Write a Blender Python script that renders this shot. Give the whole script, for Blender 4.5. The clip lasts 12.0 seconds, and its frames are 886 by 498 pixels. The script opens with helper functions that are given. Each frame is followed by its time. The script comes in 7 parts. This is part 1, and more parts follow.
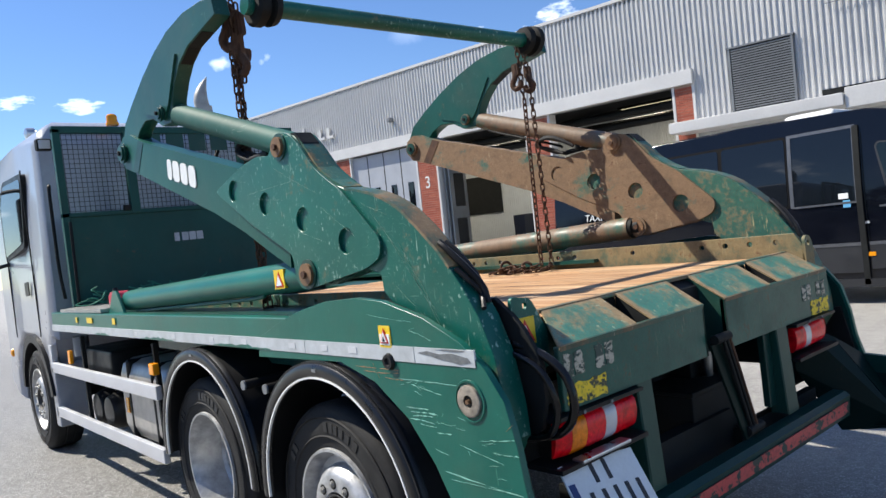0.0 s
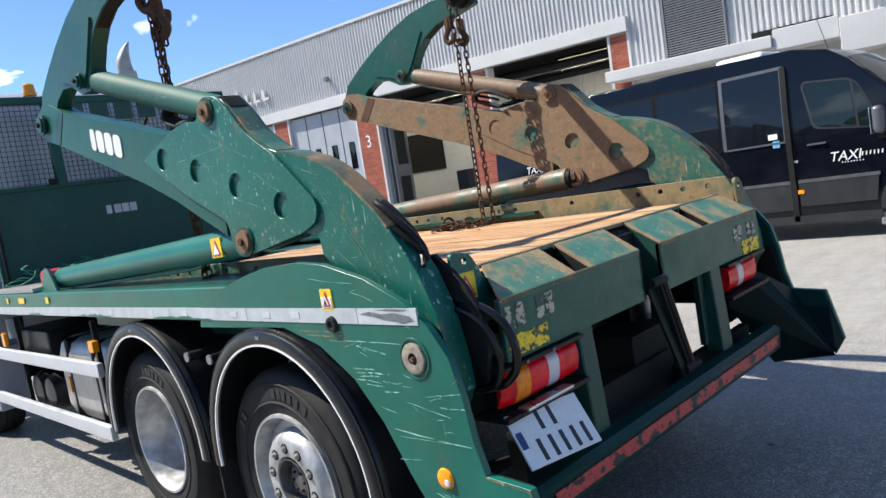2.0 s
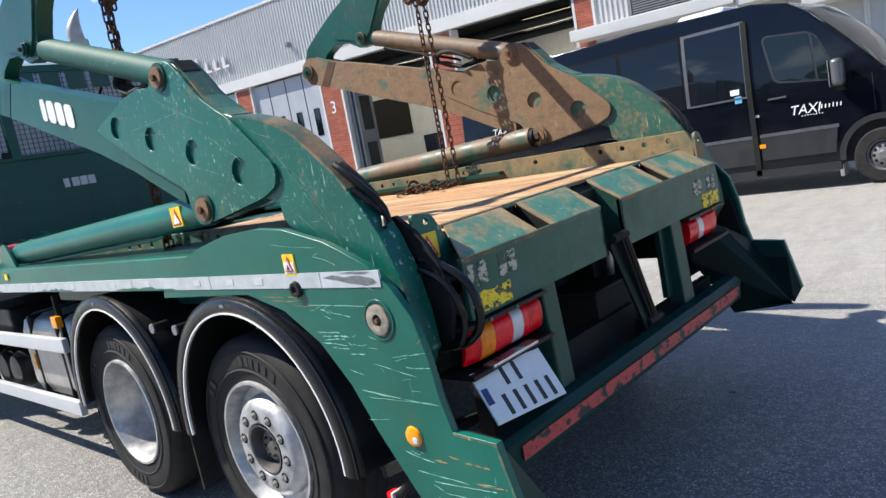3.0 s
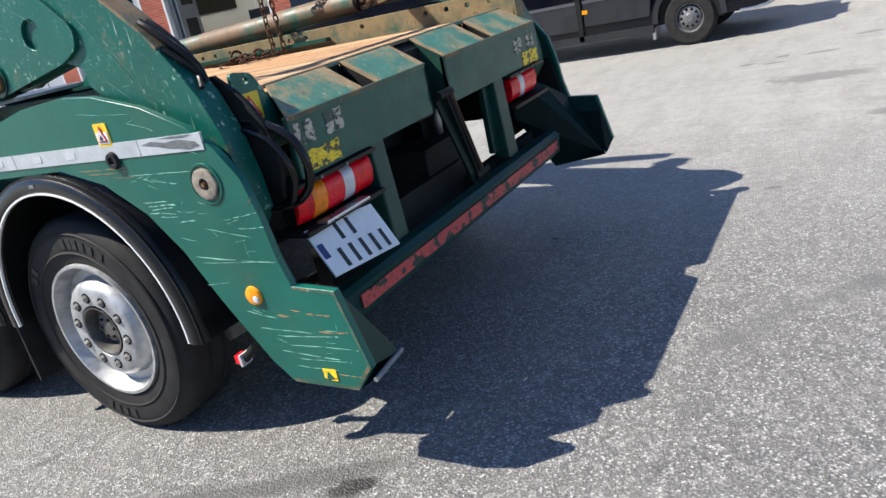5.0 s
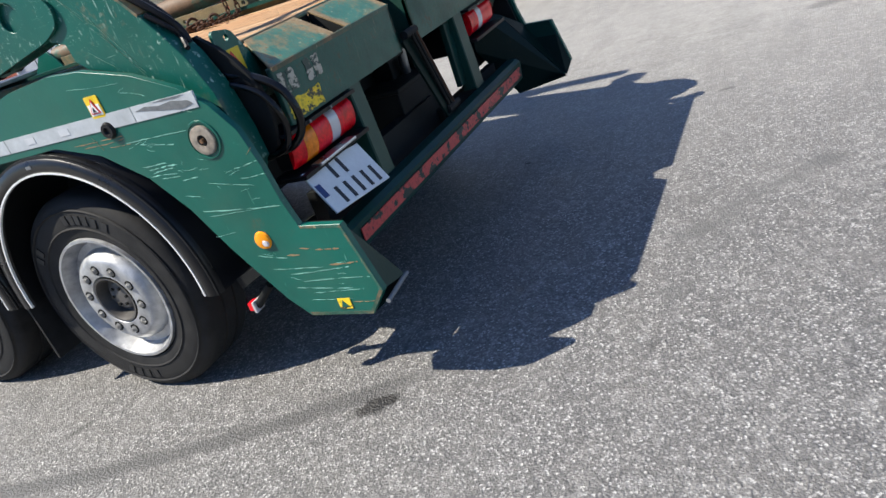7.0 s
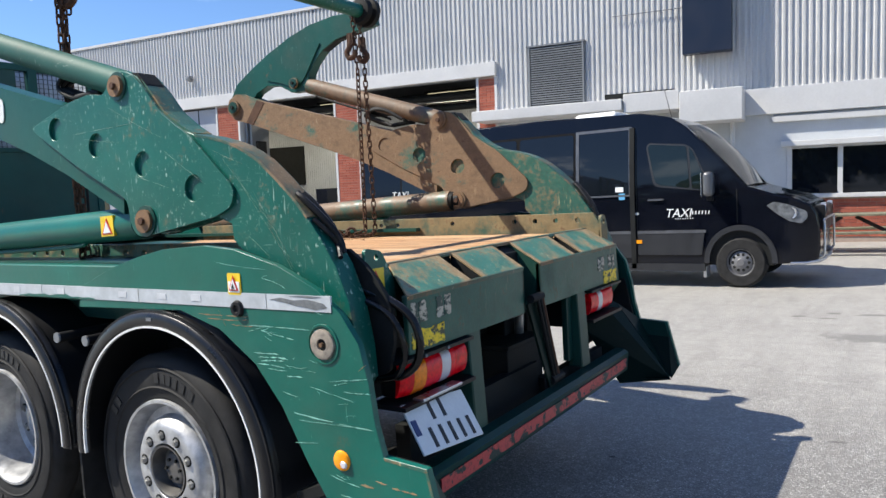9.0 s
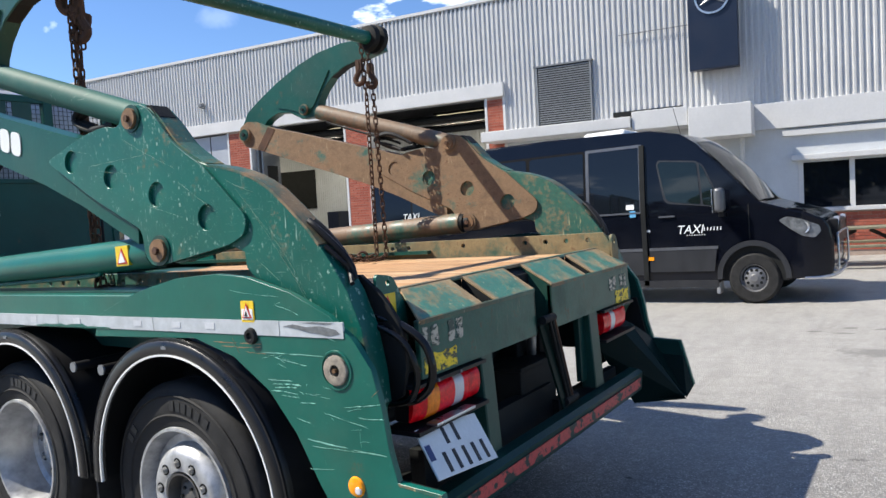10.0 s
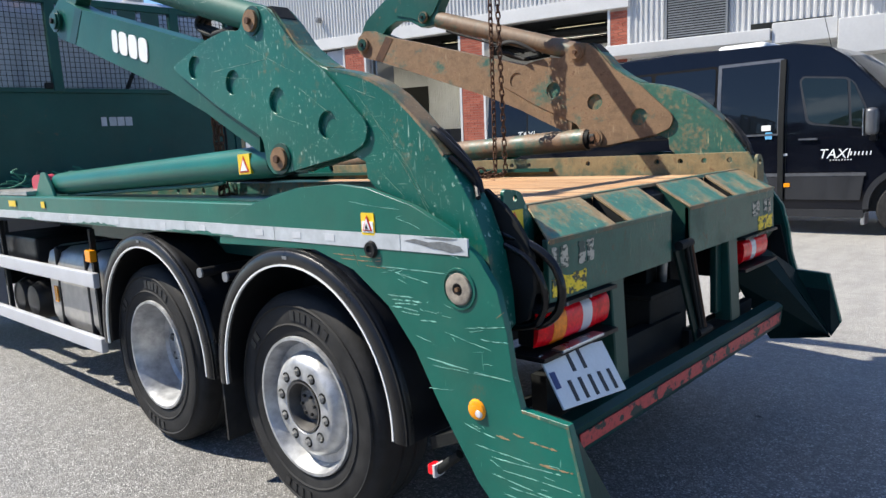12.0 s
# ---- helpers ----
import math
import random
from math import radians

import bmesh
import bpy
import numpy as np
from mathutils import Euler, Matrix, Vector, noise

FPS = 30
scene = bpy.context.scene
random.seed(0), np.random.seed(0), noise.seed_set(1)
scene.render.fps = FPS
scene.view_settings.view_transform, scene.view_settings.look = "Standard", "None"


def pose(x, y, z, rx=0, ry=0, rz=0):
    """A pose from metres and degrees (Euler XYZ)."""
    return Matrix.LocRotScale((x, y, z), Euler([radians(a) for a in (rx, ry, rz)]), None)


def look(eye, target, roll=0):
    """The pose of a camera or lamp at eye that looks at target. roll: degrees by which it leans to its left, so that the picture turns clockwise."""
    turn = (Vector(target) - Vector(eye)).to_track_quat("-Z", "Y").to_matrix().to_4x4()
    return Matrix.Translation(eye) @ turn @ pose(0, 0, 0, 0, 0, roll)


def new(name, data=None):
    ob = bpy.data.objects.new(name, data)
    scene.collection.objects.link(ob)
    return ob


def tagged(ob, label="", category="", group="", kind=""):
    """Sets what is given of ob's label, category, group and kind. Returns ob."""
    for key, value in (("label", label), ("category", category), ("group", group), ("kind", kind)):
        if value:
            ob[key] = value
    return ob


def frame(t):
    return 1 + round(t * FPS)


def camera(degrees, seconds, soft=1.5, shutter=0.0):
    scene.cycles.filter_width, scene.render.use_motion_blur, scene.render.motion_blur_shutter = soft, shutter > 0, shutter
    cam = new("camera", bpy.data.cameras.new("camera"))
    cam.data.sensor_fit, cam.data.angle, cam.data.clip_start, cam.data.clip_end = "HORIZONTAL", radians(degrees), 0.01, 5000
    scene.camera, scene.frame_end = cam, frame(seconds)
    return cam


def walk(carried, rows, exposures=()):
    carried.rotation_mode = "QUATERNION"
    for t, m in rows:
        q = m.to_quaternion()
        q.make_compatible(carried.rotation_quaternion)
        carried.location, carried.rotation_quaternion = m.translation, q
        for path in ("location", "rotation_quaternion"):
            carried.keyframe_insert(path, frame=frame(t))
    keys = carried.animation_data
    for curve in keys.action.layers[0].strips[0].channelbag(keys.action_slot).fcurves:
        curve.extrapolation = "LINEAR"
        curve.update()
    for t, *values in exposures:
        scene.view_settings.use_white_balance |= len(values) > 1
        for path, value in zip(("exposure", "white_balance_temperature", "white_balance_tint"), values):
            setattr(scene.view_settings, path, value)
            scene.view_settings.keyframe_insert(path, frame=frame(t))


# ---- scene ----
cam = camera(63.2, 12.0)
PATH = [
    (0, (-2.684, -2.38, 1.567), (-1.379, -0.865, 1.531), -6.9),
    (0.5, (-2.686, -2.383, 1.559), (-1.364, -0.885, 1.464), -6.9),
    (1, (-2.66, -2.379, 1.558), (-1.294, -0.925, 1.423), -8.3),
    (1.5, (-2.655, -2.381, 1.558), (-1.269, -0.949, 1.392), -9.3),
    (2, (-2.658, -2.392, 1.564), (-1.263, -0.97, 1.391), -9.7),
    (2.5, (-2.656, -2.395, 1.559), (-1.246, -0.991, 1.358), -10.3),
    (3, (-2.642, -2.413, 1.544), (-1.212, -1.043, 1.262), -11.3),
    (3.2, (-2.633, -2.409, 1.528), (-1.2, -1.058, 1.178), -11.4),
    (4.8, (-2.658, -2.464, 1.468), (-1.11, -1.373, 0.826), -12.6),
    (5, (-2.69, -2.49, 1.467), (-1.121, -1.452, 0.79), -12.8),
    (5.5, (-2.808, -2.593, 1.441), (-1.238, -1.628, 0.664), -15.2),
    (6, (-2.913, -2.609, 1.465), (-1.371, -1.642, 0.636), -17.8),
    (6.5, (-2.921, -2.551, 1.461), (-1.399, -1.56, 0.624), -19.8),
    (7, (-2.907, -2.499, 1.465), (-1.359, -1.53, 0.648), -19.7),
    (7.5, (-2.856, -2.382, 1.487), (-1.163, -1.493, 0.902), -11.8),
    (7.7, (-2.858, -2.343, 1.492), (-1.129, -1.452, 1.027), -8.4),
    (9.3, (-2.946, -2.337, 1.522), (-1.285, -1.229, 1.403), -3.3),
    (9.5, (-2.95, -2.342, 1.527), (-1.296, -1.224, 1.42), -3.8),
    (10, (-2.942, -2.35, 1.529), (-1.288, -1.229, 1.439), -4.3),
    (10.5, (-2.944, -2.342, 1.529), (-1.292, -1.218, 1.436), -4.1),
    (11, (-2.957, -2.339, 1.523), (-1.316, -1.201, 1.418), -4.0),
    (11.5, (-2.957, -2.333, 1.522), (-1.35, -1.151, 1.383), -4.5),
    (12, (-2.848, -2.197, 1.503), (-1.405, -0.843, 1.213), -3.3),
]
walk(cam, [(t, look(eye, target, roll)) for t, eye, target, roll in PATH],
     exposures=[(t, stops, 6570, 8) for t, stops in ((0.0, 0.95), (1.5, 1.06), (3.0, 1.16), (5.0, 1.15), (5.8, 1.01), (6.8, 0.97), (7.5, 1.05), (9.5, 1.07), (11.0, 1.05), (12.0, 1.12))])

# ---- light ----
SUN_FROM = Vector((-0.45, 0.72, 1.0)).normalized()
world = bpy.data.worlds.new("sky")
scene.world = world
world.use_nodes = True
wn, wl = world.node_tree.nodes, world.node_tree.links
sky = wn.new("ShaderNodeTexSky")
sky.sky_type = "NISHITA"
sky.sun_disc = False
sky.sun_elevation = math.asin(SUN_FROM.z)
sky.sun_rotation = math.atan2(SUN_FROM.x, SUN_FROM.y)
sky.air_density, sky.dust_density, sky.ozone_density = 1.0, 0.0, 5.5
# a few thin fair-weather clouds over the whole sky, brightened to lift the shade
wtc, wmap, wno, wra, wmix = (wn.new(k) for k in ("ShaderNodeTexCoord", "ShaderNodeMapping", "ShaderNodeTexNoise", "ShaderNodeMapRange", "ShaderNodeMix"))
wmap.inputs["Scale"].default_value = (1.0, 1.0, 2.6)
wno.inputs["Scale"].default_value, wno.inputs["Detail"].default_value, wno.inputs["Roughness"].default_value = 4.2, 7.0, 0.58
wra.inputs["From Min"].default_value, wra.inputs["From Max"].default_value = 0.615, 0.77
wmix.data_type = "RGBA"
wmix.inputs[7].default_value = (24.0, 24.2, 24.6, 1)
wl.new(wtc.outputs["Generated"], wmap.inputs[0])
wl.new(wmap.outputs[0], wno.inputs["Vector"])
wl.new(wno.outputs["Fac"], wra.inputs["Value"])
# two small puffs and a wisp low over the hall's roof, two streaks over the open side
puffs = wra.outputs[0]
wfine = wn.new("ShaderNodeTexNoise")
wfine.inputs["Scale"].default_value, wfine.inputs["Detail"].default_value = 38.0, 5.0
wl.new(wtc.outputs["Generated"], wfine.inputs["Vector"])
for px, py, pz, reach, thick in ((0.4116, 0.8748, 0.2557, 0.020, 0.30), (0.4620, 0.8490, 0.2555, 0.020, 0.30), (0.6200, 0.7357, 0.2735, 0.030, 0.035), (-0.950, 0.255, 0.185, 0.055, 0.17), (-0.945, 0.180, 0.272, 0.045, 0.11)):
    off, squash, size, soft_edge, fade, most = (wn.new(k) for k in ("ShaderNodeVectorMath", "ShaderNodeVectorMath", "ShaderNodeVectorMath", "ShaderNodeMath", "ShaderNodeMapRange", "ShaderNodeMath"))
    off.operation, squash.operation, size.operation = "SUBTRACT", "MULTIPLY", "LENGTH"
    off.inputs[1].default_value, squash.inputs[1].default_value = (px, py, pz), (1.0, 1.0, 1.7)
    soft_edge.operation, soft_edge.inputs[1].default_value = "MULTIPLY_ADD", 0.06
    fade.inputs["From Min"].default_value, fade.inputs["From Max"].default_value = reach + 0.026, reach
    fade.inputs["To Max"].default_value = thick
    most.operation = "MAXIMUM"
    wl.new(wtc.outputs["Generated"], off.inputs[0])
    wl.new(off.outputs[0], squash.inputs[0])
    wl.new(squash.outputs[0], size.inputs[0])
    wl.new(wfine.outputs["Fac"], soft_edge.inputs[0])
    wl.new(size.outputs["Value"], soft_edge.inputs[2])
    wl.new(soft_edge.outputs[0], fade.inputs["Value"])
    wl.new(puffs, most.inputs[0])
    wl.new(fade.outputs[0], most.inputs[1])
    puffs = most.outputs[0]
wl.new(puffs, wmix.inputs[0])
whs = wn.new("ShaderNodeHueSaturation")
whs.inputs["Saturation"].default_value = 1.10
whs.inputs["Value"].default_value = 0.73
whs.inputs["Hue"].default_value = 0.508
wl.new(sky.outputs[0], whs.inputs["Color"])
wl.new(whs.outputs[0], wmix.inputs[6])
wl.new(wmix.outputs[2], wn["Background"].inputs[0])
wn["Background"].inputs[1].default_value = 0.117
sun = new("sun", bpy.data.lights.new("sun", "SUN"))
sun.data.energy, sun.data.angle, sun.data.color = 4.25, radians(0.55), (1.0, 0.935, 0.84)
sun.matrix_world = look((0, 0, 30), Vector((0, 0, 30)) - SUN_FROM)


# ---- materials ----
def nodes_of(name):
    m = bpy.data.materials.new(name)
    m.use_nodes = True
    nt = m.node_tree
    return m, nt, nt.nodes["Principled BSDF"]


def coords(nt, scale=(1, 1, 1), kind="Object"):
    tc, mp = nt.nodes.new("ShaderNodeTexCoord"), nt.nodes.new("ShaderNodeMapping")
    nt.links.new(tc.outputs[kind], mp.inputs[0])
    mp.inputs["Scale"].default_value = scale
    return mp.outputs[0]


def noisy(nt, scale, detail=4.0, rough=0.6, at=None):
    n = nt.nodes.new("ShaderNodeTexNoise")
    n.inputs["Scale"].default_value, n.inputs["Detail"].default_value, n.inputs["Roughness"].default_value = scale, detail, rough
    nt.links.new(at if at else coords(nt), n.inputs["Vector"])
    return n.outputs["Fac"]


def ramp(nt, fac, lo, hi, a=0.0, b=1.0):
    r = nt.nodes.new("ShaderNodeMapRange")
    r.inputs["From Min"].default_value, r.inputs["From Max"].default_value = lo, hi
    r.inputs["To Min"].default_value, r.inputs["To Max"].default_value = a, b
    nt.links.new(fac, r.inputs["Value"])
    return r.outputs[0]


def blend(nt, fac, a, b):
    m = nt.nodes.new("ShaderNodeMix")
    m.data_type = "RGBA"
    for sock, v in ((m.inputs[0], fac), (m.inputs[6], a), (m.inputs[7], b)):
        if isinstance(v, tuple):
            sock.default_value = (*v, 1)
        elif isinstance(v, float):
            sock.default_value = v
        else:
            nt.links.new(v, sock)
    return m.outputs[2]


def times(nt, a, b, op="MULTIPLY"):
    m = nt.nodes.new("ShaderNodeMath")
    m.operation = op
    for sock, v in ((m.inputs[0], a), (m.inputs[1], b)):
        if isinstance(v, float):
            sock.default_value = v
        else:
            nt.links.new(v, sock)
    return m.outputs[0]


def bumped(nt, bsdf, height, strength=0.3, dist=0.01):
    b = nt.nodes.new("ShaderNodeBump")
    b.inputs["Strength"].default_value, b.inputs["Distance"].default_value = strength, dist
    nt.links.new(height, b.inputs["Height"])
    nt.links.new(b.outputs[0], bsdf.inputs["Normal"])


def plain(name, col, rough=0.5, metal=0.0, vary=0.25, scale=6.0, bump=0.1, coat=0.0, spec=0.5):
    """A surface with soft stains and fine grain."""
    m, nt, b = nodes_of(name)
    dark = tuple(c * (1 - vary) for c in col)
    light = tuple(min(1, c * (1 + vary)) for c in col)
    big, fine = noisy(nt, scale, 5), noisy(nt, scale * 18, 3)
    c = blend(nt, ramp(nt, big, 0.3, 0.7), dark, light)
    c = blend(nt, ramp(nt, fine, 0.35, 0.75, 0.0, 0.35), c, tuple(x * 0.8 for x in col))
    nt.links.new(c, b.inputs["Base Color"])
    nt.links.new(ramp(nt, big, 0.3, 0.7, max(0.03, rough - 0.08), min(1, rough + 0.1)), b.inputs["Roughness"])
    b.inputs["Metallic"].default_value = metal
    b.inputs["Coat Weight"].default_value = coat
    b.inputs["Specular IOR Level"].default_value = spec
    if bump:
        bumped(nt, b, fine, bump, 0.004)
    return m


def worn_paint(name, col, wear_col, amount, rust=(0.16, 0.075, 0.03), rough=0.38, dust=0.25, dust_col=(0.23, 0.16, 0.09), rusting=0.3):
    """Machine paint: small chips, slanting and lengthwise scratches to primer, rust and a film of dust."""
    m, nt, b = nodes_of(name)
    big = noisy(nt, 2.2, 6)
    c = blend(nt, ramp(nt, big, 0.3, 0.7), tuple(x * 0.80 for x in col), tuple(x * 1.2 for x in col))
    c = blend(nt, ramp(nt, noisy(nt, 3.1, 6, 0.68), 0.45, 0.85, 0.0, dust), c, dust_col)
    slant = coords(nt, (58, 54, 38))
    slant.node.inputs["Rotation"].default_value = (radians(18), 0, 0)
    slant2 = coords(nt, (60, 95, 9))
    slant2.node.inputs["Rotation"].default_value = (radians(-35), 0, 0)
    worn = ramp(nt, noisy(nt, 3.4, 5), 0.38, 0.62, 0.1, 1.0)
    chips = times(nt, ramp(nt, noisy(nt, 1.0, 6, 0.68, slant), 0.690 - amount * 0.06, 0.730 - amount * 0.06), worn)
    lines = times(nt, ramp(nt, noisy(nt, 1.0, 2, 0.5, slant2), 0.73 - amount * 0.05, 0.76 - amount * 0.05), ramp(nt, noisy(nt, 2.6, 3), 0.50, 0.60))
    along = times(nt, ramp(nt, noisy(nt, 1.0, 3, 0.6, coords(nt, (20, 7, 110))), 0.71 - amount * 0.04, 0.74 - amount * 0.04), ramp(nt, noisy(nt, 1.9, 3), 0.5, 0.62))
    specks = ramp(nt, noisy(nt, 130.0, 3, 0.6), 0.735 - amount * 0.03, 0.76 - amount * 0.03)
    flecks = times(nt, times(nt, times(nt, chips, lines, "MAXIMUM"), along, "MAXIMUM"), specks, "MAXIMUM")
    if amount > 1:
        # knocks: small pale spots of bare primer, a little longer than wide
        knock = nt.nodes.new("ShaderNodeTexVoronoi")
        knock.inputs["Scale"].default_value = 1.0
        nt.links.new(coords(nt, (34, 46, 30)), knock.inputs["Vector"])
        pick = nt.nodes.new("ShaderNodeSeparateColor")
        nt.links.new(knock.outputs["Color"], pick.inputs[0])
        spot = times(nt, ramp(nt, knock.outputs["Distance"], 0.30, 0.22), ramp(nt, pick.outputs[0], 0.70, 0.74))
        spot = times(nt, spot, ramp(nt, noisy(nt, 60.0, 4, 0.7), 0.40, 0.52))
        flecks = times(nt, flecks, times(nt, spot, ramp(nt, noisy(nt, 2.4, 3), 0.36, 0.52)), "MAXIMUM")
    c = blend(nt, times(nt, flecks, ramp(nt, noisy(nt, 16.0, 3), 0.3, 0.7, 0.2, 0.85)), c, wear_col)
    rusty = times(nt, ramp(nt, noisy(nt, 9.0, 8, 0.75), 0.62 - rusting * 0.12, 0.72 - rusting * 0.12), ramp(nt, noisy(nt, 1.3, 4), 0.56 - rusting * 0.2, 0.70 - rusting * 0.2))
    c = blend(nt, times(nt, rusty, 0.8), c, rust)
    nt.links.new(c, b.inputs["Base Color"])
    nt.links.new(ramp(nt, times(nt, rusty, flecks, "MAXIMUM"), 0.0, 1.0, rough, 0.8), b.inputs["Roughness"])
    bumped(nt, b, noisy(nt, 40.0, 4), 0.12, 0.004)
    return m


def caked(name, cols, share, edge=0.0, rough=0.65, fine=0.5, grain=(1, 1, 1)):
    """Green paint worn through in drifts: cols are paint, dust, rust and a pale scrape; share is how much dust shows.
    edge adds wear towards the rims of the piece."""
    m, nt, b = nodes_of(name)
    paint, dusty, rust, pale = cols
    at = coords(nt, grain)
    big, mid, small = noisy(nt, 2.6, 6, 0.62, at), noisy(nt, 11.0, 6, 0.7, at), noisy(nt, 55.0, 4, 0.65, at)
    c = blend(nt, ramp(nt, mid, 0.3, 0.7), tuple(x * 0.72 for x in paint), tuple(x * 1.25 for x in paint))
    d = blend(nt, ramp(nt, mid, 0.35, 0.68), tuple(x * 0.70 for x in dusty), tuple(x * 1.22 for x in dusty))
    mix = times(nt, times(nt, big, 0.62), times(nt, times(nt, mid, 0.26), times(nt, small, 0.12), "ADD"), "ADD")
    if edge:
        tc, sp = nt.nodes.new("ShaderNodeTexCoord"), nt.nodes.new("ShaderNodeSeparateXYZ")
        nt.links.new(tc.outputs["Generated"], sp.inputs[0])
        rims = [times(nt, times(nt, times(nt, o, 0.5, "SUBTRACT"), 2.0), 1.0) for o in (sp.outputs[0], sp.outputs[1])]
        absx = nt.nodes.new("ShaderNodeMath")
        absx.operation = "ABSOLUTE"
        nt.links.new(rims[0], absx.inputs[0])
        far = times(nt, ramp(nt, absx.outputs[0], 0.80, 1.0), ramp(nt, rims[1], 0.45, 1.0), "MAXIMUM")
        mix = times(nt, mix, times(nt, far, edge), "ADD")
    k = 0.5 + (0.5 - share) * 0.34
    c = blend(nt, ramp(nt, mix, k - 0.045, k + 0.045), c, d)
    c = blend(nt, ramp(nt, times(nt, times(nt, mid, 0.6), times(nt, small, 0.4), "ADD"), 0.555, 0.635, 0.0, 0.8), c, rust)
    scr = coords(nt, (70, 80, 10))
    scr.node.inputs["Rotation"].default_value = (radians(24), radians(14), 0)
    scr2 = coords(nt, (80, 60, 9))
    scr2.node.inputs["Rotation"].default_value = (radians(-30), radians(-20), 0)
    s1 = times(nt, ramp(nt, noisy(nt, 1.0, 3, 0.55, scr), 0.655, 0.70), ramp(nt, noisy(nt, 1.0, 3, 0.55, scr2), 0.655, 0.70), "MAXIMUM")
    c = blend(nt, times(nt, times(nt, s1, ramp(nt, noisy(nt, 4.0, 3), 0.42, 0.58)), fine), c, pale)
    c = blend(nt, ramp(nt, noisy(nt, 150.0, 3), 0.40, 0.75, 0.0, 0.5), c, tuple(x * 0.5 for x in dusty))
    nt.links.new(c, b.inputs["Base Color"])
    nt.links.new(ramp(nt, mix, k - 0.06, k + 0.06, rough - 0.2, rough + 0.15), b.inputs["Roughness"])
    bumped(nt, b, times(nt, small, times(nt, mid, 0.6), "ADD"), 0.25, 0.004)
    return m


def patchy(name, under, over, cut=0.5, size=11):
    """Paint that is flaking off in blocks over another colour."""
    m, nt, b = nodes_of(name)
    f = ramp(nt, noisy(nt, 1.0, 5, 0.65, coords(nt, (size, size, size * 1.4))), cut - 0.015, cut + 0.015)
    c = blend(nt, f, under, over)
    c = blend(nt, ramp(nt, noisy(nt, 60, 3), 0.5, 0.7, 0.0, 0.5), c, tuple(x * 0.6 for x in under))
    nt.links.new(c, b.inputs["Base Color"])
    b.inputs["Roughness"].default_value = 0.55
    bumped(nt, b, f, 0.3, 0.002)
    return m


GREEN = worn_paint("green_paint", (0.004, 0.105, 0.078), (0.14, 0.36, 0.28), 0.2, rough=0.34, dust=0.12, rusting=0.0)
GREEN_ARM = worn_paint("green_arm_paint", (0.004, 0.094, 0.070), (0.36, 0.50, 0.42), 1.35, rust=(0.22, 0.15, 0.085), rough=0.36, dust=0.14, dust_col=(0.13, 0.15, 0.10), rusting=0.40)
GREEN_JIB = worn_paint("green_jib_paint", (0.005, 0.064, 0.048), (0.24, 0.38, 0.30), 0.8, rust=(0.16, 0.10, 0.06), rough=0.4, dust=0.40, dust_col=(0.10, 0.11, 0.08), rusting=0.25)
TEAL, RUSTY, SCRAPED = (0.014, 0.112, 0.082), (0.125, 0.062, 0.030), (0.34, 0.31, 0.17)
GREEN_WORN = caked("green_scraped_paint", (TEAL, (0.19, 0.145, 0.075), RUSTY, SCRAPED), 0.38, fine=1.0, grain=(3.4, 3.4, 3.4))
GREEN_DARK = worn_paint("green_frame_paint", (0.006, 0.050, 0.039), (0.05, 0.15, 0.12), 0.5, dust=0.14, rusting=0.12)
GREEN_PANEL = caked("grimy_green_panel", ((0.014, 0.098, 0.072), (0.050, 0.092, 0.065), (0.085, 0.055, 0.030), (0.16, 0.20, 0.13)), 0.28, 0.0, 0.52, 0.6)
GREEN_PANEL.node_tree.nodes["Principled BSDF"].inputs["Specular IOR Level"].default_value = 0.3
for gloss_paint in (GREEN, GREEN_ARM, GREEN_JIB, GREEN_DARK):
    gloss_paint.node_tree.nodes["Principled BSDF"].inputs["Specular IOR Level"].default_value = 0.32
BEAM_GREEN = worn_paint("beam_paint", (0.003, 0.066, 0.050), (0.20, 0.36, 0.29), 0.45, rust=(0.16, 0.10, 0.06), rough=0.4, dust=0.08, rusting=0.1)
CYL_GREEN = worn_paint("dusty_cylinder_green", (0.012, 0.085, 0.066), (0.30, 0.38, 0.32), 0.8, rough=0.62, dust=0.55, dust_col=(0.12, 0.155, 0.125), rusting=0.2)
HEAD_GREEN = worn_paint("headboard_paint", (0.005, 0.060, 0.050), (0.03, 0.10, 0.085), 0.5, rough=0.45, dust=0.05, rusting=0.05)
for dull_paint in (BEAM_GREEN, CYL_GREEN, HEAD_GREEN):
    dull_paint.node_tree.nodes["Principled BSDF"].inputs["Specular IOR Level"].default_value = 0.25
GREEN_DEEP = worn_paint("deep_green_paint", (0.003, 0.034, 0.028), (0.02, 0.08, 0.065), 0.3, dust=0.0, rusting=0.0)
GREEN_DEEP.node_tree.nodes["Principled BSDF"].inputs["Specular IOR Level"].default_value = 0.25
# darker copy of the green paint, with the foot's shade put in
FOOT_GREEN = worn_paint("shade_dark_foot_paint", (0.0015, 0.012, 0.010), (0.02, 0.05, 0.042), 0.25, rough=0.5, dust=0.0, rusting=0.0)
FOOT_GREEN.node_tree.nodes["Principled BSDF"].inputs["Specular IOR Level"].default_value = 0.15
GREEN_RUSTY = caked("green_rusty_paint", ((0.032, 0.185, 0.135), (0.33, 0.235, 0.125), (0.19, 0.10, 0.045), (0.42, 0.46, 0.30)), 0.41, 0.24, 0.68, 1.0, (1.6, 1.3, 1.6))
TAN_ARM = caked("dust_caked_green_paint", (TEAL, (0.205, 0.128, 0.070), (0.095, 0.045, 0.024), (0.33, 0.24, 0.14)), 0.80, 0.0, 0.66, 0.8, (1.3, 1.3, 1.9))
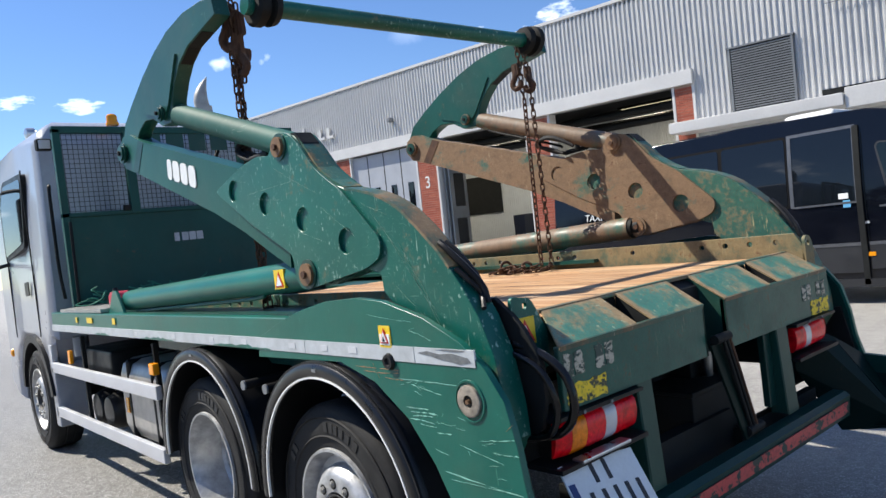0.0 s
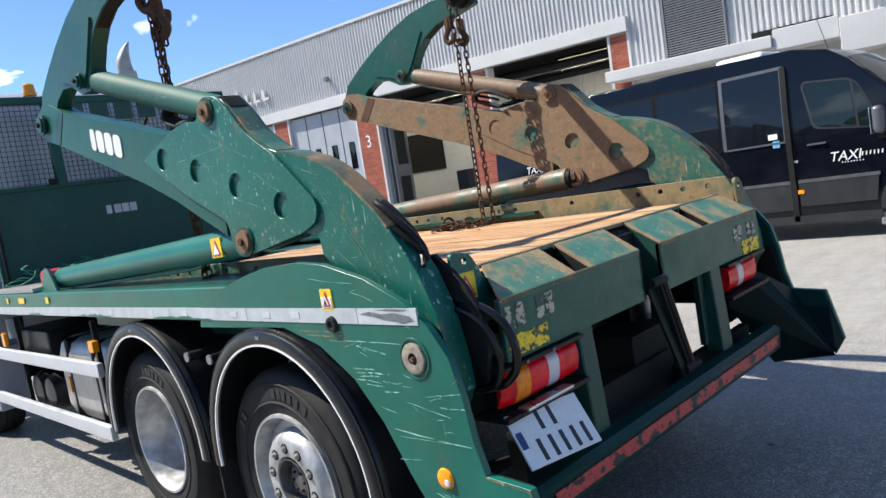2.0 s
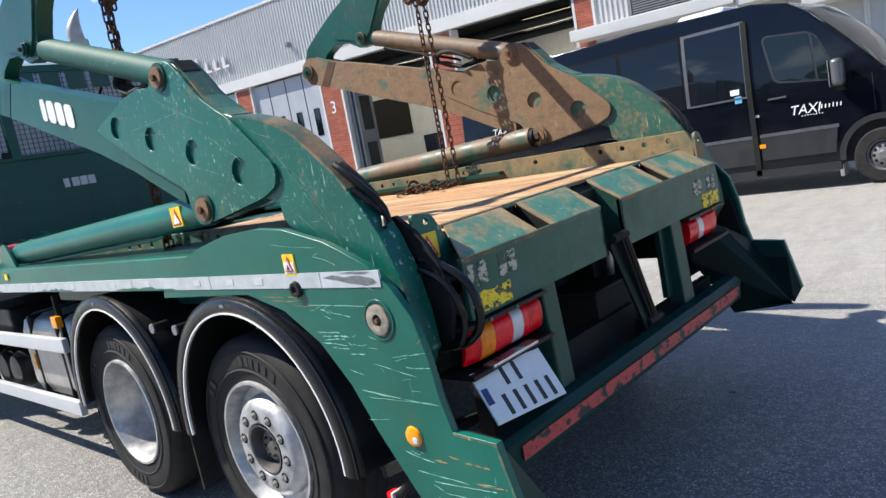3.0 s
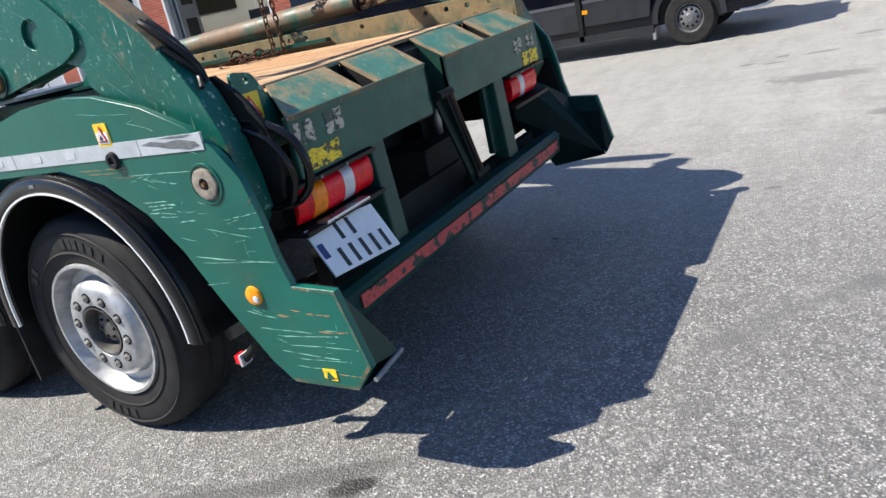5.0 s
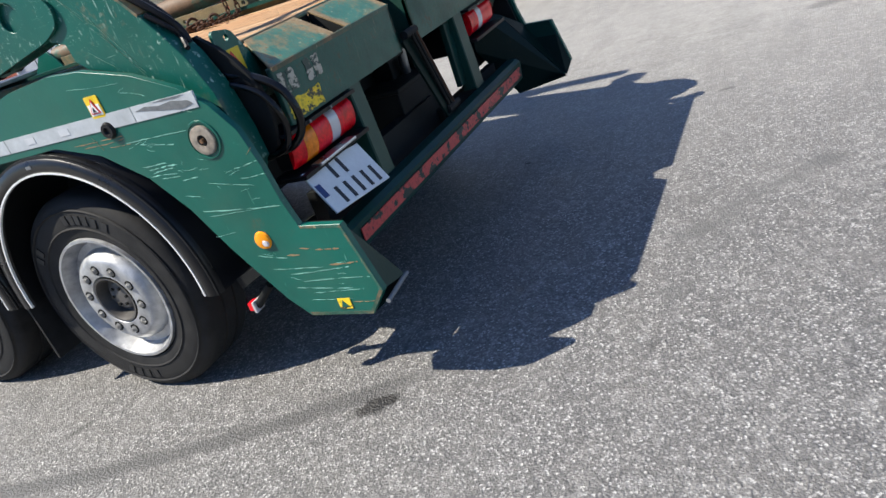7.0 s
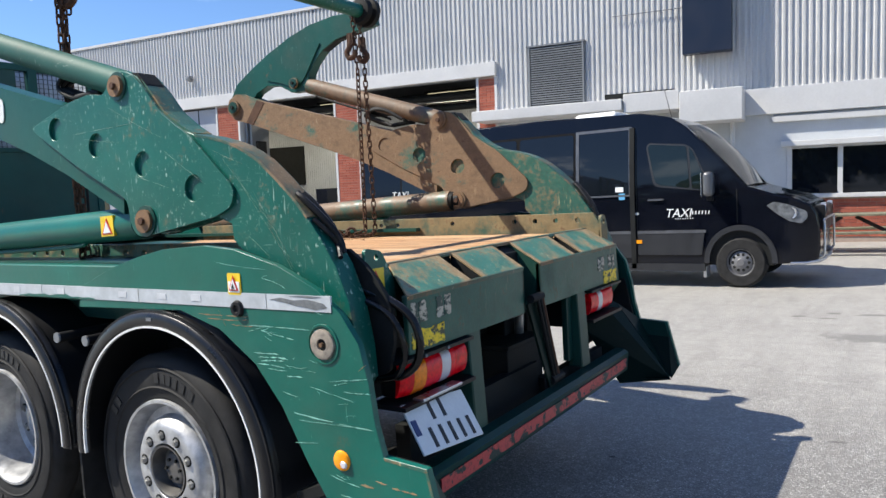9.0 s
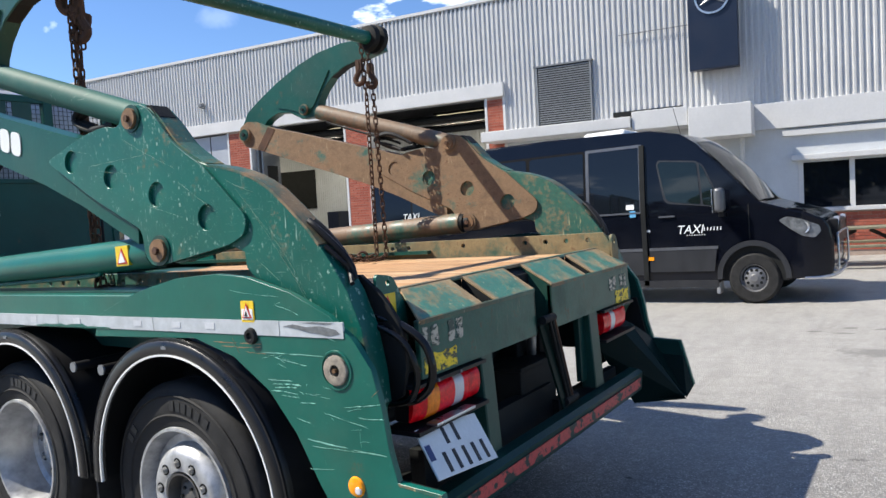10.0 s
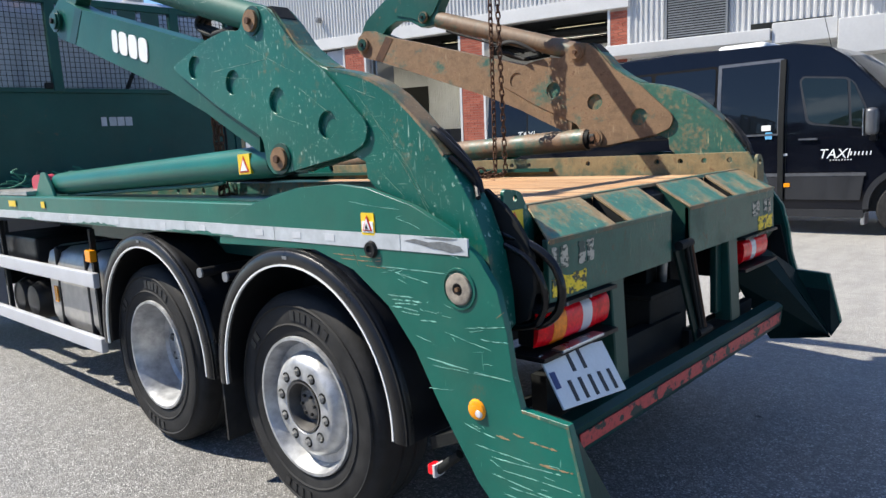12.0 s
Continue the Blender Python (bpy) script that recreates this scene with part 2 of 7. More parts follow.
TAN_RAIL = caked("dusty_rail_paint", ((0.030, 0.105, 0.070), (0.22, 0.165, 0.080), RUSTY, (0.34, 0.27, 0.14)), 0.62, 0.0, 0.68, 0.4)
TAN_PIPE = caked("dusty_cylinder_paint", ((0.020, 0.120, 0.090), (0.165, 0.105, 0.062), RUSTY, (0.26, 0.22, 0.14)), 0.66, 0.0, 0.5, 0.3)
EDGE_RUST = caked("rubbed_rusty_edge", ((0.012, 0.085, 0.058), (0.20, 0.135, 0.075), (0.13, 0.065, 0.03), (0.36, 0.33, 0.24)), 0.42, 0.0, 0.6, 0.8)
RED_WORN = patchy("flaking_red_paint", (0.011, 0.030, 0.025), (0.48, 0.060, 0.055), 0.458, 12)
RUST = plain("rusty_steel", (0.085, 0.042, 0.024), 0.8, 0.3, 0.5, 14, 0.4)
RUST_PIN = plain("rusty_pin", (0.20, 0.115, 0.06), 0.65, 0.4, 0.4, 20, 0.3)
WORN_DISC = plain("rust_spotted_steel", (0.26, 0.225, 0.18), 0.65, 0.1, 0.6, 30, 0.4)
RIM = plain("silver_rim_paint", (0.40, 0.405, 0.41), 0.42, 0.5, 0.38, 16, 0.2)
STEEL = plain("dull_steel", (0.36, 0.36, 0.35), 0.42, 0.8, 0.3, 12, 0.15)
SILVER = plain("silver_cab_paint", (0.33, 0.35, 0.39), 0.35, 0.05, 0.06, 2, 0.0, 0.4)
ALU = plain("brushed_aluminium", (0.55, 0.56, 0.58), 0.32, 0.9, 0.15, 9, 0.08)
ALU_RAIL = plain("anodised_rail", (0.55, 0.56, 0.59), 0.4, 0.35, 0.08, 5, 0.03)
RUBBER = plain("tyre_rubber", (0.020, 0.0197, 0.0195), 0.72, 0.0, 0.5, 14, 0.3, spec=0.25)
RUBBER_DARK = plain("moulded_tyre_mark", (0.007, 0.007, 0.0075), 0.5, 0.0, 0.2, 9, 0.0)
BLACK = plain("black_plastic", (0.012, 0.012, 0.013), 0.42, 0.0, 0.3, 6, 0.08, spec=0.22)
# black for grimy steel, and for plates that stand in for shade
GRIME_SHADE = plain("grime_and_shade_black", (0.010, 0.011, 0.011), 0.65, 0.0, 0.5, 7, 0.2, spec=0.2)
WHITE = plain("white_paint", (0.72, 0.73, 0.72), 0.5, 0.0, 0.08, 5, 0.03)
TAPE = plain("grey_reflective_tape", (0.42, 0.45, 0.47), 0.45, 0.0, 0.2, 12, 0.05)
TAPE_PRINT = plain("pale_tape_print", (0.50, 0.52, 0.54), 0.5, 0.0, 0.1, 20, 0.0)
GREY_SCUFF = plain("grey_scuff", (0.13, 0.14, 0.145), 0.7, 0.0, 0.4, 40, 0.1)
YELLOW = plain("yellow_sticker", (0.75, 0.52, 0.02), 0.45, 0.0, 0.12, 20, 0.0)
ORANGE = plain("amber_plastic", (0.82, 0.30, 0.012), 0.15, 0.0, 0.1, 20, 0.0, spec=0.3)
RED = plain("red_plastic", (0.85, 0.008, 0.018), 0.12, 0.0, 0.35, 70, 0.1, 0.15, spec=0.2)
REDDEEP = plain("deep_red_plastic", (0.66, 0.003, 0.010), 0.10, 0.0, 0.45, 45, 0.1, 0.15, spec=0.2)
AMBER = plain("dim_amber_plastic", (0.80, 0.205, 0.005), 0.12, 0.0, 0.3, 45, 0.1, 0.15, spec=0.2)
LENSW = plain("clear_plastic", (0.58, 0.55, 0.56), 0.15, 0.0, 0.1, 20, 0.0, 0.5)
SIGNRED = plain("red_print", (0.6, 0.03, 0.02), 0.5, 0.0, 0.05, 20, 0.0)
INK = plain("black_print", (0.015, 0.015, 0.018), 0.5, 0.0, 0.05, 20, 0.0)
BLUE = plain("blue_print", (0.012, 0.035, 0.14), 0.5, 0.0, 0.05, 20, 0.0)
FLAKED = patchy("flaked_white_print", (0.030, 0.055, 0.042), (0.46, 0.42, 0.33), 0.50, 34)
FLAKED_YELLOW = patchy("flaked_yellow_print", (0.05, 0.055, 0.03), (0.85, 0.60, 0.02), 0.45, 26)
VANPAINT = plain("black_metallic_paint", (0.004, 0.005, 0.009), 0.07, 0.0, 0.1, 2, 0.0)
VANPAINT.node_tree.nodes["Principled BSDF"].inputs["IOR"].default_value = 1.36
VANGREY = plain("grey_side_cladding", (0.015, 0.016, 0.019), 0.45, 0.0, 0.15, 4, 0.04)


def glass_dark(name, col, rough=0.03):
    m, nt, b = nodes_of(name)
    b.inputs["Base Color"].default_value = (*col, 1)
    b.inputs["Roughness"].default_value = rough
    b.inputs["IOR"].default_value = 1.45
    return m


GLASS = glass_dark("tinted_glass", (0.006, 0.008, 0.011))


def asphalt():
    m, nt, b = nodes_of("asphalt")
    at = coords(nt)
    # the chips are broken stone: their cells are pulled out of round
    nudge, pull, chips = (nt.nodes.new(k) for k in ("ShaderNodeTexNoise", "ShaderNodeVectorMath", "ShaderNodeVectorMath"))
    nudge.inputs["Scale"].default_value, nudge.inputs["Detail"].default_value = 120.0, 2.0
    pull.operation, chips.operation = "MULTIPLY", "ADD"
    pull.inputs[1].default_value = (0.012, 0.012, 0.0)
    nt.links.new(at, nudge.inputs["Vector"])
    nt.links.new(nudge.outputs["Color"], pull.inputs[0])
    nt.links.new(pull.outputs[0], chips.inputs[0])
    nt.links.new(at, chips.inputs[1])
    v = nt.nodes.new("ShaderNodeTexVoronoi")
    v.inputs["Scale"].default_value = 118.0
    nt.links.new(chips.outputs[0], v.inputs["Vector"])
    stone = nt.nodes.new("ShaderNodeSeparateColor")
    nt.links.new(v.outputs["Color"], stone.inputs[0])
    w = nt.nodes.new("ShaderNodeTexVoronoi")
    w.inputs["Scale"].default_value = 270.0
    nt.links.new(chips.outputs[0], w.inputs["Vector"])
    fine = nt.nodes.new("ShaderNodeSeparateColor")
    nt.links.new(w.outputs["Color"], fine.inputs[0])
    grey = blend(nt, ramp(nt, noisy(nt, 0.35, 6, 0.6), 0.3, 0.7), (0.132, 0.128, 0.123), (0.192, 0.186, 0.177))
    grey = blend(nt, ramp(nt, noisy(nt, 2.6, 6, 0.65), 0.40, 0.72, 0.0, 0.45), grey, (0.15, 0.146, 0.14))
    grey = blend(nt, ramp(nt, fine.outputs[0], 0.55, 0.65, 0.0, 0.5), grey, (0.085, 0.083, 0.082))
    grey = blend(nt, ramp(nt, fine.outputs[1], 0.80, 0.86, 0.0, 0.55), grey, (0.40, 0.39, 0.37))
    grey = blend(nt, ramp(nt, stone.outputs[1], 0.66, 0.72, 0.0, 0.72), grey, (0.085, 0.083, 0.082))
    grey = blend(nt, ramp(nt, stone.outputs[0], 0.62, 0.90, 0.0, 0.75), grey, (0.39, 0.38, 0.36))
    grey = blend(nt, ramp(nt, stone.outputs[2], 0.90, 0.95, 0.0, 0.85), grey, (0.54, 0.53, 0.505))
    rim = ramp(nt, v.outputs["Distance"], 0.42, 0.60)
    grey = blend(nt, times(nt, rim, 0.68), grey, (0.065, 0.063, 0.062))
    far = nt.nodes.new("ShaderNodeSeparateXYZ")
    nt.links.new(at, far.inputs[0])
    # paler towards the hall: the grazing light's brightness is put into the colour
    far_pale = ramp(nt, times(nt, far.outputs[0], ramp(nt, noisy(nt, 0.8, 4), 0, 1, -1.2, 1.2), "ADD"), 0.0, 3.5, 0.0, 0.68)
    grey = blend(nt, far_pale, grey, (0.40, 0.385, 0.355))
    grey = blend(nt, ramp(nt, noisy(nt, 3.2, 6, 0.7, coords(nt, (2.2, 0.7, 1))), 0.44, 0.68, 0.0, 0.32), grey, (0.16, 0.152, 0.14))
    # worn streaks, coarse stones and small dark spots over all of it
    grey = blend(nt, ramp(nt, noisy(nt, 1.0, 5, 0.65, coords(nt, (1.1, 4.5, 1))), 0.46, 0.66, 0.0, 0.34), grey, (0.17, 0.162, 0.15))
    u = nt.nodes.new("ShaderNodeTexVoronoi")
    u.inputs["Scale"].default_value = 34.0
    nt.links.new(at, u.inputs["Vector"])
    coarse = nt.nodes.new("ShaderNodeSeparateColor")
    nt.links.new(u.outputs["Color"], coarse.inputs[0])
    grey = blend(nt, ramp(nt, coarse.outputs[0], 0.62, 0.95, 0.0, 0.17), grey, (0.11, 0.106, 0.10))
    grey = blend(nt, ramp(nt, coarse.outputs[1], 0.70, 0.98, 0.0, 0.15), grey, (0.55, 0.54, 0.51))
    grey = blend(nt, times(nt, ramp(nt, noisy(nt, 9.0, 5, 0.7), 0.67, 0.72, 0.0, 0.6), ramp(nt, noisy(nt, 0.9, 3), 0.48, 0.60)), grey, (0.075, 0.072, 0.068))
    warp = noisy(nt, 7.0, 5, 0.65)

    def stain(c, cx, cy, rx, ry, turn, dark, strength, soft=0.5):
        mp = nt.nodes.new("ShaderNodeMapping")
        mp.vector_type = "TEXTURE"
        mp.inputs["Location"].default_value = (cx, cy, 0)
        mp.inputs["Rotation"].default_value = (0, 0, radians(turn))
        mp.inputs["Scale"].default_value = (rx, ry, 1)
        nt.links.new(at, mp.inputs[0])
        ln = nt.nodes.new("ShaderNodeVectorMath")
        ln.operation = "LENGTH"
        nt.links.new(mp.outputs[0], ln.inputs[0])
        d = times(nt, ln.outputs["Value"], ramp(nt, warp, 0, 1, -0.9, 0.9), "ADD")
        return blend(nt, ramp(nt, d, 1.0, 1.0 - soft, 0.0, strength), c, dark)

    def track(c, cx, cy, radius, half, y_end, dark, strength):
        """A tyre's curved dark mark: a band along a circle, fading out past y_end."""
        off, ln = nt.nodes.new("ShaderNodeVectorMath"), nt.nodes.new("ShaderNodeVectorMath")
        off.operation, ln.operation = "SUBTRACT", "LENGTH"
        off.inputs[1].default_value = (cx, cy, 0)
        nt.links.new(at, off.inputs[0])
        nt.links.new(off.outputs[0], ln.inputs[0])
        gap = times(nt, ln.outputs["Value"], -radius, "ADD")
        side = nt.nodes.new("ShaderNodeMath")
        side.operation = "ABSOLUTE"
        nt.links.new(times(nt, gap, ramp(nt, warp, 0, 1, -0.025, 0.025), "ADD"), side.inputs[0])
        band = ramp(nt, side.outputs[0], half * 1.35, half * 0.6, 0.0, strength)
        band = times(nt, band, ramp(nt, far.outputs[0], -0.2, -0.6))
        band = times(nt, band, ramp(nt, far.outputs[1], 3.5, 1.5))
        return blend(nt, times(nt, band, ramp(nt, far.outputs[1], y_end - 0.12, y_end + 0.12)), c, dark)

    grey = track(grey, 4.46, 2.45, 6.61, 0.046, -1.1, (0.075, 0.073, 0.071), 0.80)
    oil, faint, dusty = (0.028, 0.026, 0.024), (0.12, 0.118, 0.112), (0.16, 0.15, 0.135)
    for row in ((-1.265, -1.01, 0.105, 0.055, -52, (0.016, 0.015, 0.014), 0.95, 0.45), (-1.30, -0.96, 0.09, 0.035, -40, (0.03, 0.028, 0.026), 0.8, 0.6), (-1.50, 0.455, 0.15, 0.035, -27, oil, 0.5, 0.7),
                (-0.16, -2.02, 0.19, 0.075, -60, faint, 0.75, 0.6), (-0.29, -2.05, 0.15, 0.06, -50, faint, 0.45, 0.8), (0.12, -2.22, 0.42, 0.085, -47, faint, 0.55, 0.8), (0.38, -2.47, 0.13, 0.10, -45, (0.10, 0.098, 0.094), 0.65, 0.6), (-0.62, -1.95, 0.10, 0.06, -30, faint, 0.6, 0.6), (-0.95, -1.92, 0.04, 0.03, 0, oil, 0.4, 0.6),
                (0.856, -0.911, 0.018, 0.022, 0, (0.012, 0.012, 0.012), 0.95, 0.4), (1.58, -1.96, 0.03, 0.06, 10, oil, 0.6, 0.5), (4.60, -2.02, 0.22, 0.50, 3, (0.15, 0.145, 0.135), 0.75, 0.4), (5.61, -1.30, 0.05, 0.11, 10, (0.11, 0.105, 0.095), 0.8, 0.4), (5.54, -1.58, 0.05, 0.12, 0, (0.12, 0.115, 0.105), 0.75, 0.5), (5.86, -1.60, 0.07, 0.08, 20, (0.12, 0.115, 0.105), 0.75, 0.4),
                (5.84, -1.97, 0.06, 0.22, 12, (0.12, 0.115, 0.105), 0.75, 0.4), (6.72, -2.40, 0.07, 0.18, 14, (0.12, 0.115, 0.105), 0.75, 0.4), (3.15, -2.54, 0.13, 0.16, 0, (0.14, 0.135, 0.125), 0.7, 0.5), (5.28, -2.96, 0.05, 0.09, 0, dusty, 0.6, 0.4), (4.85, -2.75, 0.10, 0.55, 8, dusty, 0.4, 0.8), (6.2, -2.9, 0.10, 0.6, 12, dusty, 0.4, 0.8), (3.5, -2.7, 0.3, 0.5, 8, dusty, 0.35, 0.8), (9.5, -3.4, 0.6, 0.2, 0, dusty, 0.35, 0.8)):
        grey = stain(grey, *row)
    nt.links.new(grey, b.inputs["Base Color"])
    b.inputs["Roughness"].default_value = 0.58
    b.inputs["Specular IOR Level"].default_value = 0.65
    h = times(nt, v.outputs["Distance"], ramp(nt, noisy(nt, 30, 3), 0, 1, 0.0, 0.7), "ADD")
    bumped(nt, b, h, 0.75, 0.006)
    return m


def brickwork():
    m, nt, b = nodes_of("red_brick")
    t = nt.nodes.new("ShaderNodeTexBrick")
    mp = coords(nt)
    sep, comb = nt.nodes.new("ShaderNodeSeparateXYZ"), nt.nodes.new("ShaderNodeCombineXYZ")
    nt.links.new(mp, sep.inputs[0])
    nt.links.new(sep.outputs[1], comb.inputs[0])
    nt.links.new(sep.outputs[2], comb.inputs[1])
    nt.links.new(comb.outputs[0], t.inputs["Vector"])
    t.inputs["Color1"].default_value = (0.30, 0.075, 0.045, 1)
    t.inputs["Color2"].default_value = (0.40, 0.115, 0.07, 1)
    t.inputs["Mortar"].default_value = (0.36, 0.24, 0.19, 1)
    t.inputs["Scale"].default_value = 1.0
    t.inputs["Brick Width"].default_value, t.inputs["Row Height"].default_value, t.inputs["Mortar Size"].default_value = 0.24, 0.075, 0.008
    nt.links.new(blend(nt, ramp(nt, noisy(nt, 3, 5), 0.3, 0.7, 0.0, 0.3), t.outputs["Color"], (0.22, 0.06, 0.04)), b.inputs["Base Color"])
    b.inputs["Roughness"].default_value = 0.85
    bumped(nt, b, t.outputs["Fac"], -0.4, 0.01)
    return m


def brick_piece():
    m, nt, b = nodes_of("fired_brick")
    info = nt.nodes.new("ShaderNodeObjectInfo")
    geo = nt.nodes.new("ShaderNodeNewGeometry")
    k = times(nt, times(nt, info.outputs["Random"], geo.outputs["Random Per Island"], "ADD"), 1.0, "FRACT")
    c = blend(nt, k, (0.27, 0.062, 0.036), (0.40, 0.115, 0.068))
    c = blend(nt, ramp(nt, noisy(nt, 9, 5), 0.4, 0.75, 0.0, 0.5), c, (0.20, 0.055, 0.036))
    nt.links.new(c, b.inputs["Base Color"])
    b.inputs["Roughness"].default_value = 0.85
    bumped(nt, b, noisy(nt, 60, 3), 0.2, 0.004)
    return m


def wood():
    m, nt, b = nodes_of("worn_plank_wood")
    info = nt.nodes.new("ShaderNodeObjectInfo")
    grain = noisy(nt, 1.0, 6, 0.7, coords(nt, (55, 2.2, 30)))
    big = noisy(nt, 1.6, 5)
    c = blend(nt, ramp(nt, grain, 0.3, 0.7), (0.24, 0.115, 0.045), (0.56, 0.35, 0.18))
    c = blend(nt, ramp(nt, info.outputs["Random"], 0.0, 1.0, 0.0, 0.6), c, (0.40, 0.19, 0.075))
    c = blend(nt, ramp(nt, noisy(nt, 1.0, 4, 0.6, coords(nt, (14, 0.9, 6))), 0.50, 0.66, 0.0, 0.7), c, (0.60, 0.42, 0.25))
    c = blend(nt, ramp(nt, big, 0.5, 0.75, 0.0, 0.6), c, (0.36, 0.27, 0.18))
    crack = noisy(nt, 1.0, 3, 0.5, coords(nt, (46, 1.1, 10)))
    c = blend(nt, ramp(nt, crack, 0.585, 0.64, 0.0, 0.9), c, (0.045, 0.022, 0.013))
    c = blend(nt, ramp(nt, noisy(nt, 1.0, 3, 0.5, coords(nt, (9, 0.7, 5))), 0.62, 0.70, 0.0, 0.7), c, (0.09, 0.05, 0.03))
    nt.links.new(c, b.inputs["Base Color"])
    b.inputs["Roughness"].default_value = 0.8
    bumped(nt, b, times(nt, grain, ramp(nt, crack, 0.58, 0.66, 0.6, 0.0), "ADD"), 0.5, 0.008)
    return m


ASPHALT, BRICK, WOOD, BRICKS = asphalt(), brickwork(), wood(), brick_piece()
MORTAR = plain("mortar", (0.34, 0.26, 0.21), 0.9, 0.0, 0.15, 6, 0.1)
CLAD = plain("ribbed_metal_cladding", (0.515, 0.51, 0.50), 0.5, 0.1, 0.07, 0.8, 0.0)
TRIM = plain("white_metal_trim", (0.565, 0.56, 0.55), 0.5, 0.0, 0.06, 1.2, 0.0)
PLASTER = plain("pale_plaster", (0.51, 0.53, 0.545), 0.8, 0.0, 0.08, 2, 0.05)
CEMENT = plain("hall_floor", (0.20, 0.20, 0.19), 0.7, 0.0, 0.2, 1.5, 0.05)
HALLWALL = plain("hall_wall", (0.22, 0.21, 0.19), 0.7, 0.0, 0.1, 1.0, 0.0)
NAVY = plain("dark_navy_sign", (0.008, 0.013, 0.030), 0.35, 0.0, 0.1, 2, 0.0)
GREY = plain("grey_metal", (0.18, 0.19, 0.20), 0.5, 0.2, 0.1, 4, 0.03)
TIMBER = plain("weathered_timber", (0.15, 0.14, 0.095), 0.85, 0.0, 0.4, 8, 0.3)


# ---- mesh helpers ----
def weigh(me, limit):
    """Corner normals weighted by area, so that large faces stay flat between rounded edges."""
    touching = [[] for _ in me.vertices]
    for p in me.polygons:
        for i in p.vertices:
            touching[i].append((p.normal.copy(), p.area))
    out = []
    for p in me.polygons:
        for i in p.vertices:
            n = Vector((0, 0, 0))
            for m, w in touching[i]:
                if m.dot(p.normal) > limit:
                    n += m * w
            out.append(n.normalized() if n.length > 1e-12 else p.normal)
    me.normals_split_custom_set(out)


def mesh_of(name, bm, smooth=None):
    bmesh.ops.remove_doubles(bm, verts=bm.verts, dist=1e-5)
    bmesh.ops.recalc_face_normals(bm, faces=bm.faces)
    me = bpy.data.meshes.new(name)
    bm.to_mesh(me)
    bm.free()
    if smooth:
        me.shade_smooth() if smooth > 179 else None
        me.set_sharp_from_angle(angle=radians(smooth))
        for p in me.polygons:
            p.use_smooth = True
        if len(me.polygons) < 2500:
            weigh(me, math.cos(radians(min(smooth, 100))))
    return me


def as_drawn(co):
    return co


def to_side(co):
    """From the drawing of the truck's sides and cab to true length and height."""
    x, y, z = co
    return Vector((x, 0.0584 + 1.0765 * y + 0.0193 * y * y + 0.0004 * y ** 3, z * (1.0522 + 0.0197 * y) - 0.0549 - 0.0091 * y))


def to_arm(co):
    """The same for the lifting arms, which stand tilted a little further up."""
    x, y, z = co
    return Vector((x, 0.2162 + 1.0989 * y - 0.1076 * z, -0.0351 + 0.0297 * y + 1.0424 * z))


def to_bed(co):
    """The same for the bed and all that hangs on its rear end."""
    x, y, z = co
    return Vector((x, 1.055 * y + 0.028, 1.03 * z - 0.026))


true_place = as_drawn


def part(name, bm, material, parent=None, label="", smooth=35):
    if true_place is not as_drawn:
        for v in bm.verts:
            v.co = true_place(v.co)
    ob = new(name, mesh_of(name, bm, smooth))
    ob.data.materials.append(material)
    if parent:
        ob.parent = parent
    return tagged(ob, label)


def thing(name, label, category, at=(0, 0, 0), rz=0.0, group="", kind=""):
    ob = new(name)
    ob.location, ob.rotation_euler = at, (0, 0, radians(rz))
    ob.empty_display_size = 0.2
    return tagged(ob, label, category, group, kind)


def box(bm, x0, x1, y0, y1, z0, z1, bevel=0.0):
    g = bmesh.ops.create_cube(bm, size=1.0)
    for v in g["verts"]:
        v.co = Vector(((x0 + x1) / 2 + v.co.x * (x1 - x0), (y0 + y1) / 2 + v.co.y * (y1 - y0), (z0 + z1) / 2 + v.co.z * (z1 - z0)))
    if bevel:
        es = list({e for v in g["verts"] for e in v.link_edges})
        bmesh.ops.bevel(bm, geom=es, offset=bevel, segments=2, affect="EDGES", profile=0.5)
    return bm


def boxes(*rows, bevel=0.0):
    bm = bmesh.new()
    for r in rows:
        box(bm, *r, bevel=bevel)
    return bm


def rounded(pts, r, n=4):
    """A polygon with its corners rounded by up to r."""
    out = []
    for i, p in enumerate(pts):
        a, b, c = Vector(pts[i - 1]), Vector(p), Vector(pts[(i + 1) % len(pts)])
        k = min(r, (a - b).length * 0.45, (c - b).length * 0.45)
        p0, p1 = b + (a - b).normalized() * k, b + (c - b).normalized() * k
        for j in range(n + 1):
            t = j / n
            out.append(tuple(p0 * (1 - t) ** 2 + b * 2 * t * (1 - t) + p1 * t * t))
    return out


def circle(y, z, r, n=20):
    return [(y + r * math.cos(2 * math.pi * i / n), z + r * math.sin(2 * math.pi * i / n)) for i in range(n)]


